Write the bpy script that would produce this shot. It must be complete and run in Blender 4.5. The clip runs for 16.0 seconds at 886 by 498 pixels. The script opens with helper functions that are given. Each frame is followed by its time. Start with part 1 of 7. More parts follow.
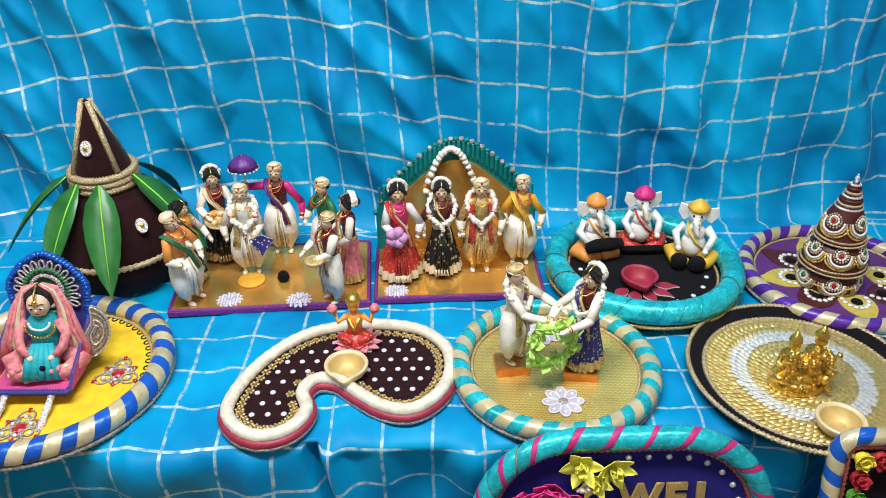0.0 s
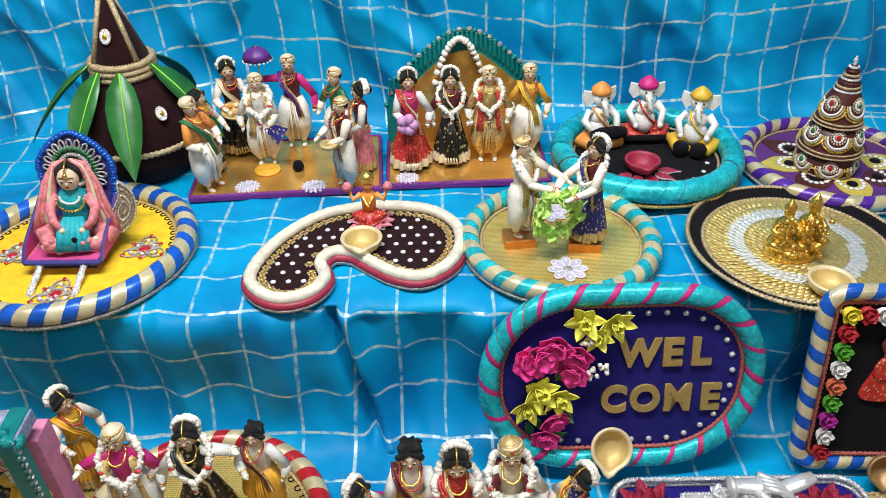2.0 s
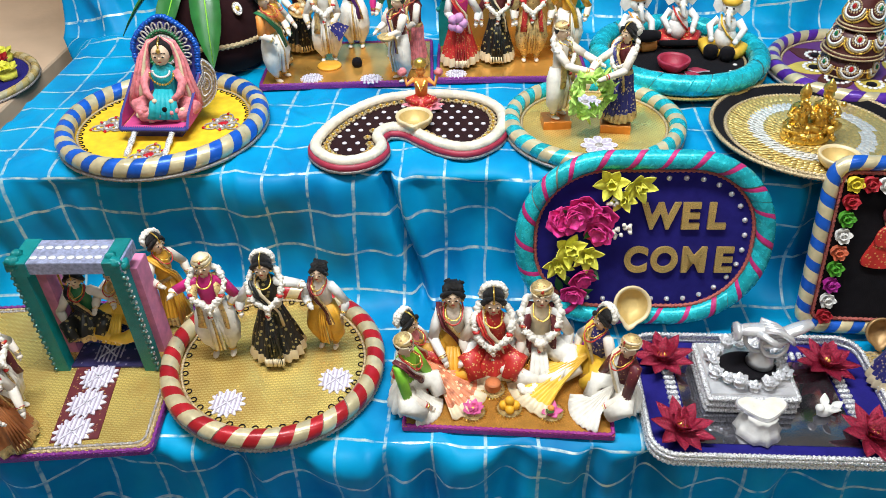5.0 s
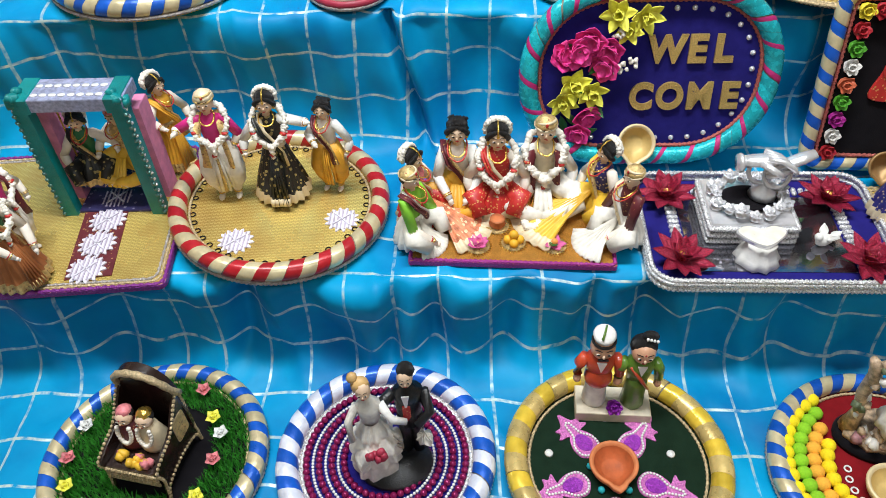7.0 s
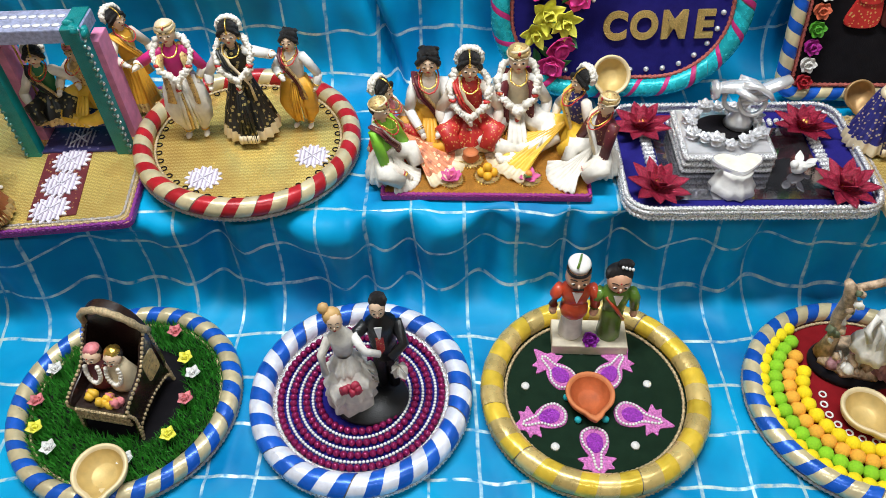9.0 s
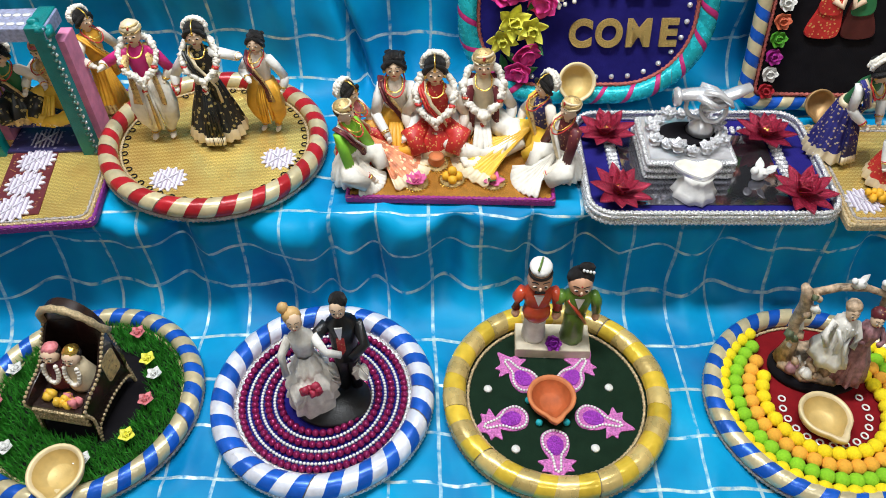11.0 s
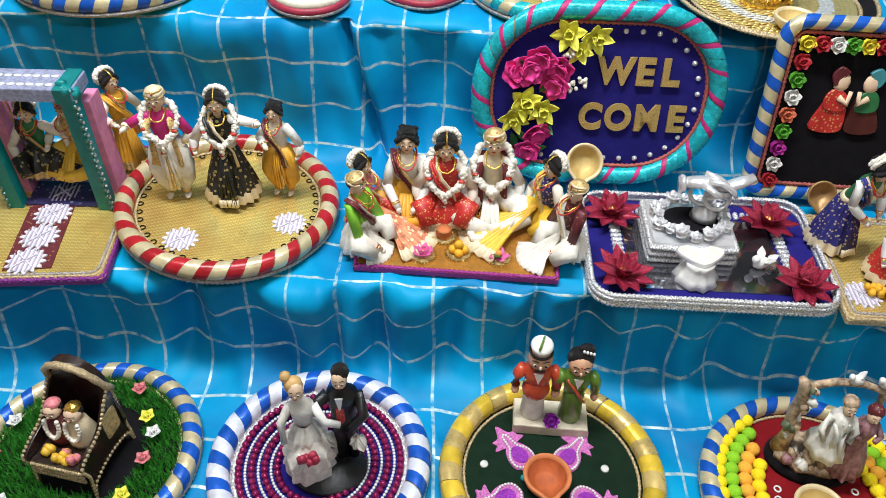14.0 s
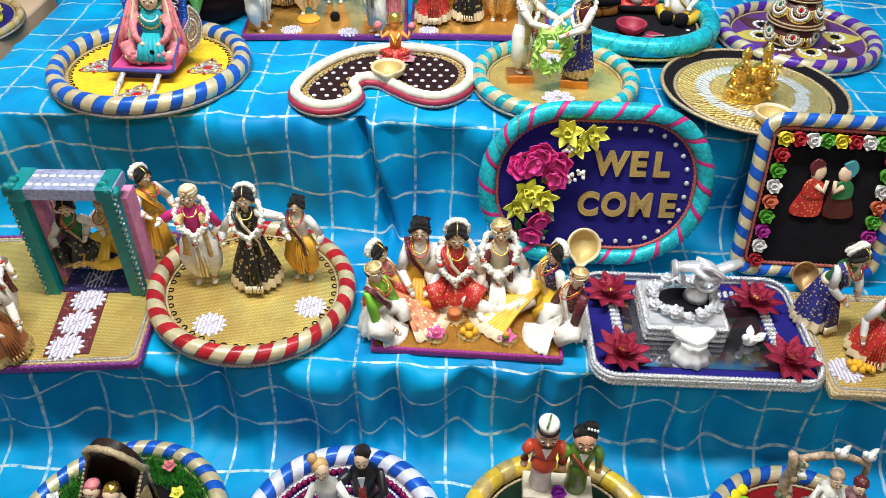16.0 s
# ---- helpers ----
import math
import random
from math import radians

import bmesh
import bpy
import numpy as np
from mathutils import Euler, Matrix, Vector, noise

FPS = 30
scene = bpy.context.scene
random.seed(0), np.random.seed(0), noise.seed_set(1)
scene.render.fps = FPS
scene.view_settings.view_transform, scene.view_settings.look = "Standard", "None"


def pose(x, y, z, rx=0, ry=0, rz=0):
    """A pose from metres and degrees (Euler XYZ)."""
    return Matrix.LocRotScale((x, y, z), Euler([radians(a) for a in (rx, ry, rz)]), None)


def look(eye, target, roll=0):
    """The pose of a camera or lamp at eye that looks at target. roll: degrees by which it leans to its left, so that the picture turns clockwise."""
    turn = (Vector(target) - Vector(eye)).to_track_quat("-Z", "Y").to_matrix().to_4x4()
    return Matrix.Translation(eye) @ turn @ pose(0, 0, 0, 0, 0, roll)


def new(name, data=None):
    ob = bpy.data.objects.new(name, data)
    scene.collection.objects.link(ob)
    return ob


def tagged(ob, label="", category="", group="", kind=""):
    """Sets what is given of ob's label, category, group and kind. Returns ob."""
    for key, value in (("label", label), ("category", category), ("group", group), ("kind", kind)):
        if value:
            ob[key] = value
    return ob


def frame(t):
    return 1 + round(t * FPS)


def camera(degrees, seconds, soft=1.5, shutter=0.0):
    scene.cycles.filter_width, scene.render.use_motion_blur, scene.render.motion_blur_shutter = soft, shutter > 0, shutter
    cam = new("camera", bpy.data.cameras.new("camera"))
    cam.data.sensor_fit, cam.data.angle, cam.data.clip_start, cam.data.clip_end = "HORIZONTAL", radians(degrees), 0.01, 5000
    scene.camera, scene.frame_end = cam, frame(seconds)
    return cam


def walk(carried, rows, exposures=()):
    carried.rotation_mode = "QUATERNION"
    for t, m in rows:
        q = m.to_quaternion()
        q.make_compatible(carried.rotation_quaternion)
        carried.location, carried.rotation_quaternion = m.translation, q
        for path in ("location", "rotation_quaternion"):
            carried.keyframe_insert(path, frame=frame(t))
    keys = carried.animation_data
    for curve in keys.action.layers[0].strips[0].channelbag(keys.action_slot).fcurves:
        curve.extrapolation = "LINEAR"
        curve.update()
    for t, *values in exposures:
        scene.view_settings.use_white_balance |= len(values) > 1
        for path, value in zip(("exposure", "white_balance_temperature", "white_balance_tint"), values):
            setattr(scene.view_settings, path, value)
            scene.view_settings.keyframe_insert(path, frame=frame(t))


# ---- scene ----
cam = camera(60.6, 16.0, soft=0.7)
PATH = [
    (0, (-0.005, 0.085, 1.503), (0.035, 1.791, 0.46), -0.5),
    (0.5, (-0.011, 0.052, 1.482), (0.029, 1.733, 0.399), -0.4),
    (1, (-0.009, 0.03, 1.472), (0.035, 1.693, 0.363), -0.5),
    (1.5, (-0.015, 0.009, 1.459), (0.026, 1.649, 0.315), -0.7),
    (2, (-0.016, -0.009, 1.444), (0.008, 1.623, 0.289), -1.1),
    (2.5, (-0.015, -0.027, 1.43), (-0.004, 1.584, 0.244), -1.6),
    (3, (-0.017, -0.053, 1.412), (-0.009, 1.533, 0.193), -1.2),
    (3.2, (-0.021, -0.061, 1.407), (-0.012, 1.532, 0.197), -1.0),
    (5.3, (-0.023, -0.213, 1.398), (-0.117, 1.369, 0.178), -1.9),
    (5.5, (-0.029, -0.218, 1.392), (-0.126, 1.352, 0.158), -2.0),
    (6, (-0.027, -0.231, 1.378), (-0.104, 1.297, 0.09), -1.6),
    (6.5, (-0.024, -0.247, 1.357), (-0.094, 1.227, 0.007), -1.8),
    (7, (-0.029, -0.258, 1.34), (-0.111, 1.15, -0.078), -2.6),
    (7.5, (-0.027, -0.259, 1.324), (-0.089, 1.101, -0.141), -2.5),
    (8, (-0.024, -0.266, 1.31), (-0.038, 1.062, -0.186), -2.1),
    (8.5, (-0.012, -0.276, 1.299), (-0.002, 1.044, -0.205), -1.9),
    (9, (-0.015, -0.285, 1.291), (-0.057, 1.072, -0.177), -2.4),
    (9.5, (-0.009, -0.287, 1.287), (-0.051, 1.073, -0.178), -1.8),
    (10, (0.001, -0.29, 1.284), (-0.015, 1.076, -0.177), -1.3),
    (12.3, (0.023, -0.307, 1.282), (0.006, 1.095, -0.145), -0.3),
    (12.5, (0.022, -0.304, 1.283), (-0.012, 1.094, -0.146), -0.6),
    (13, (0.022, -0.299, 1.285), (-0.011, 1.106, -0.138), -0.9),
    (13.5, (0.016, -0.286, 1.299), (-0.023, 1.145, -0.097), -0.2),
    (14, (0.013, -0.284, 1.321), (-0.004, 1.184, -0.038), 1.7),
    (14.5, (0.005, -0.292, 1.357), (0.097, 1.156, -0.02), 3.4),
    (15, (0.001, -0.3, 1.388), (0.089, 1.174, 0.039), 3.6),
    (15.5, (-0.007, -0.31, 1.408), (0.036, 1.208, 0.106), 2.5),
    (16, (-0.013, -0.308, 1.417), (-0.019, 1.238, 0.148), 1.4),
]
walk(cam, [(t, look(eye, target, roll)) for t, eye, target, roll in PATH], [(0, -0.18), (3.2, -0.14), (5.3, 0.02), (13.5, 0.03), (14.5, 0.10), (16, 0.12)])

# ---- room light ----
world = bpy.data.worlds.new("room_world")
world.use_nodes = True
world.node_tree.nodes["Background"].inputs[0].default_value = (0.9, 0.95, 1.0, 1)
world.node_tree.nodes["Background"].inputs[1].default_value = 0.02
scene.world = world


# Lamps out of view; no fixture is known.
def unseen_lamp(x, y, z, watts, sx, sy):
    data = bpy.data.lights.new("unseen_light", "AREA")
    data.shape, data.size, data.size_y, data.energy, data.color = "RECTANGLE", sx, sy, watts, (0.94, 0.98, 1.0)
    ob = new("unseen_light", data)
    ob.matrix_world = look((x, y, z), (x, y + 0.35, 0))
    return ob


# Main light from above, judged by bright treads and dark risers.
unseen_lamp(-0.2, 0.44, 2.66, 62.0, 1.3, 0.22)
# Added fill lamp without a real source; lifts the backdrop and upright faces.
unseen_lamp(0.5, -1.1, 2.66, 14.0, 1.3, 0.22)

# ---- materials ----
MATS = {}


def mat(name, col, rough=0.5, metal=0.0, spec=0.5, var=0.15, scale=70.0, bump=0.12, bscale=420.0, kind="noise", rand=0.0, sheen=0.0, coat=0.0, motif=None):
    """A procedural surface: two scales of tone, a fine relief of the given kind, and a tone for each object."""
    if name in MATS:
        return MATS[name]
    m = bpy.data.materials.new(name)
    m.use_nodes = True
    t = m.node_tree
    n, l = t.nodes, t.links
    b = n["Principled BSDF"]
    co = n.new("ShaderNodeTexCoord")
    big = n.new("ShaderNodeTexNoise")
    big.inputs["Scale"].default_value, big.inputs["Detail"].default_value = scale, 4
    l.new(co.outputs["Object"], big.inputs["Vector"])
    ramp = n.new("ShaderNodeValToRGB")
    lo, hi = [c * (1 - var) for c in col], [min(1, c * (1 + var) + 0.02 * var) for c in col]
    ramp.color_ramp.elements[0].color, ramp.color_ramp.elements[1].color = (*lo, 1), (*hi, 1)
    ramp.color_ramp.elements[0].position, ramp.color_ramp.elements[1].position = 0.3, 0.7
    l.new(big.outputs["Fac"], ramp.inputs["Fac"])
    out = ramp.outputs["Color"]
    if motif:
        vor = n.new("ShaderNodeTexVoronoi")
        vor.inputs["Scale"].default_value = motif[1]
        l.new(co.outputs["Object"], vor.inputs["Vector"])
        cut = n.new("ShaderNodeMath")
        cut.operation = "LESS_THAN"
        cut.inputs[1].default_value = motif[2]
        l.new(vor.outputs["Distance"], cut.inputs[0])
        mx = n.new("ShaderNodeMix")
        mx.data_type = "RGBA"
        mx.inputs["B"].default_value = (*motif[0], 1)
        l.new(cut.outputs[0], mx.inputs["Factor"])
        l.new(out, mx.inputs["A"])
        out = mx.outputs["Result"]
    if rand:
        info = n.new("ShaderNodeObjectInfo")
        hsv = n.new("ShaderNodeHueSaturation")
        mp = n.new("ShaderNodeMapRange")
        mp.inputs["To Min"].default_value, mp.inputs["To Max"].default_value = 1 - rand, 1 + rand
        l.new(info.outputs["Random"], mp.inputs["Value"])
        l.new(mp.outputs["Result"], hsv.inputs["Value"])
        l.new(out, hsv.inputs["Color"])
        out = hsv.outputs["Color"]
    l.new(out, b.inputs["Base Color"])
    if kind == "wave":
        fine = n.new("ShaderNodeTexWave")
        fine.inputs["Scale"].default_value, fine.inputs["Distortion"].default_value = bscale, 1.5
        fout = fine.outputs["Fac"]
    elif kind == "cells":
        fine = n.new("ShaderNodeTexVoronoi")
        fine.inputs["Scale"].default_value = bscale
        fout = fine.outputs["Distance"]
    elif kind == "weave":
        fine = n.new("ShaderNodeTexBrick")
        fine.inputs["Scale"].default_value, fine.inputs["Mortar Size"].default_value = bscale, 0.06
        fine.inputs["Color1"].default_value = fine.inputs["Color2"].default_value = (1, 1, 1, 1)
        fine.inputs["Mortar"].default_value = (0.72, 0.64, 0.50, 1)
        fout = fine.outputs["Fac"]
        # Shade of the embossed lines, multiplied into the base colour as a darker tint.
        dent_shade = n.new("ShaderNodeMix")
        dent_shade.data_type, dent_shade.blend_type = "RGBA", "MULTIPLY"
        dent_shade.inputs["Factor"].default_value = 1.0
        l.new(out, dent_shade.inputs["A"])
        l.new(fine.outputs["Color"], dent_shade.inputs["B"])
        l.new(dent_shade.outputs["Result"], b.inputs["Base Color"])
    else:
        fine = n.new("ShaderNodeTexNoise")
        fine.inputs["Scale"].default_value, fine.inputs["Detail"].default_value = bscale, 3
        fout = fine.outputs["Fac"]
    l.new(co.outputs["Object"], fine.inputs["Vector"])
    bp = n.new("ShaderNodeBump")
    bp.inputs["Strength"].default_value, bp.inputs["Distance"].default_value = min(1, bump * 3), 0.0012
    l.new(fout, bp.inputs["Height"])
    l.new(bp.outputs["Normal"], b.inputs["Normal"])
    rr = n.new("ShaderNodeMapRange")
    rr.inputs["To Min"].default_value, rr.inputs["To Max"].default_value = max(0.03, rough * 0.8), min(1, rough * 1.2)
    l.new(big.outputs["Fac"], rr.inputs["Value"])
    l.new(rr.outputs["Result"], b.inputs["Roughness"])
    b.inputs["Metallic"].default_value = metal
    b.inputs["Sheen Weight"].default_value, b.inputs["Coat Weight"].default_value = sheen, coat
    b.inputs["Specular IOR Level"].default_value = 0.12 if "velvet" in name else spec
    MATS[name] = m
    return m


def cloth_material():
    m = bpy.data.materials.new("checked_blue_silk")
    m.use_nodes = True
    n, l = m.node_tree.nodes, m.node_tree.links
    b = n["Principled BSDF"]
    uv = n.new("ShaderNodeUVMap")
    uv.uv_map = "weave"
    warp = n.new("ShaderNodeTexNoise")
    warp.inputs["Scale"].default_value = 9
    l.new(uv.outputs["UV"], warp.inputs["Vector"])
    add = n.new("ShaderNodeVectorMath")
    add.operation = "MULTIPLY_ADD"
    add.inputs[1].default_value = (0.011, 0.009, 0)
    l.new(warp.outputs["Color"], add.inputs[0])
    l.new(uv.outputs["UV"], add.inputs[2])
    sep = n.new("ShaderNodeSeparateXYZ")
    l.new(add.outputs["Vector"], sep.inputs[0])

    def op(kind, a, c=None, k=None):
        q = n.new("ShaderNodeMath")
        q.operation = kind
        for i, v in enumerate((a, c, k)):
            if v is None:
                continue
            if isinstance(v, (int, float)):
                q.inputs[i].default_value = v
            else:
                l.new(v, q.inputs[i])
        return q.outputs[0]

    def stripe(v, pitch, width):
        d = op("ABSOLUTE", op("SUBTRACT", op("FRACT", op("DIVIDE", v, pitch)), 0.5))
        edge = n.new("ShaderNodeMapRange")
        edge.inputs["From Min"].default_value, edge.inputs["From Max"].default_value = width / pitch * 0.62, width / pitch * 0.38
        l.new(d, edge.inputs["Value"])
        return edge.outputs["Result"]
    # warp lines and weft lines, rubbed thin in places
    worn = n.new("ShaderNodeTexNoise")
    worn.inputs["Scale"].default_value, worn.inputs["Detail"].default_value = 70, 4
    l.new(uv.outputs["UV"], worn.inputs["Vector"])
    rub = n.new("ShaderNodeMapRange")
    rub.inputs["From Min"].default_value, rub.inputs["From Max"].default_value = 0.34, 0.60
    l.new(worn.outputs["Fac"], rub.inputs["Value"])
    lines = op("MULTIPLY", op("MAXIMUM", op("MULTIPLY", stripe(sep.outputs[0], 0.068, 0.0042), 0.72), stripe(sep.outputs[1], 0.072, 0.0044)), rub.outputs["Result"])
    tone = n.new("ShaderNodeTexNoise")
    tone.inputs["Scale"].default_value, tone.inputs["Detail"].default_value = 6, 5
    l.new(uv.outputs["UV"], tone.inputs["Vector"])
    ramp = n.new("ShaderNodeValToRGB")
    ramp.color_ramp.elements[0].position, ramp.color_ramp.elements[1].position = 0.3, 0.72
    ramp.color_ramp.elements[0].color = (0.0, 0.160, 0.40, 1)
    ramp.color_ramp.elements[1].color = (0.0, 0.375, 0.66, 1)
    l.new(tone.outputs["Fac"], ramp.inputs["Fac"])
    mix = n.new("ShaderNodeMix")
    mix.data_type = "RGBA"
    mix.inputs["B"].default_value = (0.58, 0.72, 0.68, 1)
    l.new(lines, mix.inputs["Factor"])
    l.new(ramp.outputs["Color"], mix.inputs["A"])
    l.new(mix.outputs["Result"], b.inputs["Base Color"])
    l.new(op("MULTIPLY_ADD", lines, -0.12, 0.50), b.inputs["Roughness"])
    b.inputs["Specular IOR Level"].default_value = 0.16
    l.new(op("MULTIPLY", lines, 0.35), b.inputs["Metallic"])
    b.inputs["Sheen Weight"].default_value, b.inputs["Sheen Roughness"].default_value = 0.05, 0.4
    b.inputs["Sheen Tint"].default_value = (0.3, 0.8, 1, 1)
    thread = n.new("ShaderNodeTexNoise")
    thread.inputs["Scale"].default_value = 900
    l.new(uv.outputs["UV"], thread.inputs["Vector"])
    crease = n.new("ShaderNodeTexNoise")
    crease.noise_type = "RIDGED_MULTIFRACTAL"
    crease.inputs["Scale"].default_value, crease.inputs["Detail"].default_value = 9, 3
    crease.inputs["Distortion"].default_value = 0.6
    l.new(uv.outputs["UV"], crease.inputs["Vector"])
    b1, b2 = n.new("ShaderNodeBump"), n.new("ShaderNodeBump")
    b1.inputs["Strength"].default_value, b1.inputs["Distance"].default_value = 0.55, 0.016
    b2.inputs["Strength"].default_value, b2.inputs["Distance"].default_value = 0.15, 0.0006
    l.new(crease.outputs["Fac"], b1.inputs["Height"])
    l.new(thread.outputs["Fac"], b2.inputs["Height"])
    l.new(b1.outputs["Normal"], b2.inputs["Normal"])
    l.new(b2.outputs["Normal"], b.inputs["Normal"])
    return m


BLUE = mat("royal_blue_ribbon", (0.008, 0.10, 0.52), 0.30, 0.2, kind="wave", bscale=260, bump=0.035, rand=0.15)
CREAM = mat("pale_gold_ribbon", (0.66, 0.56, 0.34), 0.3, 0.35, kind="wave", bscale=260, bump=0.035, rand=0.12)
WHITE_RB = mat("silver_white_ribbon", (0.74, 0.76, 0.86), 0.3, 0.2, kind="wave", bscale=260, bump=0.035, rand=0.1)
TEAL = mat("teal_ribbon", (0.014, 0.48, 0.55), 0.27, 0.3, var=0.2, scale=120, kind="wave", bscale=260, bump=0.06, rand=0.2)
TEAL_D = mat("deep_teal_ribbon", (0.0, 0.22, 0.22), 0.4, 0.1, kind="wave", bscale=300, rand=0.1)
RED_RB = mat("red_ribbon", (0.42, 0.012, 0.02), 0.3, 0.15, kind="wave", bscale=260, bump=0.035, rand=0.15)
PURPLE_RB = mat("purple_ribbon", (0.09, 0.02, 0.30), 0.3, 0.15, kind="wave", bscale=260, bump=0.035, rand=0.12)
YELLOW_RB = mat("yellow_satin", (0.76, 0.52, 0.05), 0.25, 0.25, kind="wave", bscale=240, bump=0.035, rand=0.18)
YELLOW_RB2 = mat("dull_gold_satin", (0.64, 0.47, 0.17), 0.28, 0.35, kind="wave", bscale=240, bump=0.035, rand=0.18)
PINK_RB = mat("magenta_braid", (0.50, 0.02, 0.17), 0.5, 0.1, bscale=700, kind="cells")
CORE = mat("card_core", (0.25, 0.2, 0.15), 0.8)
# The wide tone spread at scale 14 paints uneven reflections into the foil.
GOLD_FOIL = mat("embossed_gold_foil", (0.92, 0.65, 0.21), 0.27, 0.5, var=0.24, scale=14, bump=0.26, bscale=80, kind="weave")
GOLD_PLAIN = mat("gold_card", (0.74, 0.40, 0.09), 0.18, 0.65, var=0.25, scale=18, bump=0.06, bscale=90)
GOLD = mat("bright_gold", (0.85, 0.56, 0.12), 0.28, 0.95, var=0.15, bump=0.25, bscale=300)
GOLD_GRAIN = mat("gold_glitter", (0.66, 0.44, 0.14), 0.42, 0.7, var=0.3, scale=500, bump=0.4, bscale=600, kind="cells")
BRASS = mat("painted_clay_gold", (0.74, 0.59, 0.34), 0.5, 0.2, var=0.1, bump=0.06)
# Satin gold of the bowl, with the hollow's shade mixed into its tone.
BRASS_IN = mat("gold_lamp_inside", (0.60, 0.43, 0.16), 0.5, 0.25, var=0.12, bump=0.05)
SILVER = mat("polished_silver", (0.86, 0.86, 0.88), 0.2, 0.6, var=0.12)
SILVER_BEAD = mat("silver_beads", (0.80, 0.79, 0.80), 0.28, 0.5, var=0.25, scale=400, bump=0.6, bscale=500, kind="cells")
LACE = mat("gold_lace", (0.55, 0.42, 0.24), 0.5, 0.4, var=0.35, scale=300, bump=0.6, bscale=420, kind="cells")
LACE_G = mat("grey_lace", (0.42, 0.38, 0.36), 0.5, 0.4, var=0.35, scale=300, bump=0.6, bscale=420, kind="cells")
PEARL = mat("pearl", (0.82, 0.82, 0.80), 0.2, 0.1, coat=0.6, var=0.05)
VELVET_BR = mat("maroon_velvet", (0.018, 0.003, 0.004), 0.9, sheen=0.06, bscale=900)
VELVET_BK = mat("black_velvet", (0.005, 0.004, 0.006), 0.9, sheen=0.03, bscale=900)
VELVET_NV = mat("navy_velvet", (0.012, 0.009, 0.15), 0.8, sheen=0.06, bscale=900)
VELVET_GR = mat("dark_green_velvet", (0.004, 0.018, 0.008), 0.9, sheen=0.05, bscale=900)
VELVET_RD = mat("red_velvet", (0.20, 0.004, 0.008), 0.85, sheen=0.05, bscale=900)
YELLOW_FELT = mat("yellow_felt", (0.80, 0.50, 0.012), 0.8, bscale=900)
PLUM = mat("plum_paper", (0.10, 0.02, 0.16), 0.6)
PURPLE_EDGE = mat("purple_braid", (0.20, 0.02, 0.22), 0.5, 0.1, var=0.3, scale=400, bump=0.6, bscale=420, kind="cells")
SKIN = mat("ivory_cloth_skin", (0.80, 0.72, 0.62), 0.75, bscale=500)
FACE_C = mat("peach_doll_face", (0.76, 0.54, 0.37), 0.6, var=0.08, bscale=500, bump=0.03)
LIPS = mat("red_doll_paint", (0.45, 0.015, 0.02), 0.4)
LACE_W = mat("white_enamel", (0.66, 0.63, 0.70), 0.5, var=0.1)
LACE_D = mat("grey_lilac_enamel", (0.46, 0.40, 0.50), 0.5)
SKIN_W = mat("white_clay", (0.80, 0.78, 0.74), 0.45, bscale=300)
WHITE = mat("white_cotton", (0.78, 0.74, 0.66), 0.75, bscale=240, bump=0.16)
CREAM_C = mat("cream_silk", (0.72, 0.60, 0.40), 0.5, 0.1, bscale=240, bump=0.16)
GARL = mat("white_garland", (0.82, 0.77, 0.68), 0.7, bump=0.4, bscale=500)
HAIR = mat("black_yarn", (0.012, 0.010, 0.010), 0.6, kind="wave", bscale=300, bump=0.3)
ORANGE = mat("orange_silk", (0.80, 0.30, 0.06), 0.5, bscale=240, bump=0.16)
AMBER = mat("amber_yellow_silk", (0.72, 0.36, 0.03), 0.5, bscale=240, bump=0.16)
YELLOW = mat("yellow_silk", (0.76, 0.46, 0.04), 0.45, bscale=240, bump=0.16)
RED = mat("red_silk", (0.50, 0.025, 0.022), 0.45, motif=((0.62, 0.30, 0.10), 220, 0.28), bscale=240, bump=0.16)
MAROON = mat("maroon_silk", (0.11, 0.012, 0.018), 0.5, motif=((0.40, 0.22, 0.08), 160, 0.20), bscale=240, bump=0.16)
PINK = mat("hot_pink_silk", (0.62, 0.02, 0.20), 0.5, bscale=240, bump=0.16)
ROSE = mat("rose_pink_cloth", (0.66, 0.20, 0.22), 0.6, var=0.35, scale=130, bump=0.4, bscale=250)
PURPLE = mat("purple_silk", (0.11, 0.02, 0.20), 0.45, bscale=240, bump=0.16)
GREEN = mat("green_silk", (0.02, 0.15, 0.05), 0.5, bscale=240, bump=0.16)
LIME = mat("lime_green_cloth", (0.25, 0.62, 0.04), 0.6)
TURQ = mat("turquoise_cloth", (0.01, 0.38, 0.44), 0.6, bump=0.3, bscale=200)
BLACK = mat("black_gold_silk", (0.010, 0.010, 0.009), 0.4, var=0.3, motif=((0.36, 0.28, 0.10), 130, 0.30))
NAVY = mat("navy_silk", (0.02, 0.02, 0.16), 0.45, var=0.3, motif=((0.50, 0.40, 0.25), 190, 0.30))
BROCADE = mat("gold_brocade", (0.60, 0.42, 0.17), 0.42, 0.35, var=0.35, scale=160, bump=0.4, motif=((0.30, 0.12, 0.05), 180, 0.22))
LEAF = mat("mango_leaf", (0.022, 0.15, 0.028), 0.36, var=0.25, scale=40, bump=0.03)
GRASS = mat("artificial_grass", (0.05, 0.34, 0.03), 0.55, var=0.4, scale=120)
CLAY = mat("terracotta", (0.58, 0.18, 0.06), 0.7, var=0.15, bump=0.1)
# Terracotta darkened: the shade inside a lamp, put into its colour.
CLAY_SHADE = mat("terracotta_hollow_shade", (0.44, 0.10, 0.025), 0.7, var=0.2, bump=0.1)
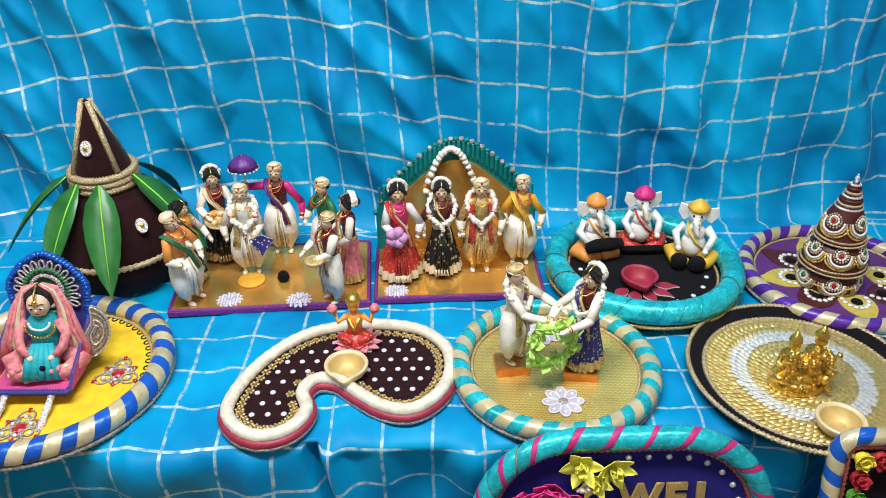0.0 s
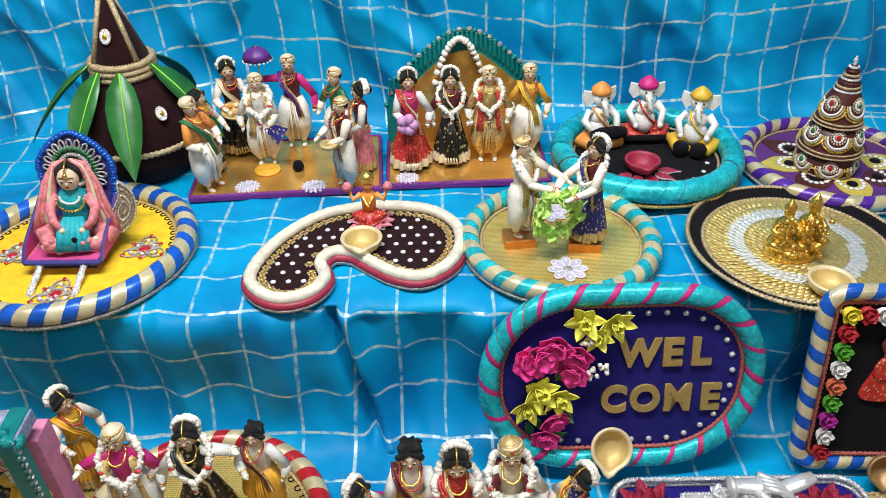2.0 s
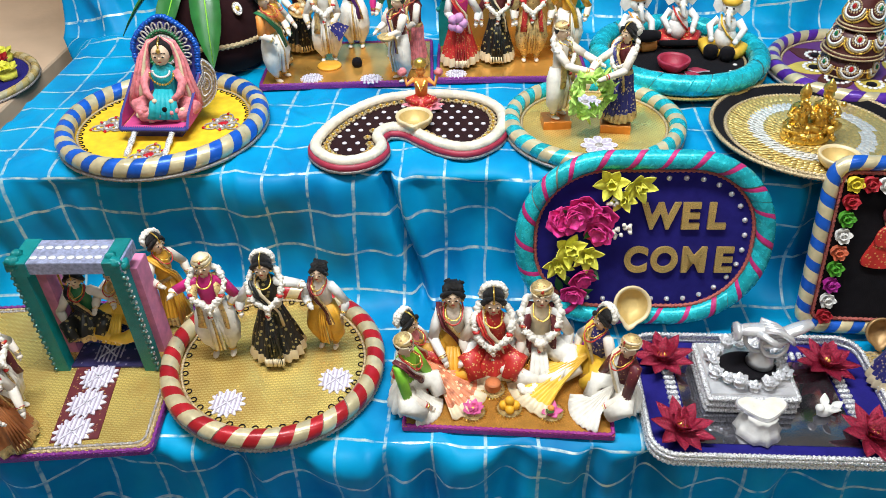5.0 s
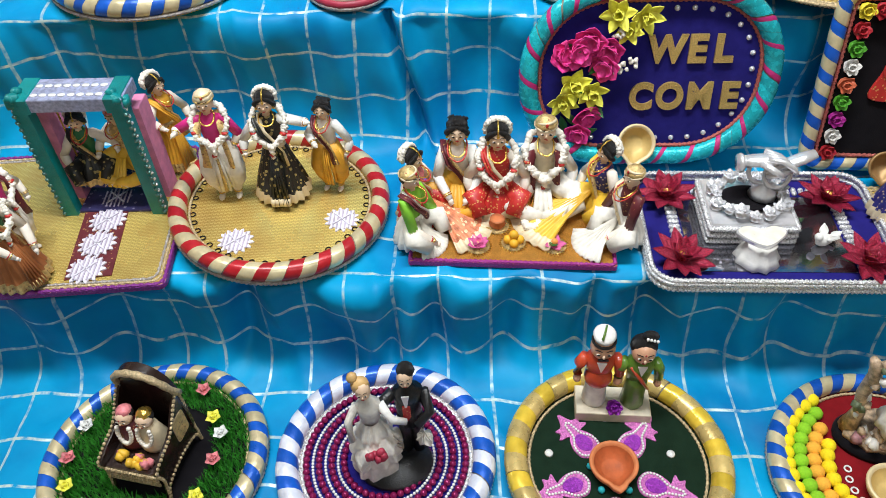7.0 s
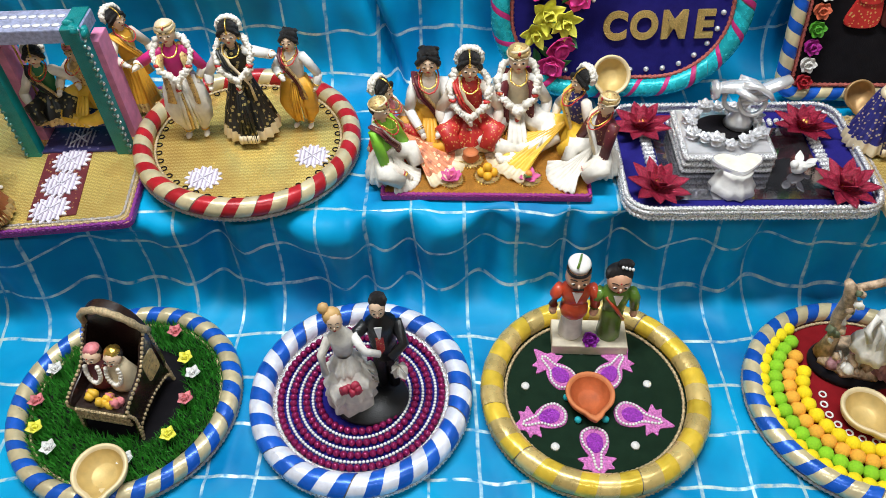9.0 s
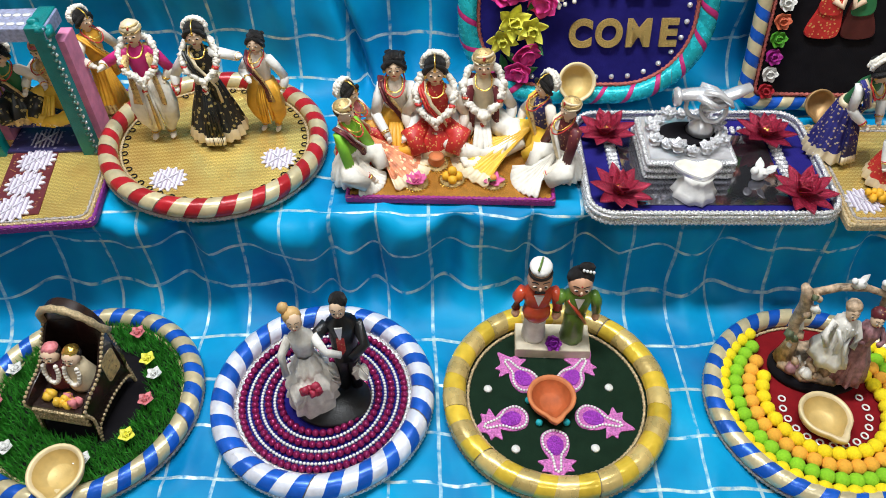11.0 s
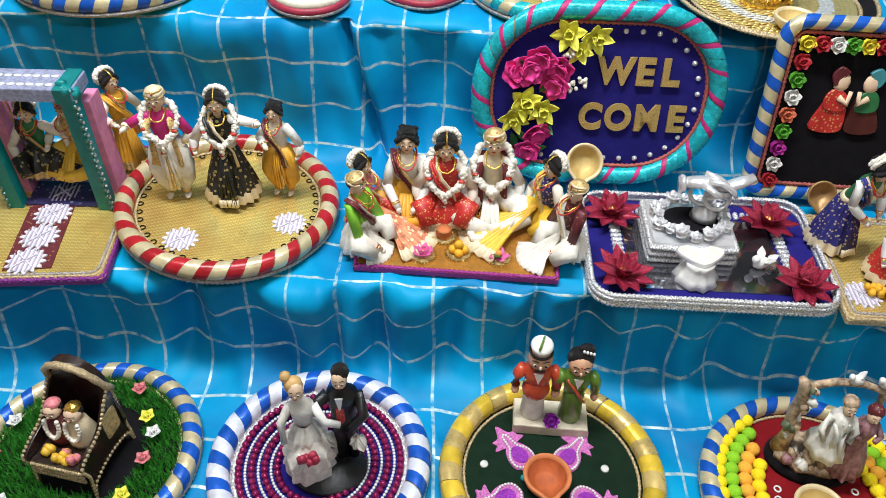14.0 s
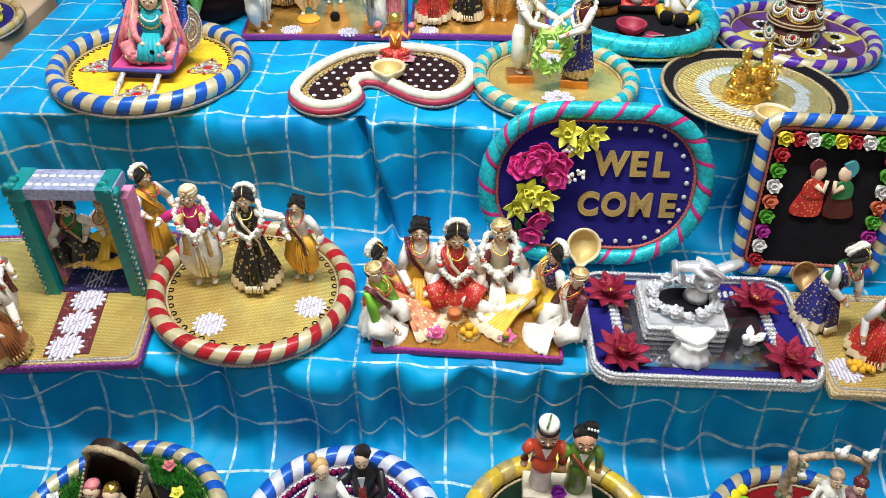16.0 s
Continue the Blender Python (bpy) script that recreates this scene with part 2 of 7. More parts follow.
CLAY_RED = mat("red_painted_clay", (0.33, 0.02, 0.05), 0.5, var=0.15)
GLOSS_BROWN = mat("dark_lacquer", (0.018, 0.008, 0.006), 0.25, coat=0.3)
WOOD_CREAM = mat("painted_cream_wood", (0.66, 0.58, 0.44), 0.5)
MAG_FL = mat("magenta_petal", (0.84, 0.04, 0.28), 0.6, var=0.35, scale=110)
YEL_FL = mat("yellow_petal", (0.90, 0.80, 0.09), 0.6, var=0.25, scale=90)
RED_FL = mat("glitter_red_petal", (0.36, 0.014, 0.05), 0.32, 0.3, var=0.6, scale=420, bump=0.5, bscale=600, kind="cells")
PARCH = mat("resin_ivory", (0.74, 0.70, 0.63), 0.45, var=0.22, scale=60, bump=0.2)

# ---- mesh tools ----


class Shape:
    """Collects faces with their materials; make() turns them into one mesh object."""

    def __init__(self):
        self.v, self.f, self.m, self.s, self.mats = [], [], [], [], []

    def slot(self, material):
        if material not in self.mats:
            self.mats.append(material)
        return self.mats.index(material)

    def add(self, verts, faces, material, smooth=True, at=None):
        k, i = len(self.v), self.slot(material)
        self.v += [tuple(at @ Vector(p)) for p in verts] if at is not None else [tuple(p) for p in verts]
        self.f += [[k + j for j in face] for face in faces]
        self.m += [i] * len(faces)
        self.s += [smooth] * len(faces)
        return self

    def lathe(self, prof, material, n=20, at=None, pleats=0, depth=0.0, squash=1.0):
        verts, faces = [], []
        for r, z in prof:
            for i in range(n):
                a = 2 * math.pi * i / n
                q = r * (1 + depth * math.cos(pleats * a)) if pleats else r
                verts.append((q * math.cos(a), q * squash * math.sin(a), z))
        for j in range(len(prof) - 1):
            for i in range(n):
                k = (i + 1) % n
                faces.append((j * n + i, j * n + k, (j + 1) * n + k, (j + 1) * n + i))
        if prof[0][0] > 1e-6:
            faces.append(tuple(range(n - 1, -1, -1)))
        if prof[-1][0] > 1e-6:
            faces.append(tuple((len(prof) - 1) * n + i for i in range(n)))
        return self.add(verts, faces, material, True, at)

    def tube(self, pts, radii, material, n=8, closed=False, at=None, flat=1.0):
        pts = [Vector(p) for p in pts]
        if isinstance(radii, (int, float)):
            radii = [radii] * len(pts)
        verts, faces, c = [], [], len(pts)
        up = Vector((0.13, 0.21, 1)).normalized()
        for i, p in enumerate(pts):
            a = pts[(i - 1) % c] if closed or i else p
            b = pts[(i + 1) % c] if closed or i < c - 1 else p
            d = (b - a).normalized()
            side = d.cross(up)
            if side.length < 0.05:
                side = d.cross(Vector((1, 0.3, 0)))
            side.normalize()
            nor = side.cross(d)
            for k in range(n):
                w = 2 * math.pi * k / n
                verts.append(p + radii[i] * (math.cos(w) * side + flat * math.sin(w) * nor))
        for j in range(c if closed else c - 1):
            for k in range(n):
                q, j2 = (k + 1) % n, (j + 1) % c
                faces.append((j * n + k, j * n + q, j2 * n + q, j2 * n + k))
        if not closed:
            faces.append(tuple(range(n - 1, -1, -1)))
            faces.append(tuple((c - 1) * n + k for k in range(n)))
        return self.add(verts, faces, material, True, at)

    def ball(self, c, r, material, n=8, at=None, rough=0.0):
        r = (r, r, r) if isinstance(r, (int, float)) else r
        h = max(3, n // 2 + 1)
        verts, faces = [(c[0], c[1], c[2] - r[2])], []
        for j in range(1, h):
            t = math.pi * j / h
            for i in range(n):
                a = 2 * math.pi * i / n
                q = 1 + (random.uniform(-rough, rough) if rough else 0)
                verts.append((c[0] + q * r[0] * math.sin(t) * math.cos(a), c[1] + q * r[1] * math.sin(t) * math.sin(a), c[2] - q * r[2] * math.cos(t)))
        verts.append((c[0], c[1], c[2] + r[2]))
        top = len(verts) - 1
        for i in range(n):
            k = (i + 1) % n
            faces.append((0, 1 + k, 1 + i))
            faces.append((top, 1 + (h - 2) * n + i, 1 + (h - 2) * n + k))
            for j in range(h - 2):
                faces.append((1 + j * n + i, 1 + j * n + k, 1 + (j + 1) * n + k, 1 + (j + 1) * n + i))
        return self.add(verts, faces, material, True, at)

    def prism(self, outline, z0, z1, material, side=None, bevel=0.0015, at=None):
        """A flat plate of the given outline with a small bevel round its upper edge."""
        n = len(outline)
        cx, cy = sum(p[0] for p in outline) / n, sum(p[1] for p in outline) / n
        big = max(math.hypot(p[0] - cx, p[1] - cy) for p in outline)
        k = 1 - bevel / big
        inner = [(cx + (x - cx) * k, cy + (y - cy) * k) for x, y in outline]
        verts = [(x, y, z0) for x, y in outline] + [(x, y, z1 - bevel) for x, y in outline] + [(x, y, z1) for x, y in inner]
        walls = []
        for j in range(2):
            for i in range(n):
                q = (i + 1) % n
                walls.append((j * n + i, j * n + q, (j + 1) * n + q, (j + 1) * n + i))
        walls.append(tuple(range(n - 1, -1, -1)))
        base = len(self.v)
        self.add(verts, walls, side or material, False, at)
        i = self.slot(material)
        self.f.append([base + 2 * n + q for q in range(n)])
        self.m.append(i)
        self.s.append(False)
        return self

    def box(self, c, size, material, at=None, bevel=0.0015):
        x, y = size[0] / 2, size[1] / 2
        m = Matrix.Translation(c)
        return self.prism([(-x, -y), (x, -y), (x, y), (-x, y)], -size[2] / 2, size[2] / 2, material, None, bevel, (at @ m) if at is not None else m)

    def mesh(self, name):
        me = bpy.data.meshes.new(name)
        me.from_pydata(self.v, [], self.f)
        for m in self.mats:
            me.materials.append(m)
        me.polygons.foreach_set("material_index", self.m)
        me.polygons.foreach_set("use_smooth", self.s)
        me.update()
        return me

    def make(self, name, at=None, parent=None, label=""):
        ob = new(name, self.mesh(name))
        if parent is not None:
            ob.parent = parent
        if at is not None:
            ob.matrix_basis = at
        if label:
            ob["label"] = label
        return ob


def part(name, shape, parent, label="", at=None):
    return shape.make(name, at, parent, label)


def share(name, mesh, parent, at):
    ob = new(name, mesh)
    ob.parent, ob.matrix_basis = parent, at
    return ob


def thing(name, label, category, at, group=""):
    ob = new(name)
    ob.empty_display_size = 0.02
    ob.matrix_basis = at
    return tagged(ob, label, category, group)


def rounded(w, h, r, n=6):
    """Outline of a rectangle with round corners, about the origin."""
    out = []
    for cx, cy, a0 in ((w / 2 - r, h / 2 - r, 0), (-w / 2 + r, h / 2 - r, 90), (-w / 2 + r, -h / 2 + r, 180), (w / 2 - r, -h / 2 + r, 270)):
        for i in range(n + 1):
            a = radians(a0 + 90 * i / n)
            out.append((cx + r * math.cos(a), cy + r * math.sin(a)))
    return out


def circle(r, n=48):
    return [(r * math.cos(2 * math.pi * i / n), r * math.sin(2 * math.pi * i / n)) for i in range(n)]


def along(outline):
    """Place and outward normal at a share of a closed outline's length."""
    p = np.array(outline + outline[:1], float)
    d = np.hypot(*np.diff(p, axis=0).T)
    s = np.concatenate(([0], np.cumsum(d)))

    def at(u):
        q = (u % 1) * s[-1]
        x, y = np.interp(q, s, p[:, 0]), np.interp(q, s, p[:, 1])
        e = s[-1] * 0.004
        f = lambda w: (np.interp(w % s[-1], s, p[:, 0]), np.interp(w % s[-1], s, p[:, 1]))
        (xa, ya), (xb, yb) = f(q - e), f(q + e)
        h = math.hypot(xb - xa, yb - ya) or 1
        return x, y, (yb - ya) / h, -(xb - xa) / h
    return at, s[-1]


def ribbon_ring(parent, outline, r, z, mats, count, shares=None, label="", slant=1.0, name="ring"):
    """A padded ring wound with ribbon: a core and one band for each turn of the ribbon."""
    at, length = along(outline)
    core = Shape()
    core.tube([(*at(i / 72)[:2], z) for i in range(72)], r * 0.93, CORE, 8, True)
    ring = part(name, core, parent, label)
    k = len(mats)
    shares = shares or [1 / k] * k
    pitch = 1 / count
    for i in range(count):
        u0 = i * pitch
        for j in range(k):
            wid = shares[j] * pitch
            s, verts, faces = Shape(), [], []
            jig = random.uniform(-0.04, 0.04) * pitch
            for a in range(5):
                f = a / 4
                for q in range(13):
                    phi = 2 * math.pi * q / 12 - math.pi / 2
                    x, y, nx, ny = at(u0 + jig + wid * f * 1.04 + slant * pitch * (q / 12 - 0.5))
                    rr = r * (1.0 + 0.035 * math.sin(math.pi * f) + 0.012 * (j % 2))
                    verts.append((x + nx * rr * math.cos(phi), y + ny * rr * math.cos(phi), z + rr * math.sin(phi)))
            for a in range(4):
                for q in range(12):
                    faces.append((a * 13 + q, (a + 1) * 13 + q, (a + 1) * 13 + q + 1, a * 13 + q + 1))
            s.add(verts, faces, mats[j])
            part("ribbon_band", s, ring)
            u0 += wid
    return ring


def trim(parent, outline, r, z, material, bumps=150, name="lace_trim"):
    """A bumpy braid or string of beads round an outline."""
    at, length = along(outline)
    s = Shape()
    n = bumps * 2
    s.tube([(*at(i / n)[:2], z) for i in range(n)], [r * (1.25 if i % 2 else 0.75) for i in range(n)], material, 6, True)
    return part(name, s, parent)


def plate(label, at, R, top, mats, count, tube=0.0125, trim_mat=LACE_G, shares=None, ringlabel="", slant=1.0, inner=LACE):
    t = thing("decorated_plate", label, "plate", at, "decorated plates")
    rc = R - tube
    part("board", Shape().lathe([(0, 0), (rc + tube * 0.7, 0), (rc + tube * 0.8, 0.004), (rc, 0.009), (rc - 0.004, 0.010), (0, 0.010)], top, 64), t)
    ribbon_ring(t, circle(rc, 72), tube, tube + 0.003, mats, count, shares, ringlabel, slant)
    trim(t, circle(rc + tube * 0.75), 0.003, 0.004, trim_mat)
    if inner:
        trim(t, circle(rc - tube - 0.003), 0.0022, 0.011, inner, 110, "inner_braid")
    return t


def snow_ornament(parent, x, y, z, r, material=None, squash=1.0, petals=14):
    s = Shape()
    out = []
    for i in range(petals * 6):
        a = 2 * math.pi * i / (petals * 6)
        q = r * (0.86 + 0.14 * math.cos(petals * a))
        out.append((q * math.cos(a), squash * q * math.sin(a)))
    s.prism(out, 0, 0.0022, material or LACE_W, None, 0.0006)
    ob = part("kolam_ornament", s, parent, "white cut-out snowflake ornament", pose(x, y, z))
    for i in range(-3, 4):
        h = math.sqrt(max(0, 1 - (i / 4) ** 2)) * r * 0.8
        part("bar", Shape().box((i * r / 4.6, 0, 0.0028), (r * 0.07, 2 * h * squash, 0.0014), LACE_D, None, 0.0003), ob)
    for a in (45, -45):
        part("cross_bar", Shape().box((0, 0, 0.0034), (r * 1.3, r * 0.07, 0.0014), LACE_W, pose(0, 0, 0, 0, 0, a), 0.0003), ob)
    return ob


# ---- stepped display and room ----
TOP, MID, LOW = 0.81, 0.583, 0.41
XL, XR = -0.80, 1.10
CEMENT = mat("wall_paint", (0.60, 0.52, 0.43), 0.85, var=0.06, scale=3, bump=0.1, bscale=60)
TILE = mat("floor_tile", (0.45, 0.40, 0.33), 0.35, var=0.1, scale=4)
CEIL = mat("ceiling_paint", (0.78, 0.77, 0.74), 0.9, var=0.04, scale=3)


def slab(name, a, b, material, label):
    s = Shape()
    c = [(a[i] + b[i]) / 2 for i in range(3)]
    s.box((0, 0, 0), [b[i] - a[i] for i in range(3)], material)
    return tagged(s.make(name, Matrix.Translation(c)), label, "", "", "structure")


slab("floor", (-2.6, -3.1, -0.1), (2.6, 2.3, 0.0), TILE, "plain pale tiled room floor")
slab("ceiling", (-2.7, -3.2, 2.7), (2.7, 2.4, 2.8), CEIL, "plain white painted ceiling")
slab("wall_north", (-2.7, 2.3, 0), (2.7, 2.4, 2.7), CEMENT, "plain cream painted wall")
slab("wall_south", (-2.7, -3.2, 0), (2.7, -3.1, 2.7), CEMENT, "plain cream painted wall")
slab("wall_west", (-2.7, -3.1, 0), (-2.6, 2.3, 2.7), CEMENT, "plain cream painted wall")
slab("wall_east", (2.6, -3.1, 0), (2.7, 2.3, 2.7), CEMENT, "plain cream painted wall")

STEP_WOOD = mat("plain_plywood", (0.36, 0.25, 0.14), 0.6, kind="wave", bscale=20)
stand = thing("display_steps", "three plywood display steps hidden under the cloth", "steps", pose(0, 0, 0))
part("low_step", Shape().box((0.15, 0.215, 0.190), (1.86, 0.32, 0.380), STEP_WOOD), stand)
part("middle_step", Shape().box((0.15, 0.63, 0.276), (1.86, 0.27, 0.552), STEP_WOOD), stand)
part("top_step", Shape().box((0.15, 1.045, 0.390), (1.86, 0.46, 0.780), STEP_WOOD), stand)
part("back_board", Shape().box((0.15, 1.42, 0.82), (1.86, 0.02, 1.64), STEP_WOOD), stand)


def drape():
    """The checked cloth: one sheet that falls over the back board, the three steps and their left end."""
    prof = [(-0.01, 0.01), (-0.005, 0.30), (0.004, 0.385), (0.03, LOW), (0.10, LOW), (0.33, LOW), (0.375, LOW + 0.003), (0.402, LOW + 0.018), (0.418, 0.465), (0.416, 0.545),
            (0.418, 0.568), (0.438, MID), (0.50, MID), (0.62, MID), (0.69, MID), (0.722, MID + 0.005), (0.744, MID + 0.028), (0.752, 0.66), (0.746, 0.74), (0.746, 0.79), (0.764, TOP),
            (0.85, TOP), (1.05, TOP), (1.20, TOP), (1.255, TOP + 0.004), (1.295, TOP + 0.03), (1.318, 0.92), (1.325, 1.10), (1.330, 1.30), (1.335, 1.50), (1.34, 1.66)]
    p = np.array(prof)
    for _ in range(3):
        q = np.empty((2 * len(p) - 2, 2))
        q[0::2], q[1::2] = 0.75 * p[:-1] + 0.25 * p[1:], 0.25 * p[:-1] + 0.75 * p[1:]
        p = np.vstack((p[:1], q, p[-1:]))
    s = np.concatenate(([0], np.cumsum(np.hypot(*np.diff(p, axis=0).T))))
    ns, nx = 400, 440
    ss = np.linspace(0, s[-1], ns)
    yy, zz = np.interp(ss, s, p[:, 0]), np.interp(ss, s, p[:, 1])
    ty, tz = np.gradient(yy, ss), np.gradient(zz, ss)
    xs = np.linspace(XL - 0.30, XR, nx)
    s_edge = float(np.interp(0.76, yy, ss))
    verts, uvs = [], []
    for i in range(ns):
        steep = abs(tz[i])
        ny, nz = -tz[i], ty[i]
        back = yy[i] > 1.27
        for x in xs:
            a = noise.noise(Vector((x * 7, ss[i] * 1.6, 1.7)))
            b = noise.noise(Vector((x * 17, ss[i] * 6, 5.1)))
            c = noise.noise(Vector((x * 26 + ss[i] * 7, ss[i] * 3.0, 9.4)))
            g2 = noise.noise(Vector((x * 11 - ss[i] * 3, ss[i] * 9, 2.2)))
            d = steep * (0.010 * g2 + 0.026 * a + 0.013 * b + 0.009 * c - 0.018 + 0.014 * (1 - 2.2 * abs(noise.noise(Vector((x * 9 + ss[i] * 1.5, ss[i] * 1.1, 6.6)))))) - (1 - steep) * (0.0030 * (1 + b) - 0.009 * max(0, 0.45 - abs(noise.noise(Vector((x * 8 + yy[i] * 5, yy[i] * 7 - x * 3, 4.4)))) * 3))
            if back:
                w = x * 0.75 + zz[i] * 0.66
                g = x * 0.66 - zz[i] * 0.75
                e = noise.noise(Vector((w * 6.5, g * 1.4, 3.3)))
                d += 0.020 * e + 0.018 * (1 - abs(noise.noise(Vector((w * 12, g * 1.3, 8.8)))) * 2.6) * min(1, (yy[i] - 1.27) * 30)
                d = max(d, -0.012)
            px, py, pz = x, yy[i] + ny * d, zz[i] + nz * d
            # crease where two widths of cloth meet
            cr = x - (-0.155 + 0.24 * (0.79 - min(pz, 0.79)))
            if 0.5 < yy[i] < 0.80 and steep > 0.2:
                py += 0.030 * math.exp(-(cr / 0.008) ** 2) - 0.010 * math.exp(-((cr - 0.02) / 0.012) ** 2) * (1 if pz < 0.80 else 0.3)
            # gathers in the lowest fall
            if 0.395 < yy[i] < 0.45 and steep > 0.2:
                for xc, wd in ((-0.36, 0.022), (-0.145, 0.016), (-0.085, 0.020), (0.02, 0.024), (0.13, 0.018), (0.215, 0.026), (0.42, 0.030), (0.62, 0.024)):
                    py += steep * 0.026 * math.exp(-((x - xc - 0.12 * (pz - 0.5)) / wd) ** 2)
            # the left end hangs down beside the steps
            over = XL - x
            if over > 0 and not back:
                px = XL - 0.05 * math.sin(min(over, 0.08) / 0.08 * math.pi / 2) - 0.15 * over
                pz -= max(0, over - 0.01) * 0.9
                pz = max(pz, 0.006)
            elif over > 0.07 and back:
                px = XL - 0.07 - 0.02 * (over - 0.07)
                py += (over - 0.07) * 0.9
            verts.append((px, py, pz))
            uvs.append((x + 0.022 + 0.02 * a + 0.012 * min(1, max(0, cr / 0.03)) + (0.10 * (ss[i] - s[-1]) * (0.4 - x) if back else 0), ss[i] - s_edge - 0.036 + 0.006 * b + (0.03 * math.sin(x * 5) if back else 0.012 * math.sin(x * 4))))
    faces = [(j * nx + i, j * nx + i + 1, (j + 1) * nx + i + 1, (j + 1) * nx + i) for j in range(ns - 1) for i in range(nx - 1)]
    me = bpy.data.meshes.new("checked_cloth")
    me.from_pydata(verts, [], faces)
    layer = me.uv_layers.new(name="weave")
    idx = np.empty(len(me.loops), dtype=np.int32)
    me.loops.foreach_get("vertex_index", idx)
    layer.data.foreach_set("uv", np.array(uvs, dtype=np.float32)[idx].ravel())
    me.polygons.foreach_set("use_smooth", [True] * len(faces))
    me.materials.append(cloth_material())
    return tagged(new("checked_cloth", me), "turquoise blue silk cloth with silver checks draped over steps", "cloth")


drape()

# ---- plates on the steps ----
p_yellow = plate("round plate with yellow felt and a blue and gold wound rim", pose(-0.528, 0.895, TOP, 0, 0, 10), 0.168, YELLOW_FELT, (BLUE, CREAM), 26, 0.0145)
p_couple = plate("round gold plate with a teal and gold ribbon rim", pose(0.166, 0.885, TOP, 0, 0, 0), 0.143, GOLD_FOIL, (TEAL, CREAM), 24, 0.0130)
p_teal = plate("round black plate with a thick teal ribbon rim", pose(0.342, 1.110, TOP + 0.012, 0, 0, 0), 0.157, VELVET_BK, (TEAL, TEAL, TEAL), 16, 0.018, GOLD_GRAIN, (0.46, 0.46, 0.08))
p_purple = plate("round plate with a purple and gold ribbon rim and petal pattern", pose(0.652, 1.090, TOP), 0.150, PLUM, (PURPLE_RB, CREAM), 22, 0.0120)
p_red = plate("round embossed gold plate with a red and gold ribbon rim", pose(-0.314, 0.573, MID + 0.010, 0, 3.5, 0), 0.160, GOLD_FOIL, (RED_RB, CREAM), 24, 0.0130)
p_green = plate("round plate of artificial grass with a blue and gold rim", pose(-0.462, 0.255, LOW), 0.152, VELVET_BK, (BLUE, CREAM), 26, 0.0125)
p_bead = plate("round beaded navy plate with a blue and silver rim", pose(-0.148, 0.258, LOW), 0.147, mat("royal_velvet", (0.014, 0.010, 0.17), 0.8), (BLUE, WHITE_RB), 22, 0.0150, SILVER_BEAD)
p_gold = plate("round dark green velvet plate with a glossy yellow satin rim", pose(0.159, 0.255, LOW), 0.149, VELVET_GR, (YELLOW_RB, YELLOW_RB2), 17, 0.0150, LACE, None, "", 0.3)
p_pom = plate("round red velvet plate with a blue and gold rim", pose(0.507, 0.240, LOW), 0.152, VELVET_RD, (BLUE, CREAM), 26, 0.0125)

# ---- kinds of things ----


def board(label, at, w, d, top, edge, h=0.008, name="doll_board", r=0.004):
    t = thing(name, label, "board", at, "doll boards")
    part("base", Shape().prism(rounded(w, d, r), 0, h, top, edge, 0.001), t)
    trim(t, rounded(w - 0.006, d - 0.006, r), 0.0028, h, edge, 130, "edge_braid")
    if top is GOLD_FOIL:
        for gap, m in ((0.018, LACE), (0.028, LACE_G)):
            trim(t, rounded(w - gap, d - gap, r), 0.0022, h, m, 110, "bead_border")
    return t


def garland(s, S, path, r=0.024, m=GARL, n=44):
    """A thick fluffy flower garland round the neck, with a few tinsel rings on it."""
    at, length = along([(p[0], p[2]) for p in path])
    ys = [p[1] for p in path]
    for i in range(n):
        x, z = at(i / n)[:2]
        y = np.interp(i / n * len(ys), range(len(ys) + 1), ys + ys[:1])
        if i in (n * 3 // 10, n * 7 // 10):
            s.ball((x, y - 0.004, z), (r * 1.05, r * 1.05, r * 0.6), RED, 6, S)
            continue
        k = r * random.uniform(0.82, 1.12)
        s.ball((x + random.uniform(-.004, .004), y, z + random.uniform(-.004, .004)), k, m, 6, S, 0.28)
        if i % 2:
            s.ball((x * 1.12, y - 0.008, z - 0.010), k * 0.6, m, 5, S, 0.3)


def face_marks(s, M, c, r, bindi=True):
    """Painted eyes, brows and lips on a doll's head of radii r at c."""
    cx, cy, cz = c
    rx, ry, rz = r
    for k in (-1, 1):
        s.ball((cx + k * rx * 0.40, cy - ry * 0.88, cz + rz * 0.06), (rx * 0.22, ry * 0.10, rz * 0.075), SKIN, 6, M)
        s.ball((cx + k * rx * 0.40, cy - ry * 0.95, cz + rz * 0.06), (rx * 0.14, ry * 0.07, rz * 0.08), HAIR, 6, M)
        s.tube([(cx + k * rx * 0.16, cy - ry * 0.95, cz + rz * 0.40), (cx + k * rx * 0.42, cy - ry * 0.86, cz + rz * 0.45), (cx + k * rx * 0.66, cy - ry * 0.70, cz + rz * 0.34)], rx * 0.035, HAIR, 5, at=M)
    s.ball((cx, cy - ry * 1.0, cz - rz * 0.12), (rx * 0.13, ry * 0.16, rz * 0.18), FACE_C, 6, M)
    s.ball((cx, cy - ry * 0.88, cz - rz * 0.45), (rx * 0.22, ry * 0.09, rz * 0.07), LIPS, 6, M)
    if bindi:
        s.ball((cx, cy - ry * 0.93, cz + rz * 0.50), (rx * 0.08, ry * 0.06, rz * 0.08), LIPS, 6, M)


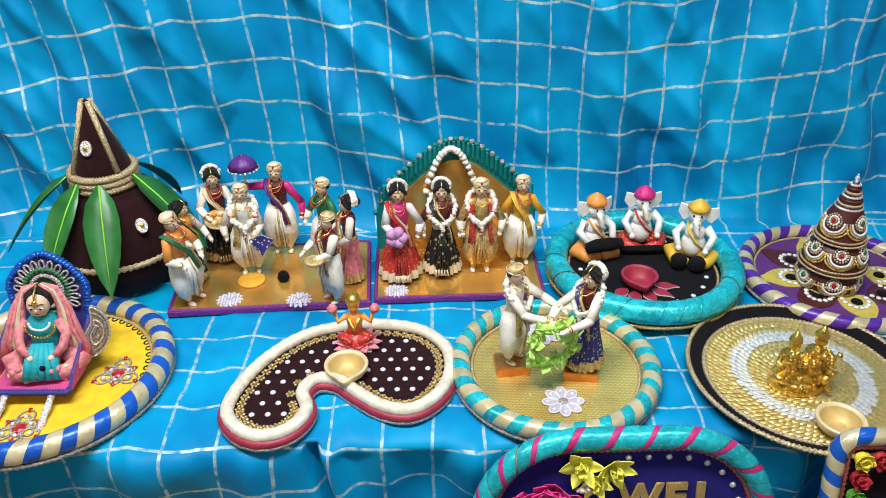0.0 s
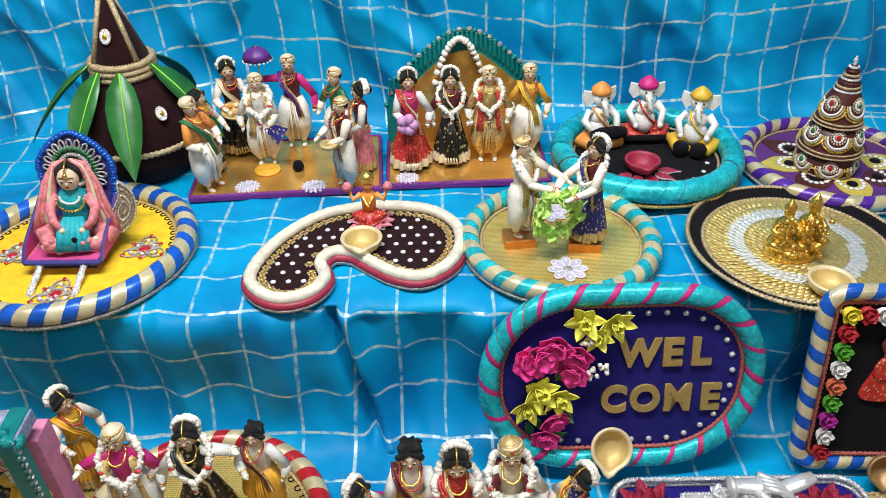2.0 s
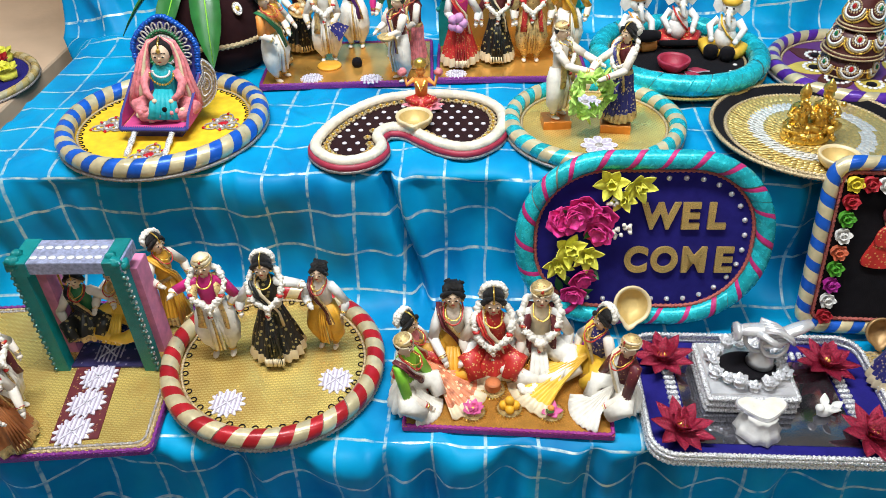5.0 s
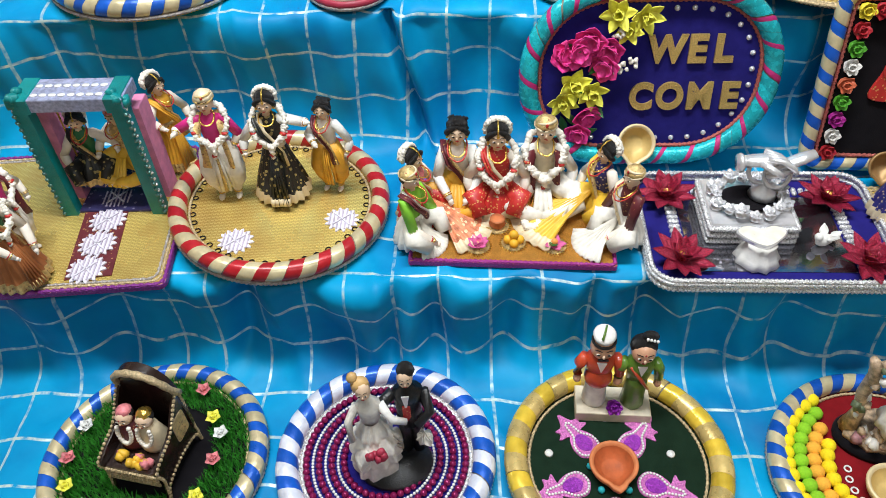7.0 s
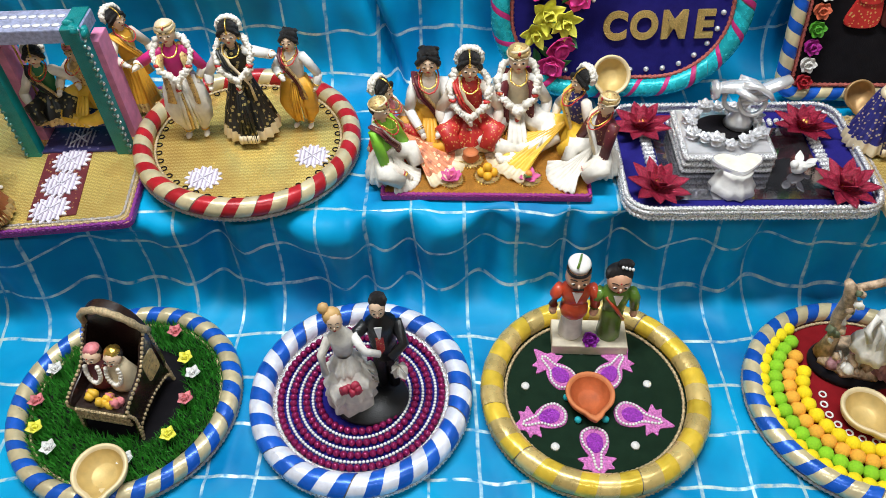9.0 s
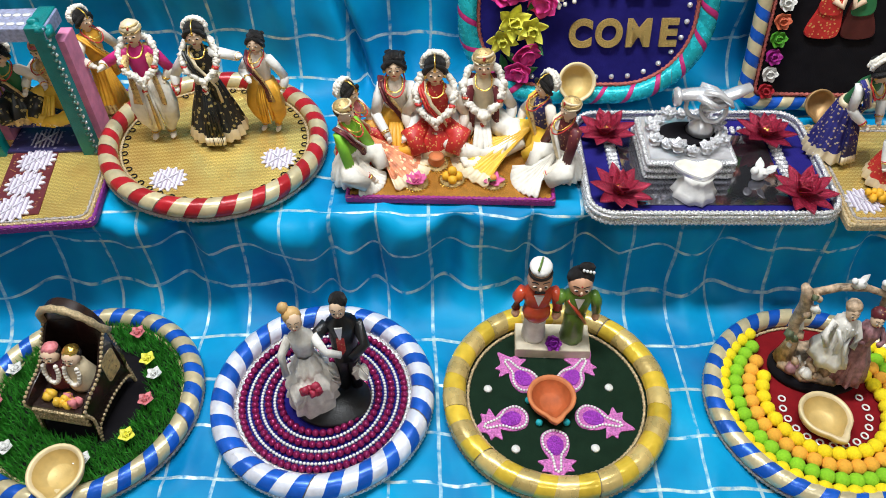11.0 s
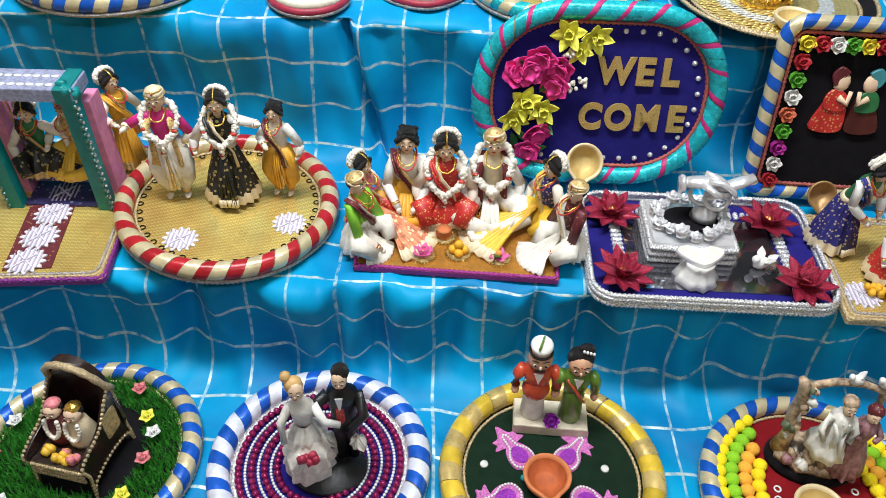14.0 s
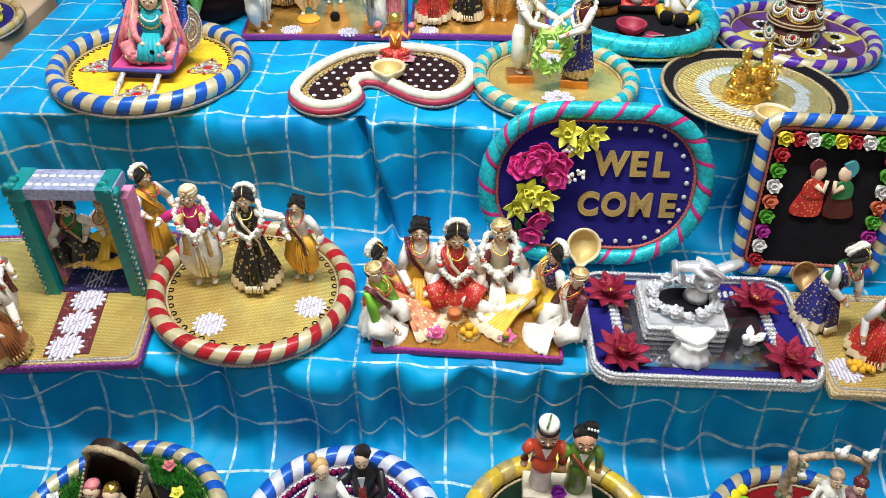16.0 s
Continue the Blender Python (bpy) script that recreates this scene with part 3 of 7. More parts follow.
def pleated(s, S, prof, material, count=17, n=102, squash=1.0, phase=0.0):
    """A gathered skirt: rings of radius, height and pleat depth, with uneven folds."""
    verts, faces = [], []
    for r, z, d in prof:
        for i in range(n):
            a = 2 * math.pi * i / n
            w = (a * count / (2 * math.pi) + 0.25 * math.sin(3 * a + phase)) % 1.0
            q = r * (1 + d * (abs(2 * w - 1) * 2 - 1) + 0.4 * d * math.sin(2 * a + phase))
            verts.append((q * math.cos(a), q * squash * math.sin(a), max(0.0, z + 0.05 * d * math.sin(5 * a + phase))))
    for j in range(len(prof) - 1):
        for i in range(n):
            k = (i + 1) % n
            faces.append((j * n + i, j * n + k, (j + 1) * n + k, (j + 1) * n + i))
    s.add(verts, faces, material, True, S)


def cloth_fan(s, S, angle, length, spread, material, border, z0=0.24, lift=0.0, x0=0.0, y0=0.0):
    """Pleated cloth that falls from the hip and spreads over the board; angle in the doll's own frame, lengths for a doll of height 1."""
    n, m = 43, 7
    verts, faces = [], []
    for side in (0, 1):
        for j in range(m):
            f = j / (m - 1)
            for i in range(n):
                w = i / (n - 1) - 0.5
                a = radians(angle) + radians(spread) * w * (0.35 + 0.65 * f)
                q = 0.05 + length * f * (1 - 0.10 * (2 * w) ** 2)
                fold = abs((i * 9 / (n - 1)) % 1 * 2 - 1) - 0.5
                z = (z0 - lift) * (1 - f) ** 1.25 + lift * math.sin(math.pi * (0.5 + f * 0.5)) + 0.018 + fold * (0.014 + 0.018 * f) + 0.012 * math.sin(7 * w + 5 * f)
                verts.append((x0 + q * math.cos(a), y0 + q * math.sin(a), max(0.002, z) - side * 0.016 if side == 0 else max(0.0, z - 0.016)))
    c = n * m
    rows = m - 2
    for j in range(m - 1):
        fs = []
        for i in range(n - 1):
            q = (j * n + i, j * n + i + 1, (j + 1) * n + i + 1, (j + 1) * n + i)
            fs += [q, tuple(c + w for w in reversed(q))]
        for i in (0, n - 1):
            fs.append((j * n + i, (j + 1) * n + i, c + (j + 1) * n + i, c + j * n + i))
        if j == m - 2:
            fs += [((m - 1) * n + i, (m - 1) * n + i + 1, c + (m - 1) * n + i + 1, c + (m - 1) * n + i) for i in range(n - 1)]
        faces.append(fs)
    s.add(verts, sum(faces[:rows], []), material, True, S)
    s.add(verts, faces[rows], border, True, S)


def doll(label, x, y, z, H, low, top, kind="man", turn=0, sleeve=None, left=(-0.16, -0.08, 0.46), right=(0.16, -0.08, 0.46), hat="turban", hatmat=None, neck=False, sash=None,
         border=None, seated=False, lean=0, flower=True, trail=None, skin=None, flare=0.17, bow=0):
    """A stuffed cloth doll of one mesh, facing the viewer at turn 0; the arms' ends are given for a doll of height 1. trail: the way, length, spread and cloth of a pleated fan on the board."""
    skin, hatmat, sleeve, border = skin or SKIN, hatmat or CREAM_C, sleeve or skin or SKIN, border or BROCADE
    s = Shape()
    drop = -0.30 if seated else 0.0
    unit = H / (1 + drop)
    S = Matrix.Diagonal([unit * 1.08, unit * 1.08, unit, 1])
    bend = Matrix.Translation((0, 0, 0.5 + drop)) @ Matrix.Rotation(radians(bow), 4, "X") @ Matrix.Translation((0, 0, -0.5 - drop))
    up = S @ bend @ Matrix.Translation((0, 0, drop))
    hd_s = Matrix.Diagonal([unit * 1.04, unit * 1.04, unit, 1]) @ bend @ Matrix.Translation((0, 0, drop))
    ph = x * 40 + y * 23
    if kind == "man" and not seated:
        for k in (-1, 1):
            s.tube([(k * 0.035, 0, 0.53), (k * 0.062, -0.012, 0.42), (k * 0.082, -0.02, 0.28), (k * 0.078, -0.005, 0.17), (k * 0.062, 0, 0.10), (k * 0.056, 0, 0.06)], [0.066, 0.082, 0.080, 0.064, 0.040, 0.028], low, 12, at=S)
            for i in range(4):
                s.tube([(k * (0.02 + 0.028 * i), -0.072 + 0.012 * i, 0.50), (k * (0.045 + 0.030 * i), -0.096 + 0.016 * i, 0.34), (k * (0.05 + 0.018 * i), -0.066 + 0.014 * i, 0.14)], [0.010, 0.013, 0.008], low, 6, at=S)
            s.tube([(k * 0.056, 0, 0.08), (k * 0.058, 0, 0.02)], [0.024, 0.02], skin, 7, at=S)
            s.ball((k * 0.062, -0.030, 0.016), (0.024, 0.048, 0.017), skin, 8, S)
            s.tube([(0.056 * k + 0.026 * math.cos(q), 0.026 * math.sin(q), 0.045) for q in np.linspace(0, 6.28, 9)[:-1]], 0.006, GOLD, 5, True, S)
        for i in (-1, 0, 1):
            s.tube([(i * 0.012, -0.080, 0.52), (i * 0.020, -0.112, 0.36), (i * 0.026, -0.090, 0.12)], [0.014, 0.018, 0.015], border if low is WHITE and i == 0 else low, 6, at=S, flat=0.5)
    elif kind == "woman" and not seated:
        pleated(s, S, [(flare, 0.035, 0.10), (flare * 1.01, 0.07, 0.10), (flare * 0.93, 0.125, 0.09)], border, phase=ph)
        pleated(s, S, [(flare * 0.93, 0.125, 0.09), (flare * 0.80, 0.22, 0.075), (flare * 0.62, 0.36, 0.06), (0.080, 0.48, 0.05), (0.062, 0.53, 0.02)], low, phase=ph)
        for k in (-1, 1):
            s.tube([(k * 0.05, -0.02, 0.16), (k * 0.055, -0.03, 0.02)], 0.022, skin, 6, at=S)
            s.ball((k * 0.056, -0.055, 0.015), (0.024, 0.050, 0.016), skin, 8, S)
        for i in range(5):
            w = (i - 2) * 0.5
            s.tube([(0.012 * w, -0.075, 0.52), (0.035 * w, -flare * 0.74, 0.30), (0.055 * w, -flare * 1.05, 0.055)], [0.010, 0.016, 0.020], low, 6, at=S, flat=0.7)
            s.tube([(0.050 * w, -flare * 0.98, 0.11), (0.055 * w, -flare * 1.07, 0.05)], 0.021, border, 6, at=S, flat=0.7)
    elif kind == "man":
        s.ball((0, 0.01, 0.15), (0.13, 0.12, 0.15), low, 12, S)
        for k in (-1, 1):
            s.tube([(k * 0.05, 0, 0.17), (k * 0.17, -0.09, 0.13), (k * 0.20, -0.16, 0.08), (k * 0.10, -0.22, 0.055), (-k * 0.02, -0.23, 0.045)], [0.09, 0.085, 0.070, 0.052, 0.03], low, 12, at=S)
            for i in range(3):
                s.tube([(k * 0.07, -0.06 - 0.01 * i, 0.22 - 0.02 * i), (k * (0.20 + 0.01 * i), -0.12 - 0.02 * i, 0.16 - 0.035 * i), (k * 0.13, -0.25 + 0.02 * i, 0.09 - 0.01 * i)], [0.012, 0.017, 0.010], low, 6, at=S)
            s.ball((-k * 0.06, -0.24, 0.026), (0.050, 0.026, 0.022), skin, 8, S)
        for i in range(4):
            s.tube([(0.02 * (i - 1.5), -0.10, 0.20), (0.03 * (i - 1.5), -0.19, 0.10), (0.045 * (i - 1.5), -0.27, 0.012)], [0.016, 0.02, 0.018], low, 6, at=S, flat=0.6)
    else:
        R = flare * 1.2
        pleated(s, S, [(R * 1.03, 0.004, 0.10), (R * 1.05, 0.03, 0.10), (R * 0.98, 0.065, 0.09)], border, squash=0.9, phase=ph)
        pleated(s, S, [(R * 0.98, 0.065, 0.09), (R * 0.88, 0.13, 0.07), (R * 0.55, 0.21, 0.05), (0.065, 0.25, 0.02)], low, squash=0.9, phase=ph)
        for k in (-1, 1):
            s.tube([(k * 0.04, -0.02, 0.17), (k * 0.15, -0.11, 0.15), (k * 0.10, -0.20, 0.07)], [0.07, 0.075, 0.05], low, 10, at=S)
    if trail:
        way, length, spread, m = trail[:4]
        cloth_fan(s, S, way - turn, length / unit, spread, m, trail[4] if len(trail) > 4 else border, 0.22, 0.0)
    # trunk, neck and head
    s.lathe([(0.070, 0.49), (0.072, 0.56), (0.082, 0.66), (0.088, 0.72), (0.070, 0.765), (0.036, 0.79), (0.032, 0.83)], top, 16, up, squash=0.74)
    s.lathe([(0.034, 0.775), (0.031, 0.84)], FACE_C, 8, up)
    s.lathe([(0.074, 0.485), (0.084, 0.50), (0.082, 0.525), (0.073, 0.535)], border, 14, up, squash=0.82)
    head, hr = (0, -0.008, 0.878), (0.060, 0.064, 0.076)
    s.ball(head, hr, FACE_C, 16, hd_s)
    face_marks(s, hd_s, head, hr, kind == "woman")
    for k, hand in ((-1, left), (1, right)):
        sh = Vector((k * 0.084, 0, 0.735))
        hd = Vector(hand)
        el = (sh + hd) / 2 + Vector((k * 0.065, 0.02, -0.035))
        m1 = (sh * 2 + el) / 3
        s.tube([sh - Vector((k * 0.04, 0, -0.005)), sh, m1, el], [0.030, 0.041, 0.039, 0.034], sleeve, 10, at=up)
        s.tube([el - (hd - el) * 0.08, el, (el * 2 + hd) / 3, (el + hd * 2) / 3, hd], [0.030, 0.034, 0.035, 0.029, 0.020], sleeve if sleeve is not top else skin, 10, at=up)
        d = (hd - el).normalized()
        s.ball(hd + d * 0.012, (0.021, 0.024, 0.020), skin, 8, up)
        for i in range(3):
            s.tube([hd, hd + d * 0.036 + Vector((0.008 * (i - 1), -0.004, 0.006 * (i - 1)))], [0.009, 0.006], skin, 5, at=up)
        for f in (0.16, 0.24):
            s.tube([hd + (el - hd) * f, hd + (el - hd) * (f + 0.04)], 0.030, (GOLD, RED)[f > 0.2 and kind == "woman"], 8, at=up)
    if hat == "turban":
        s.ball((0, 0.016, 0.900), (0.066, 0.060, 0.070), HAIR, 10, hd_s)
        s.lathe([(0.060, 0.908), (0.069, 0.914), (0.069, 0.930), (0.056, 0.952), (0.028, 0.970), (0.0, 0.976)], hatmat, 20, hd_s @ pose(0, 0.004, 0), 7, 0.04)
        for i in range(3):
            s.tube([((0.066 - 0.006 * i) * math.cos(a), (0.066 - 0.006 * i) * math.sin(a) + 0.004, 0.914 + 0.013 * i + 0.012 * math.sin(a + 1.3 * i)) for a in np.linspace(0, 6.28, 16)[:-1]], 0.009, (BROCADE if hatmat is not BROCADE else CREAM_C, hatmat)[i % 2], 6, True, hd_s)
        s.ball((0, -0.062, 0.945), (0.010, 0.008, 0.016), RED, 6, hd_s)
    elif hat == "hair":
        s.ball((0, 0.020, 0.908), (0.071, 0.064, 0.074), HAIR, 16, hd_s)
        for k in (-1, 1):
            s.tube([(0.0, -0.048, 0.948), (k * 0.040, -0.045, 0.930), (k * 0.064, -0.020, 0.885), (k * 0.062, 0.012, 0.845)], [0.010, 0.020, 0.022, 0.016], HAIR, 8, at=hd_s)
            s.ball((k * 0.062, -0.024, 0.852), (0.010, 0.010, 0.014), GOLD, 6, hd_s)
        if kind == "woman":
            s.ball((0, 0.085, 0.885), (0.052, 0.046, 0.052), HAIR, 10, hd_s)
            s.tube([(0, -0.064, 0.930), (0, -0.052, 0.962), (0, -0.01, 0.985), (0, 0.03, 0.982)], 0.006, GOLD, 5, at=hd_s)
            s.ball((0, -0.068, 0.922), (0.011, 0.007, 0.013), GOLD, 6, hd_s)
        else:
            for i in range(16):
                a = i * 2.4
                s.ball((0.054 * math.cos(a), 0.024 + 0.050 * math.sin(a), 0.938 - 0.05 * (i % 3 == 0) + 0.014 * math.sin(3 * a)), 0.020, HAIR, 6, hd_s, 0.35)
        if flower:
            for i in range(16):
                a = -0.35 + (math.pi + 0.7) * i / 15
                s.ball((0.076 * math.cos(a), 0.042, 0.912 + 0.074 * math.sin(a)), 0.021 * random.uniform(0.85, 1.15), GARL, 6, hd_s, 0.28)
                s.ball((0.066 * math.cos(a), 0.072, 0.908 + 0.064 * math.sin(a)), 0.022, GARL, 6, hd_s, 0.28)
    if neck:
        garland(s, up, [(0, 0.06, 0.835), (-0.085, 0.03, 0.815), (-0.120, -0.05, 0.74), (-0.095, -0.095, 0.64), (0, -0.112, 0.555), (0.095, -0.095, 0.64), (0.120, -0.05, 0.74), (0.085, 0.03, 0.815)], 0.026)
        for i in range(4):
            s.ball((0.006 * math.sin(i * 2), -0.118, 0.535 - 0.022 * i), 0.022 - 0.002 * i, GARL if i != 2 else RED, 6, up, 0.25)
    for j, (rr, dz) in enumerate(((0.050, 0.030), (0.062, 0.065))):
        if neck and j:
            break
        s.tube([(rr * math.cos(a), -0.032 + rr * math.sin(a) - (0.03 if math.sin(a) < 0 else 0), 0.782 + dz * math.sin(a)) for a in np.linspace(0, 6.28, 20)[:-1]], 0.0052, (GOLD, RED)[j], 5, True, up)
    if kind == "man" and neck and hat == "turban":
        for k in (-1, 1):
            s.tube([(k * 0.06, 0.03, 0.785), (k * 0.080, -0.070, 0.70), (k * 0.074, -0.088, 0.58), (k * 0.080, -0.090, 0.44), (k * 0.086, -0.092, 0.36)], [0.022, 0.027, 0.030, 0.030, 0.032], sash or BROCADE, 8, at=up, flat=0.4)
        sash = None
    if kind == "woman" and not sash:
        sash = low
    if sash:
        for i in range(3):
            o = 0.020 * (i - 1)
            s.tube([(-0.080 + o, 0.03, 0.785), (-0.070 + o, -0.050, 0.755), (-0.045 + o, -0.088, 0.68), (0.025 + o, -0.098, 0.58), (0.060 + o * 0.6, -0.088, 0.49), (0.066 + o, -0.086, 0.36)], [0.016, 0.018, 0.019, 0.018, 0.015, 0.020], border if i == 2 else sash, 7, at=up, flat=0.55)
    soft = []
    for p in s.v:
        q = Vector(p) / H
        w = noise.noise_vector(q * 9 + Vector((x, y, H)) * 50) * 0.011 + noise.noise_vector(q * 26) * 0.006
        w = w * min(1, max(0, q.z * 12)) * (0.25 if q.z > 0.8 else 1)
        soft.append(tuple((q + w) * H))
    s.v = soft
    ob = s.make("cloth_doll", pose(x, y, z, 0, lean, turn))
    return tagged(ob, label, "doll", "cloth dolls")


def diya(label, at, r, m, name="oil_lamp"):
    prof = [(0.0, 0), (0.45, 0.0), (0.62, 0.08), (0.90, 0.36), (1.0, 0.66), (0.98, 0.72), (0.93, 0.74), (0.86, 0.72), (0.80, 0.62), (0.66, 0.30), (0.46, 0.17), (0.44, 0.155), (0.0, 0.15)]
    n, verts, faces = 32, [], []
    for q, h in prof:
        for i in range(n):
            a = 2 * math.pi * i / n
            w = (a - 1.5 * math.pi + math.pi) % (2 * math.pi) - math.pi
            k = 1 + 0.36 * math.exp(-(w / 0.28) ** 2) * min(1, max(0, (q - 0.4) * 2)) if h > 0.05 else 1
            verts.append((r * q * k * math.cos(a), r * q * k * math.sin(a), r * h * (1 + 0.1 * (k - 1))))
    for j in range(len(prof) - 1):
        for i in range(n):
            k = (i + 1) % n
            faces.append((j * n + i, j * n + k, (j + 1) * n + k, (j + 1) * n + i))
    # Inner faces take a darker copy, so the hollow's shade is painted in.
    inside = BRASS_IN if m is BRASS else CLAY_SHADE if m is CLAY else m
    ob = Shape().add(verts, faces[:8 * n], m).add(verts, faces[8 * n:], inside).make(name, at)
    return tagged(ob, label, "oil lamp", "oil lamps")


def petal(s, at, length, width, m, cup=0.25, thick=0.0006, tip=1.0):
    """One pointed petal or leaf that grows along +x, with a folded middle and two sides."""
    n, verts, faces = 7, [], []
    for side in (1, -1):
        for i in range(n):
            f = i / (n - 1)
            w = width / 2 * math.sin(math.pi * min(1, f ** 0.8 * 0.97 + 0.03)) ** tip
            z = length * cup * f * f
            for k in (-1, 0, 1):
                verts.append((length * f, k * w, z + abs(k) * w * 0.25 + side * thick))
    b = n * 3
    for i in range(n - 1):
        for k in range(2):
            q = (i * 3 + k, (i + 1) * 3 + k, (i + 1) * 3 + k + 1, i * 3 + k + 1)
            faces += [q, tuple(b + w for w in reversed(q))]
        for k in (0, 2):
            faces.append((i * 3 + k, (i + 1) * 3 + k, b + (i + 1) * 3 + k, b + i * 3 + k))
    return s.add(verts, faces, m, True, at)


def bloom(s, c, r, m, petals=8, layers=2, tilt=35, at=None, heart=None, cup=0.25, width=0.75, tip=1.0):
    base = (at if at is not None else Matrix()) @ Matrix.Translation(c)
    for j in range(layers):
        for i in range(petals - j):
            a = 360 * (i + 0.5 * j) / (petals - j) + random.uniform(-8, 8)
            petal(s, base @ pose(0, 0, 0, 0, 0, a) @ pose(0, 0, 0, 0, -(tilt * (0.35 + j * 0.8)) + random.uniform(-6, 6), 0), r * (1 - 0.25 * j), r * width, m, cup, 0.0006, tip)
    if heart:
        s.ball((0, 0, r * 0.2), r * 0.2, heart, 6, base)


def rose(s, c, r, m, at=None):
    """A tight rosette of folded ribbon."""
    base = (at if at is not None else Matrix()) @ Matrix.Translation(c)
    s.ball((0, 0, 0), (r * 0.8, r * 0.8, r * 0.55), m, 8, base, 0.12)
    bloom(s, (0, 0, 0), r * 1.12, m, 6, 3, 38, base @ Matrix.Translation((0, 0, r * 0.15)), None, 0.35, 0.85, 0.55)


def curve(points, n=6):
    """A smooth closed outline through a few corner points."""
    out, c = [], len(points)
    for i in range(c):
        p = [Vector(points[(i + k) % c]) for k in (-1, 0, 1, 2)]
        for j in range(n):
            t = j / n
            q = 0.5 * (2 * p[1] + (p[2] - p[0]) * t + (2 * p[0] - 5 * p[1] + 4 * p[2] - p[3]) * t * t + (3 * p[1] - p[0] - 3 * p[2] + p[3]) * t ** 3)
            out.append((q.x, q.y))
    return out


# ---- top step, back row ----
ZT = TOP + 0.008


def mango_pot():
    t = thing("ceremonial_pot", "dark velvet pot with cone top, gold braid and mango leaves", "pot", pose(-0.505, 1.165, TOP, 0, 0, 0))
    part("pot", Shape().lathe([(0.055, 0), (0.085, 0.01), (0.098, 0.045), (0.101, 0.08), (0.090, 0.125), (0.064, 0.158), (0.042, 0.168), (0.042, 0.19), (0, 0.19)], VELVET_BR, 40), t)
    trim(t, circle(0.1005), 0.005, 0.066, LACE, 70, "pot_band")
    cone = part("cone", Shape().lathe([(0.043, 0.182), (0.042, 0.20), (0.024, 0.25), (0.005, 0.300), (0, 0.305)], VELVET_BR, 28), t)
    for a in (-135, -40, 60, 150):
        r = radians(a)
        part("cone_braid", Shape().tube([(k * 1.03 * math.cos(r), k * 1.03 * math.sin(r), z) for k, z in ((0.043, 0.198), (0.025, 0.249), (0.006, 0.302))], 0.0045, LACE, 6), cone)
    for z in (0.172, 0.182, 0.192):
        trim(t, circle(0.047), 0.0055, z, LACE, 60, "neck_ring")
    for k, (a, ln, dr) in enumerate(((-168, 0.150, 36), (-118, 0.135, 44), (-78, 0.150, 45), (-14, 0.140, 40), (60, 0.12, 40), (140, 0.12, 40))):
        s = Shape()
        m = pose(0.050 * math.cos(radians(a)), 0.050 * math.sin(radians(a)), 0.186, 0, 0, a) @ pose(0, 0, 0, 0, dr, 0)
        petal(s, m, ln * 1.12, 0.052, LEAF, -0.16, 0.0007, 0.8)
        s.tube([m @ Vector((ln * 1.12 * f, 0, -ln * 0.18 * f * f + 0.0014)) for f in (0, 0.3, 0.6, 0.95)], [0.0016, 0.0014, 0.001, 0.0005], LIME, 5)
        part("leaf", s, t, "fresh green mango leaf")
    for a, r, z, tl in ((-95, 0.030, 0.238, 70), (-45, 0.092, 0.125, 60)):
        m = pose(r * math.cos(radians(a)), r * math.sin(radians(a)), z, 0, 0, a) @ pose(0, 0, 0, 0, tl, 0)
        s = Shape()
        s.prism([(0.012 * math.cos(q), 0.009 * math.sin(q)) for q in np.linspace(0, 6.283, 17)[:-1]], 0, 0.003, SILVER_BEAD, LACE, 0.0008, m)
        s.ball((0, 0, 0.003), (0.005, 0.004, 0.003), GOLD, 8, m)
        part("medallion", s, t, "oval jewelled brooch")


mango_pot()

m1 = board("gold card board with purple edging for the procession dolls", pose(-0.256, 1.138, TOP, 0, 0, 3.0), 0.312, 0.190, GOLD_PLAIN, PURPLE_EDGE)
snow_ornament(m1, -0.064, -0.070, 0.008, 0.021)
snow_ornament(m1, 0.044, -0.080, 0.008, 0.021)
doll("cloth doll in orange shirt and white dhoti with green sash", -0.372, 1.068, ZT, 0.170, WHITE, ORANGE, turn=62, sleeve=ORANGE, sash=GREEN, left=(-0.1, -0.12, 0.5), right=(0.08, -0.16, 0.52), lean=-6)
doll("cloth doll in black and gold sari carrying a tray", -0.352, 1.200, ZT, 0.168, BLACK, MAROON, "woman", 20, hat="hair", left=(-0.09, -0.2, 0.56), right=(0.09, -0.2, 0.56), sash=CREAM_C)
doll("cloth doll with black hair in a yellow sari", -0.385, 1.125, ZT, 0.150, BLACK, AMBER, "woman", 70, hat="hair", flower=False, left=(-0.1, -0.16, 0.5), right=(0.1, -0.2, 0.5), flare=0.12)
doll("cloth doll in white dhoti with white shawl and garland", -0.296, 1.148, ZT, 0.166, WHITE, WHITE, turn=8, left=(-0.17, -0.06, 0.44), right=(0.06, -0.14, 0.44), neck=True)
doll("cloth doll in maroon coat raising an arm under a parasol", -0.252, 1.212, ZT, 0.172, WHITE, MAROON, turn=0, sleeve=PINK, left=(-0.26, -0.08, 0.80), right=(0.2, -0.04, 0.42), sash=PURPLE, hatmat=CREAM_C)
doll("cloth doll in green coat and white dhoti", -0.170, 1.160, ZT, 0.168, WHITE, GREEN, turn=-40, sleeve=GREEN, left=(-0.14, -0.1, 0.5), right=(0.14, -0.08, 0.46))
doll("cloth doll in white dhoti with purple sash holding a bowl", -0.152, 1.062, ZT, 0.160, WHITE, MAROON, turn=-55, sash=PURPLE, hatmat=BROCADE, left=(-0.09, -0.22, 0.56), right=(0.05, -0.2, 0.55))
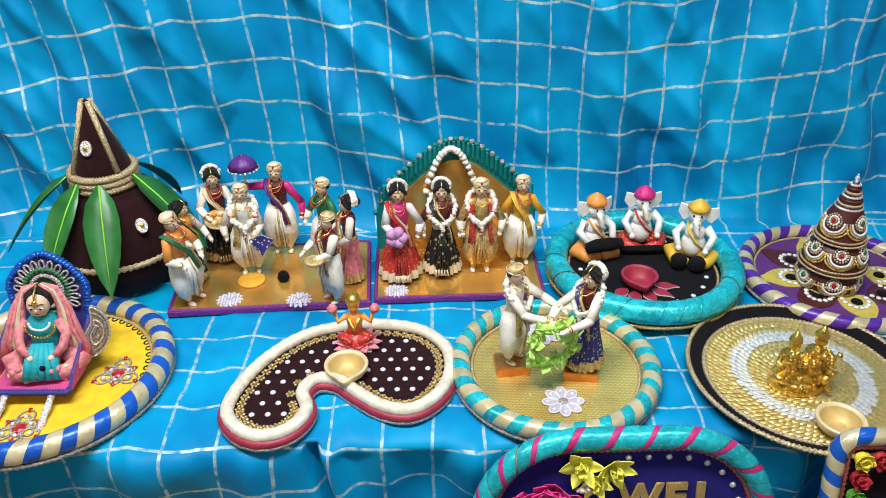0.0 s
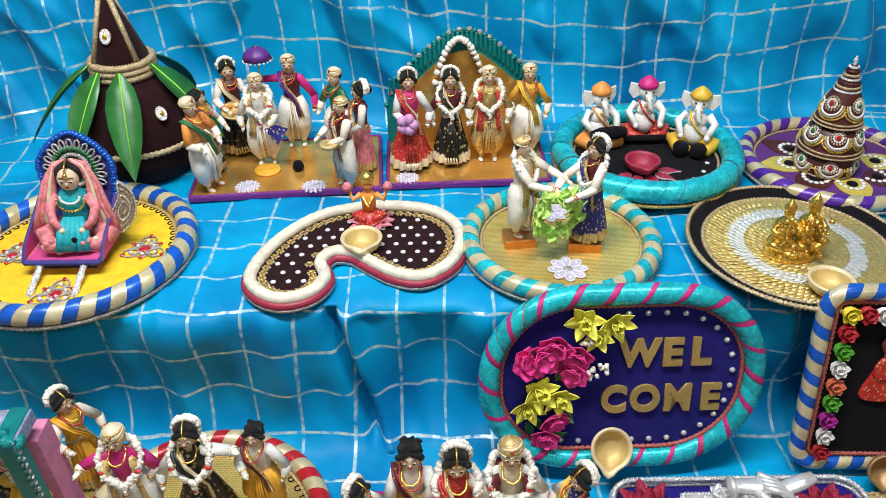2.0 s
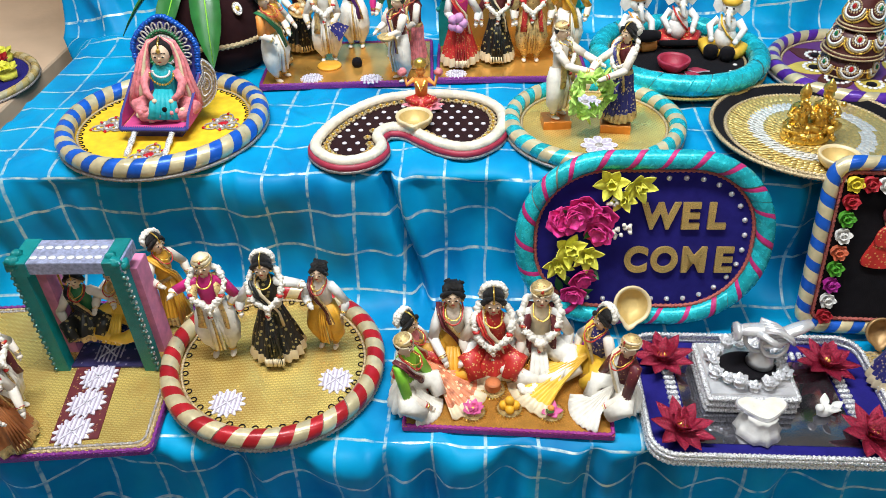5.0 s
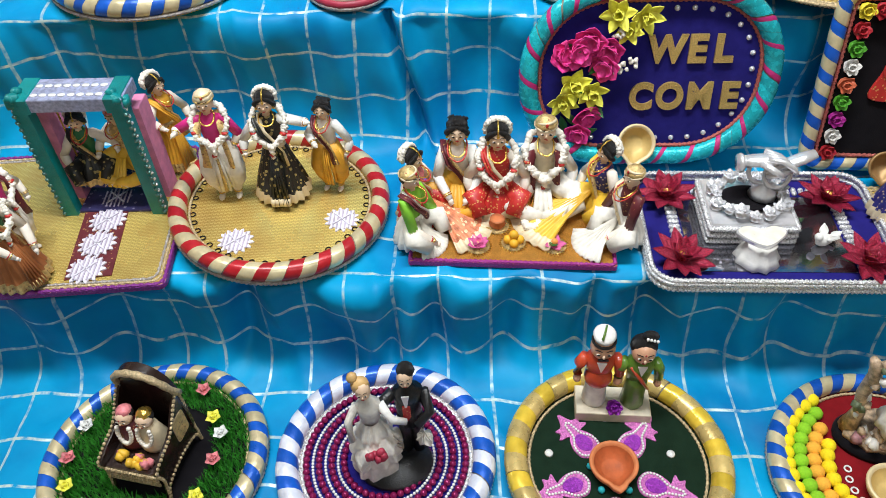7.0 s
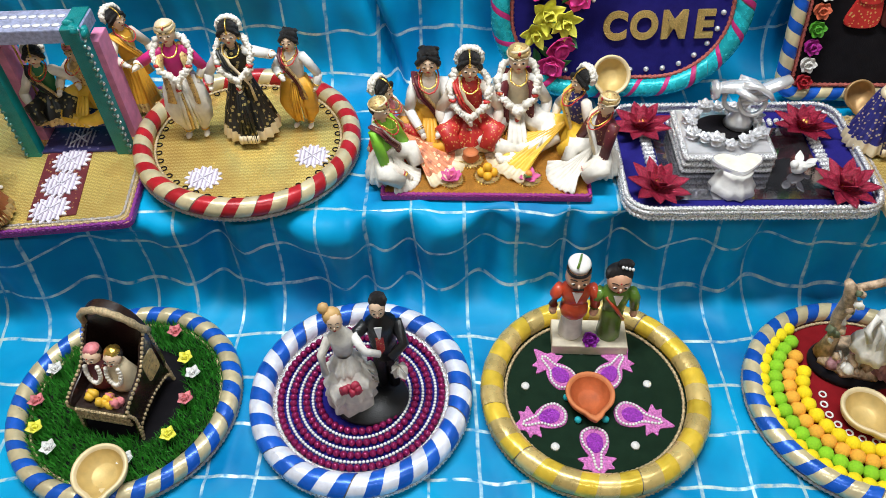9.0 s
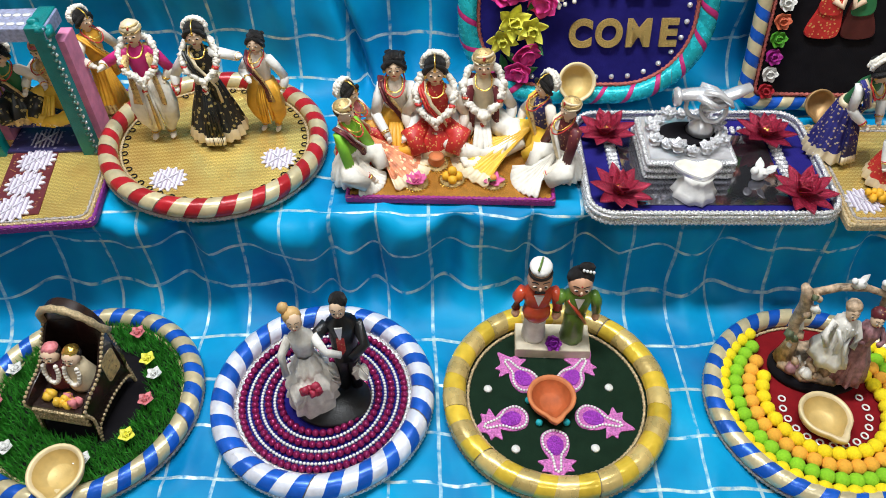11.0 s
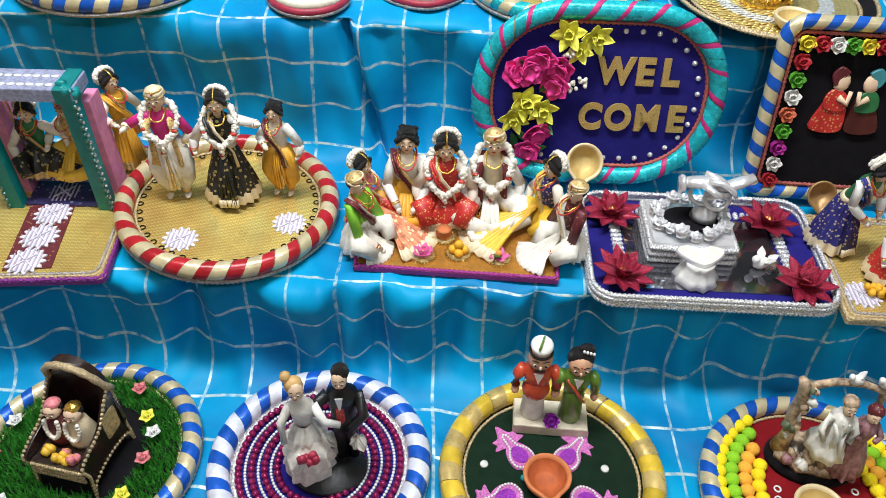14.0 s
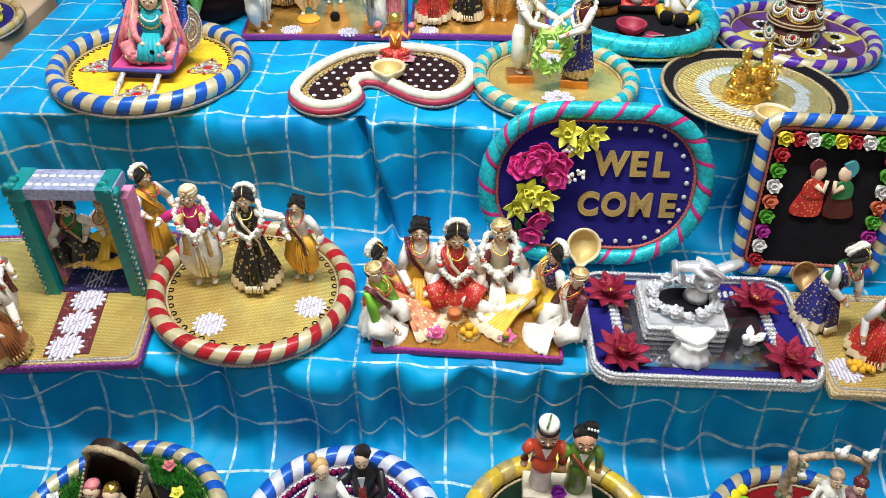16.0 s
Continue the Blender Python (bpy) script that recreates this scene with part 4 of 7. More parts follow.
doll("cloth doll in pink sari with white hair flowers", -0.128, 1.118, ZT, 0.158, ROSE, MAROON, "woman", -70, hat="hair", flare=0.12, left=(-0.08, -0.2, 0.55), right=(0.1, -0.14, 0.5))
# what they carry and stand beside
s = Shape().lathe([(0, 0), (0.019, 0.0), (0.023, 0.004), (0.021, 0.006), (0.017, 0.003), (0, 0.003)], BROCADE, 24)
for i in range(7):
    s.ball((0.011 * math.cos(i), 0.011 * math.sin(i), 0.006), 0.005, (AMBER, CREAM_C, ORANGE)[i % 3], 6)
tagged(s.make("gift_tray", pose(-0.343, 1.166, ZT + 0.086, 18, 0, 20)), "small gold offering tray of sweets held by doll", "tray")
s = Shape().lathe([(0.0, 0.020), (0.010, 0.018), (0.019, 0.010), (0.024, 0.0), (0.022, 0.0), (0.012, 0.012), (0, 0.014)], PURPLE, 20, None, 8, 0.06)
s.tube([(0, 0, 0.022), (0, 0, -0.055)], 0.0012, GOLD, 6)
for i in range(20):
    a = i * math.pi / 10
    s.ball((0.0235 * math.cos(a), 0.0235 * math.sin(a), -0.002), 0.0022, PEARL, 5)
tagged(s.make("toy_parasol", pose(-0.298, 1.198, ZT + 0.166, 0, 0, 0)), "tiny purple silk parasol with pearl fringe", "parasol")
tagged(Shape().lathe([(0, 0), (0.012, 0.0), (0.016, 0.005), (0.013, 0.007), (0, 0.005)], BROCADE, 18).make("bowl", pose(-0.172, 1.032, ZT + 0.086)), "small gold bowl held by cloth doll", "bowl")
tagged(Shape().lathe([(0, 0), (0.0215, 0.0), (0.0225, 0.002), (0.021, 0.004), (0, 0.003)], AMBER, 30).make("footbath_plate", pose(-0.292, 1.118, ZT)), "round orange plate on gold board", "plate")
tagged(Shape().lathe([(0, 0), (0.007, 0), (0.010, 0.006), (0.0085, 0.012), (0.007, 0.015), (0, 0.013)], VELVET_BK, 16).make("water_pot", pose(-0.240, 1.118, ZT)), "tiny black water pot on gold board", "pot")
tri = Shape().prism([(-0.02, 0.0), (0.0, -0.028), (0.02, 0.0), (0.0, 0.008)], 0, 0.003, NAVY, LACE, 0.0008)
tagged(tri.make("gift_pouch", pose(-0.268, 1.124, ZT + 0.075, 75, 0, 0)), "blue pouch with silver braid on doll", "pouch")

m2 = board("gold card board with purple edging and an arched backdrop", pose(0.043, 1.143, TOP, 0, 0, 1.0), 0.272, 0.165, GOLD_PLAIN, PURPLE_EDGE)
snow_ornament(m2, -0.100, -0.062, 0.008, 0.020)


def arch_outline(k=1.0):
    out = [(-0.135 * k, 0.0), (0.135 * k, 0.0)]
    for i in range(33):
        x = 0.135 - 0.27 * i / 32
        f = abs(x) / 0.135
        z = 0.122 + 0.080 * (0.5 + 0.5 * math.cos(math.pi * min(1, f * 1.05))) ** 0.75 - 0.05 * max(0, f - 0.86) / 0.14
        out.append((x * k, z * k))
    return out


up = pose(0.002, 0.074, 0.008, 90, 0, 0)
arch = part("backdrop", Shape().prism(arch_outline(), 0, 0.006, TEAL_D, TEAL_D, 0.001, up), m2, "arched green pleated backdrop with gold centre")
part("gold_panel", Shape().prism(arch_outline(0.83), 0.006, 0.009, GOLD_PLAIN, GOLD_PLAIN, 0.001, up), arch)
for i in range(34):
    x = 0.127 - 0.254 * i / 33
    f = abs(x) / 0.135
    z = 0.119 + 0.079 * (0.5 + 0.5 * math.cos(math.pi * min(1, f * 1.05))) ** 0.75
    part("pleat", Shape().box((x, z - 0.010, 0.0085), (0.0042, 0.024, 0.003), TEAL_D, up, 0.0008), arch)
pts = arch_outline()[2:]
s = Shape()
for i in range(len(pts)):
    s.ball((pts[i][0], pts[i][1], 0.004), 0.0052, LACE_G if i % 2 else TEAL_D, 6, up, 0.1)
part("bead_edge", s, arch)
s = Shape()
for a in range(22):
    f = a / 21
    s.ball((0.075 * (f - 0.55) * 1.2, 0.115 + 0.075 * math.sin(math.pi * min(1, f * 1.1)) ** 0.8, 0.016), 0.0065, GARL, 6, up, 0.2)
part("garland", s, arch, "white flower garland hung on the arch")
doll("cloth doll in pink blouse and red sari holding flowers", -0.050, 1.130, ZT, 0.170, RED, PINK, "woman", 5, sleeve=SKIN_W, hat="hair", left=(-0.03, -0.16, 0.50), right=(0.16, -0.06, 0.46), flare=0.19, border=CREAM_C)
doll("cloth doll bride in black sari with white garland", 0.018, 1.142, ZT, 0.166, BLACK, MAROON, "woman", 0, sleeve=MAROON, hat="hair", neck=True, flare=0.17, border=CREAM_C)
doll("cloth doll groom in gold and red brocade with garland", 0.080, 1.140, ZT, 0.172, BROCADE, BROCADE, turn=0, sleeve=BROCADE, neck=True, sash=RED)
doll("cloth doll in orange shirt and white dhoti", 0.148, 1.160, ZT, 0.166, WHITE, AMBER, turn=0, sleeve=AMBER, left=(-0.14, -0.05, 0.5), sash=YELLOW)
s = Shape()
for i in range(5):
    s.ball((0.010 * math.cos(i * 1.26), 0, 0.010 * math.sin(i * 1.26)), 0.009, mat("lilac_petal", (0.62, 0.30, 0.55), 0.6), 8, None, 0.12)
tagged(s.make("posy", pose(-0.053, 1.098, ZT + 0.088)), "lilac cloth posy held by doll", "flowers")


def elephant_figure(label, x, y, z, H, hat, low, turn, drum):
    """Seated white clay figurine with an elephant's head, one plain mesh."""
    s = Shape()
    S = Matrix.Diagonal([H] * 3 + [1])
    s.ball((0, 0, 0.24), (0.185, 0.17, 0.22), SKIN_W, 14, S)
    s.ball((0, -0.01, 0.45), (0.15, 0.13, 0.16), SKIN_W, 14, S)
    s.tube([(-0.12, 0.02, 0.60), (-0.08, -0.13, 0.50), (0.03, -0.165, 0.36), (0.14, -0.12, 0.24)], [0.022, 0.026, 0.026, 0.03], low, 7, at=S, flat=0.6)
    for k in (-1, 1):
        s.ball((k * 0.055, -0.125, 0.765), (0.020, 0.014, 0.014), HAIR, 6, S)
        s.tube([(k * 0.03, -0.135, 0.70), (k * 0.06, -0.19, 0.665)], [0.016, 0.008], CREAM_C, 6, at=S)
        s.ball((k * 0.26, -0.06, 0.42), (0.05, 0.05, 0.022), GOLD, 8, S)
    for k in (-1, 1):
        s.tube([(k * 0.12, 0, 0.13), (k * 0.30, -0.10, 0.11), (k * 0.22, -0.26, 0.09), (k * 0.02, -0.28, 0.07)], [0.13, 0.125, 0.10, 0.06], low, 10, at=S)
        s.tube([(k * 0.15, 0, 0.54), (k * 0.27, -0.05, 0.42), (k * 0.20, -0.24, 0.30)], [0.07, 0.062, 0.05], SKIN_W, 8, at=S)
        s.ball((k * 0.19, -0.27, 0.28), 0.05, SKIN_W, 6, S)
        s.prism([(0, -0.06), (0.10, -0.13), (0.19, -0.02), (0.17, 0.13), (0.03, 0.11)], -0.012, 0.012, SKIN_W, SKIN_W, 0.006, S @ pose(k * 0.10, 0.0, 0.74) @ Matrix.Diagonal((k, 1, 1, 1)) @ pose(0, 0, 0, 90, 0, 15))
    s.ball((0, -0.02, 0.74), (0.13, 0.12, 0.13), SKIN_W, 12, S)
    s.tube([(0, -0.12, 0.72), (0, -0.17, 0.62), (0.02, -0.17, 0.52), (0.07, -0.19, 0.47)], [0.055, 0.045, 0.036, 0.026], SKIN_W, 8, at=S)
    s.lathe([(0.13, 0.80), (0.155, 0.83), (0.15, 0.88), (0.09, 0.94), (0.05, 0.97), (0, 1.0)], hat, 14, S, 6, 0.06)
    s.tube([(-0.06, -0.13, 0.57), (0, -0.16, 0.50), (0.06, -0.13, 0.57)], 0.012, GOLD, 5, at=S)
    if drum == "drum":
        s.tube([(-0.28, -0.33, 0.30), (-0.12, -0.33, 0.31), (0.12, -0.33, 0.29), (0.28, -0.33, 0.28)], [0.075, 0.10, 0.10, 0.075], VELVET_BK, 12, at=S)
    elif drum == "pair":
        for k in (-1, 1):
            s.lathe([(0.06, 0), (0.11, 0.05), (0.12, 0.16), (0.09, 0.21), (0, 0.21)], VELVET_BK, 12, S @ pose(k * 0.13 - 0.02, -0.37, 0.0))
    else:
        s.tube([(-0.35, -0.34, 0.10), (0, -0.35, 0.10), (0.35, -0.34, 0.10)], [0.05, 0.06, 0.05], VELVET_BK, 8, at=S)
    return tagged(s.make("clay_figurine", pose(x, y, z, 0, 0, turn)), label, "figurine", "clay musicians")


ZP = TOP + 0.022
elephant_figure("white clay figurine in orange turban with a drum", 0.270, 1.165, ZP, 0.112, ORANGE, ORANGE, 18, "drum")
elephant_figure("white clay figurine in pink turban with a keyboard", 0.355, 1.190, ZP, 0.110, PINK, RED, 0, "keys")
elephant_figure("white clay figurine in yellow turban with two drums", 0.430, 1.140, ZP, 0.110, YELLOW, YELLOW, -22, "pair")
diya("dark red clay oil lamp on the black plate", pose(0.324, 1.062, ZP), 0.029, CLAY_RED)
for i in range(5):
    a = -140 + 32 * i
    s = Shape().prism(curve([(-0.014, 0), (0, -0.010), (0.016, -0.002), (0.024, 0.0), (0.016, 0.004), (0, 0.010)], 5), 0, 0.002, CLAY_RED, LACE_W, 0.0006)
    part("petal_motif", s, p_teal, "", pose(-0.018 + 0.040 * math.cos(radians(a)), -0.046 + 0.034 * math.sin(radians(a)), 0.010, 0, 0, a))
dot = Shape().lathe([(0, 0), (0.0042, 0), (0.0036, 0.0018), (0, 0.0026)], PEARL, 10).mesh("mirror_dot")
for i in range(20):
    a = 2 * math.pi * i / 20
    share("mirror_dot", dot, p_teal, pose(0.100 * math.cos(a), 0.100 * math.sin(a), 0.010))


def tiered_tower():
    """Three stacked pots, each set with jewels in rings of beads."""
    t = thing("tiered_tower", "maroon three-tiered tower with beads and red jewels", "ornament", pose(0.630, 1.075, TOP + 0.010) @ Matrix.Diagonal((0.80, 0.80, 0.85, 1)))
    shapes = (("base_tier", [(0.046, 0), (0.056, 0.006), (0.060, 0.020), (0.056, 0.034), (0.048, 0.042), (0.050, 0.046), (0, 0.047)], 0.0, 6, 0.022, 0.030),
              ("middle_tier", [(0.040, 0), (0.062, 0.002), (0.060, 0.006), (0.054, 0.012), (0.056, 0.026), (0.048, 0.042), (0.034, 0.054), (0, 0.056)], 0.046, 6, 0.034, 0.031),
              ("top_tier", [(0.030, 0), (0.046, 0.002), (0.045, 0.006), (0.040, 0.012), (0.040, 0.026), (0.031, 0.050), (0.018, 0.078), (0.010, 0.096), (0.006, 0.110), (0, 0.112)], 0.100, 4, 0.036, 0.034))
    for name, prof, z, count, zc, big in shapes:
        tier = part(name, Shape().lathe(prof, MAROON2, 40, pose(0, 0, z)), t)
        p = np.array(prof)

        def on(a, zz, out=1.015):
            zz = min(max(zz, prof[1][1]), prof[-2][1])
            rr = float(np.interp(zz, p[:, 1], p[:, 0])) * out
            return (rr * math.cos(a), rr * math.sin(a), z + zz)
        for i in range(count):
            a0 = 2 * math.pi * (i + 0.5) / count - 0.3
            rm = float(np.interp(zc, p[:, 1], p[:, 0]))
            for k, (f, m, b) in enumerate(((0.30, PEARL, 0.0025), (0.47, LACE, 0.0021), (0.66, PEARL, 0.0024), (0.80, LACE, 0.0022), (0.96, GOLD, 0.0023))):
                s = Shape()
                n = 12 + 5 * k
                for q in range(n):
                    w = math.pi * (0.02 + 0.96 * q / (n - 1)) * (1 if k > 1 else 2)
                    s.ball(on(a0 + big * f * math.cos(w) / rm * 0.95, zc + big * 0.2 - big * f * 0.92 * math.sin(w) * (1 if k > 1 else 0.8)), b, m, 6)
                part("bead_arc", s, tier)
            m = pose(*on(a0, zc + big * 0.2, 1.0), 0, 0, math.degrees(a0)) @ pose(0, 0, 0, 0, 80, 0)
            s = Shape().prism([(0.0068 * math.cos(q), 0.0056 * math.sin(q)) for q in np.linspace(0, 6.283, 15)[:-1]], 0, 0.002, GOLD, LACE, 0.0006, m)
            s.ball((0, 0, 0.002), (0.0058, 0.0046, 0.0036), (JEWEL, JEWEL_G)[i % 2], 8, m)
            part("jewel", s, tier)
        for zz in (prof[1][1], prof[2][1] + 0.002):
            trim(tier, circle(float(np.interp(zz, p[:, 1], p[:, 0])) + 0.001, 36), 0.0018, z + zz, LACE, 60, "bead_trim")
    for k in range(7):
        zz = 0.164 + 0.007 * k
        trim(t, circle(0.0235 - 0.0026 * k, 24), 0.0024, zz, (SILVER_BEAD, LACE, MAROON2)[k % 3], 26, "neck_ring")
    part("finial", Shape().lathe([(0, 0.206), (0.006, 0.208), (0.003, 0.213), (0.005, 0.218), (0.002, 0.224), (0, 0.228)], SILVER_BEAD, 10), t)


MAROON2 = mat("maroon_lacquer", (0.070, 0.009, 0.008), 0.45, var=0.2)
JEWEL = mat("red_glass_jewel", (0.45, 0.008, 0.015), 0.12, coat=0.6)
JEWEL_G = mat("green_glass_jewel", (0.01, 0.16, 0.06), 0.12, coat=0.6)
tiered_tower()
OLIVE = mat("mustard_paper", (0.52, 0.40, 0.07), 0.6)
for i in range(8):
    a = 360 / 8 * i
    m = pose(0, 0, 0.010, 0, 0, a)
    pe = part("paper_petal", Shape().prism(curve([(0.055, -0.020), (0.085, -0.026), (0.110, -0.012), (0.124, 0.0), (0.110, 0.012), (0.085, 0.026), (0.055, 0.020)], 4), 0, 0.0016, (OLIVE, MAROON2)[i % 2], None, 0.0005, m), p_purple)
    for q in range(9):
        w = math.pi * (q / 8 - 0.5) * 1.1
        share("bead", dot, p_purple, m @ pose(0.066 + 0.022 * math.cos(w), 0.019 * math.sin(w), 0.0018))
    part("eye_motif", Shape().lathe([(0, 0), (0.009, 0), (0.008, 0.002), (0, 0.0025)], VELVET_BK, 12, m @ pose(0.072, 0, 0.0016)), pe)

# ---- top step, front row ----


def throne():
    t = thing("doll_throne", "pink and blue throne with lace halo back", "chair", pose(-0.522, 0.884, TOP + 0.008, 0, 0, -2) @ Matrix.Diagonal((1, 1, 0.86, 1)))
    HOT = mat("pink_card", (0.55, 0.06, 0.22), 0.6)
    INK = mat("indigo_card", (0.03, 0.03, 0.20), 0.6)
    part("seat", Shape().box((0, -0.002, 0.026), (0.098, 0.088, 0.008), HOT), t)
    part("base", Shape().box((0, 0.0, 0.011), (0.075, 0.065, 0.022), INK), t)
    trim(t, [(-0.051, -0.048), (0.051, -0.048), (0.051, -0.044), (-0.051, -0.044)], 0.004, 0.026, INK, 60, "seat_edge")
    for k in (-1, 1):
        side = Shape().prism([(-0.046, 0.0), (0.046, 0.0), (0.046, 0.062), (-0.030, 0.020)], -0.002, 0.002, HOT, INK, 0.0006, pose(k * 0.054, 0, 0.026, 90, 0, 90) @ pose(0, 0, 0, 0, 0, 0))
        part("side_panel", side, t)
        part("bead_rod", Shape().tube([(k * 0.030, -0.046 - 0.010 * i, 0.022 - 0.0042 * i) for i in range(6)], [0.0055, 0.004, 0.0055, 0.004, 0.0055, 0.004], SILVER_BEAD, 8), t)
    back = pose(0, 0.044, 0.020, 80, 0, 0)
    halo = curve([(-0.042, 0), (0.042, 0), (0.050, 0.075), (0.048, 0.125), (0.0, 0.166), (-0.048, 0.125), (-0.050, 0.075)], 8)
    bk = part("back_panel", Shape().prism(halo, -0.004, 0.0, INK, BLUE, 0.001, back), t)
    for i in range(15):
        a = math.pi * (-0.12 + 1.24 * i / 14)
        s = Shape()
        loop = [((0.030 + 0.014 * (1 - math.cos(q)) / 2) * math.cos(a + 0.09 * math.sin(q)), 0.102 + (0.036 + 0.019 * (1 - math.cos(q)) / 2) * math.sin(a + 0.09 * math.sin(q)), 0.0035) for q in np.linspace(0, 6.283, 13)[:-1]]
        s.tube(loop, 0.0017, LACE_G, 5, True, back)
        part("lace_loop", s, bk)
    for k in range(1, 3):
        f = 0.9 - 0.2 * k
        oval = [(0.042 * f * math.cos(q), 0.105 + 0.052 * f * math.sin(q)) for q in np.linspace(0, 6.283, 41)[:-1]]
        s = Shape()
        for i in range(40):
            s.ball((oval[i][0], oval[i][1], 0.002), 0.0042, (LACE_G, GREEN)[k == 1], 6, back, 0.1)
        part("lace_arc", s, bk)
    part("green_disc", Shape().prism([(0.034 * math.cos(q), 0.105 + 0.040 * math.sin(q)) for q in np.linspace(0, 6.283, 31)[:-1]], 0, 0.0015, GREEN, None, 0.0005, back), bk)
    at, ln = along(halo)
    s = Shape()
    for i in range(90):
        x, y = at(i / 90)[:2]
        s.ball((x, y, -0.001), 0.0055, BLUE, 6, back, 0.2)
    part("fringe", s, bk, "blue tinsel fringe")
    lean = pose(0.060, 0.018, 0.032, 0, 12, 20) @ pose(0, 0, 0, 90, 0, 0)
    leaf = curve([(0.0, 0.0), (0.016, 0.022), (0.020, 0.050), (0.012, 0.080), (-0.006, 0.096), (-0.004, 0.070), (-0.012, 0.040), (-0.010, 0.014)], 6)
    fan = part("fan", Shape().prism(leaf, -0.0015, 0.0015, LACE, LACE_G, 0.0006, lean), t, "beige beaded paisley fan")
    for f in (0.95, 0.72, 0.48, 0.25):
        loop = [(0.004 + (x - 0.004) * f, 0.048 + (y - 0.048) * f, 0.0025) for x, y in leaf]
        part("bead_line", Shape().tube(loop, 0.0013, (SILVER_BEAD, LACE_G)[f in (0.72, 0.25)], 5, True, lean), fan)


throne()


def seated_goddess(label, x, y, z, H, turn, robe, dress, name="seated_doll"):
    """A draped doll that sits cross-legged, one plain mesh."""
    s = Shape()
    S = Matrix.Diagonal([H] * 3 + [1])
    s.ball((0, 0.0, 0.14), (0.30, 0.22, 0.15), dress, 16, S, 0.03)
    s.lathe([(0.17, 0.18), (0.14, 0.30), (0.15, 0.42), (0.17, 0.54), (0.11, 0.62), (0.05, 0.66)], robe, 18, S, squash=0.8)
    s.lathe([(0.055, 0.62), (0.05, 0.70)], FACE_C, 8, S)
    s.ball((0, 0.03, 0.82), (0.150, 0.115, 0.150), HAIR, 14, S)
    s.ball((0, -0.045, 0.78), (0.112, 0.105, 0.135), FACE_C, 16, S)
    face_marks(s, S, (0, -0.045, 0.78), (0.112, 0.105, 0.135))
    for k in (-1, 1):
        for i in range(4):
            o = 0.035 * i
            s.tube([(k * 0.02, 0.02 + o, 0.985 - o * 0.5), (k * (0.13 + o * 0.3), o, 0.90), (k * (0.17 + o), 0.02, 0.70), (k * (0.19 + o * 1.3), -0.04, 0.50), (k * (0.24 + o * 1.4), -0.05, 0.30), (k * (0.26 + o * 1.5), -0.08, 0.12)],
                   [0.014, 0.018, 0.030, 0.040, 0.046, 0.050], dress if i != 1 else CREAM_C, 7, at=S, flat=0.8)
        s.tube([(k * 0.15, -0.02, 0.57), (k * 0.23, -0.09, 0.44), (k * 0.20, -0.20, 0.33), (k * 0.12, -0.27, 0.28)], [0.055, 0.058, 0.048, 0.032], dress, 10, at=S)
        s.ball((k * 0.10, -0.29, 0.27), (0.035, 0.04, 0.03), FACE_C, 8, S)
        s.tube([(k * 0.14, -0.05, 0.16), (k * 0.33, -0.16, 0.12), (k * 0.24, -0.30, 0.09), (k * 0.02, -0.34, 0.08)], [0.12, 0.12, 0.095, 0.06], dress, 12, at=S)
        for i in range(10):
            a = i * 0.62
            s.ball((k * 0.19 + 0.11 * math.cos(a), -0.33 + 0.02 * math.sin(2 * a), 0.10 + 0.065 * math.sin(a)), 0.040, (dress, ROSE, CREAM_C)[i % 3], 6, S, 0.3)
    for i in range(5):
        w = (i - 2) * 0.075
        s.tube([(w * 0.5, -0.16, 0.36), (w * 0.8, -0.29, 0.24), (w, -0.38, 0.06)], [0.035, 0.05, 0.055], robe, 8, at=S, flat=0.8)
    s.ball((0.02, -0.36, 0.19), (0.035, 0.02, 0.035), VELVET_BK, 8, S)
    for j, (rr, zz) in enumerate(((0.10, 0.60), (0.14, 0.57))):
        for i in range(15):
            a = math.pi * i / 14
            s.ball((rr * math.cos(a), -0.135 - 0.02 * math.sin(a), zz - (0.07 + 0.07 * j) * math.sin(a)), 0.016, (PEARL, GOLD)[j], 6, S)
    s.tube([(0, -0.15, 0.87), (0, -0.11, 0.95), (0, 0.0, 0.99)], 0.012, GOLD, 6, at=S)
    s.ball((0, -0.155, 0.865), (0.028, 0.016, 0.03), GOLD, 8, S)
    return tagged(s.make(name, pose(x, y, z, 0, 6, turn)), label, "doll")


seated_goddess("seated doll in rose shawl and turquoise blouse", -0.516, 0.894, TOP + 0.034, 0.124, 10, TURQ, ROSE)
for x, y, r in ((-0.617, 0.885, 0.024), (-0.431, 0.892, 0.027), (-0.520, 0.792, 0.027)):
    m = p_yellow.matrix_basis.inverted() @ pose(x, y, TOP + 0.010)
    s = Shape()
    s.lathe([(0, 0), (r * 0.35, 0), (r * 0.3, 0.003), (0, 0.004)], JEWEL, 14)
    ob = part("jewel_motif", s, p_yellow, "grey beaded flower motif", m)
    for i in range(6):
        s = Shape()
        long = r * (1.15 if i % 2 else 0.8)
        for w in (1.0, 0.6):
            s.tube([(long * (0.3 + 0.35 * w * (1 - math.cos(q))), long * 0.34 * w * math.sin(q), 0.002) for q in np.linspace(0, 6.283, 15)[:-1]], 0.0013, LACE_G, 5, True)
        s.ball((long * 0.62, 0, 0.002), 0.0028, PEARL, 6)
        s.ball((long * 1.02, 0, 0.002), (0.0042, 0.003, 0.002), JEWEL, 6)
        part("lace_petal", s, ob, "", pose(0, 0, 0, 0, 0, 60 * i + 30))
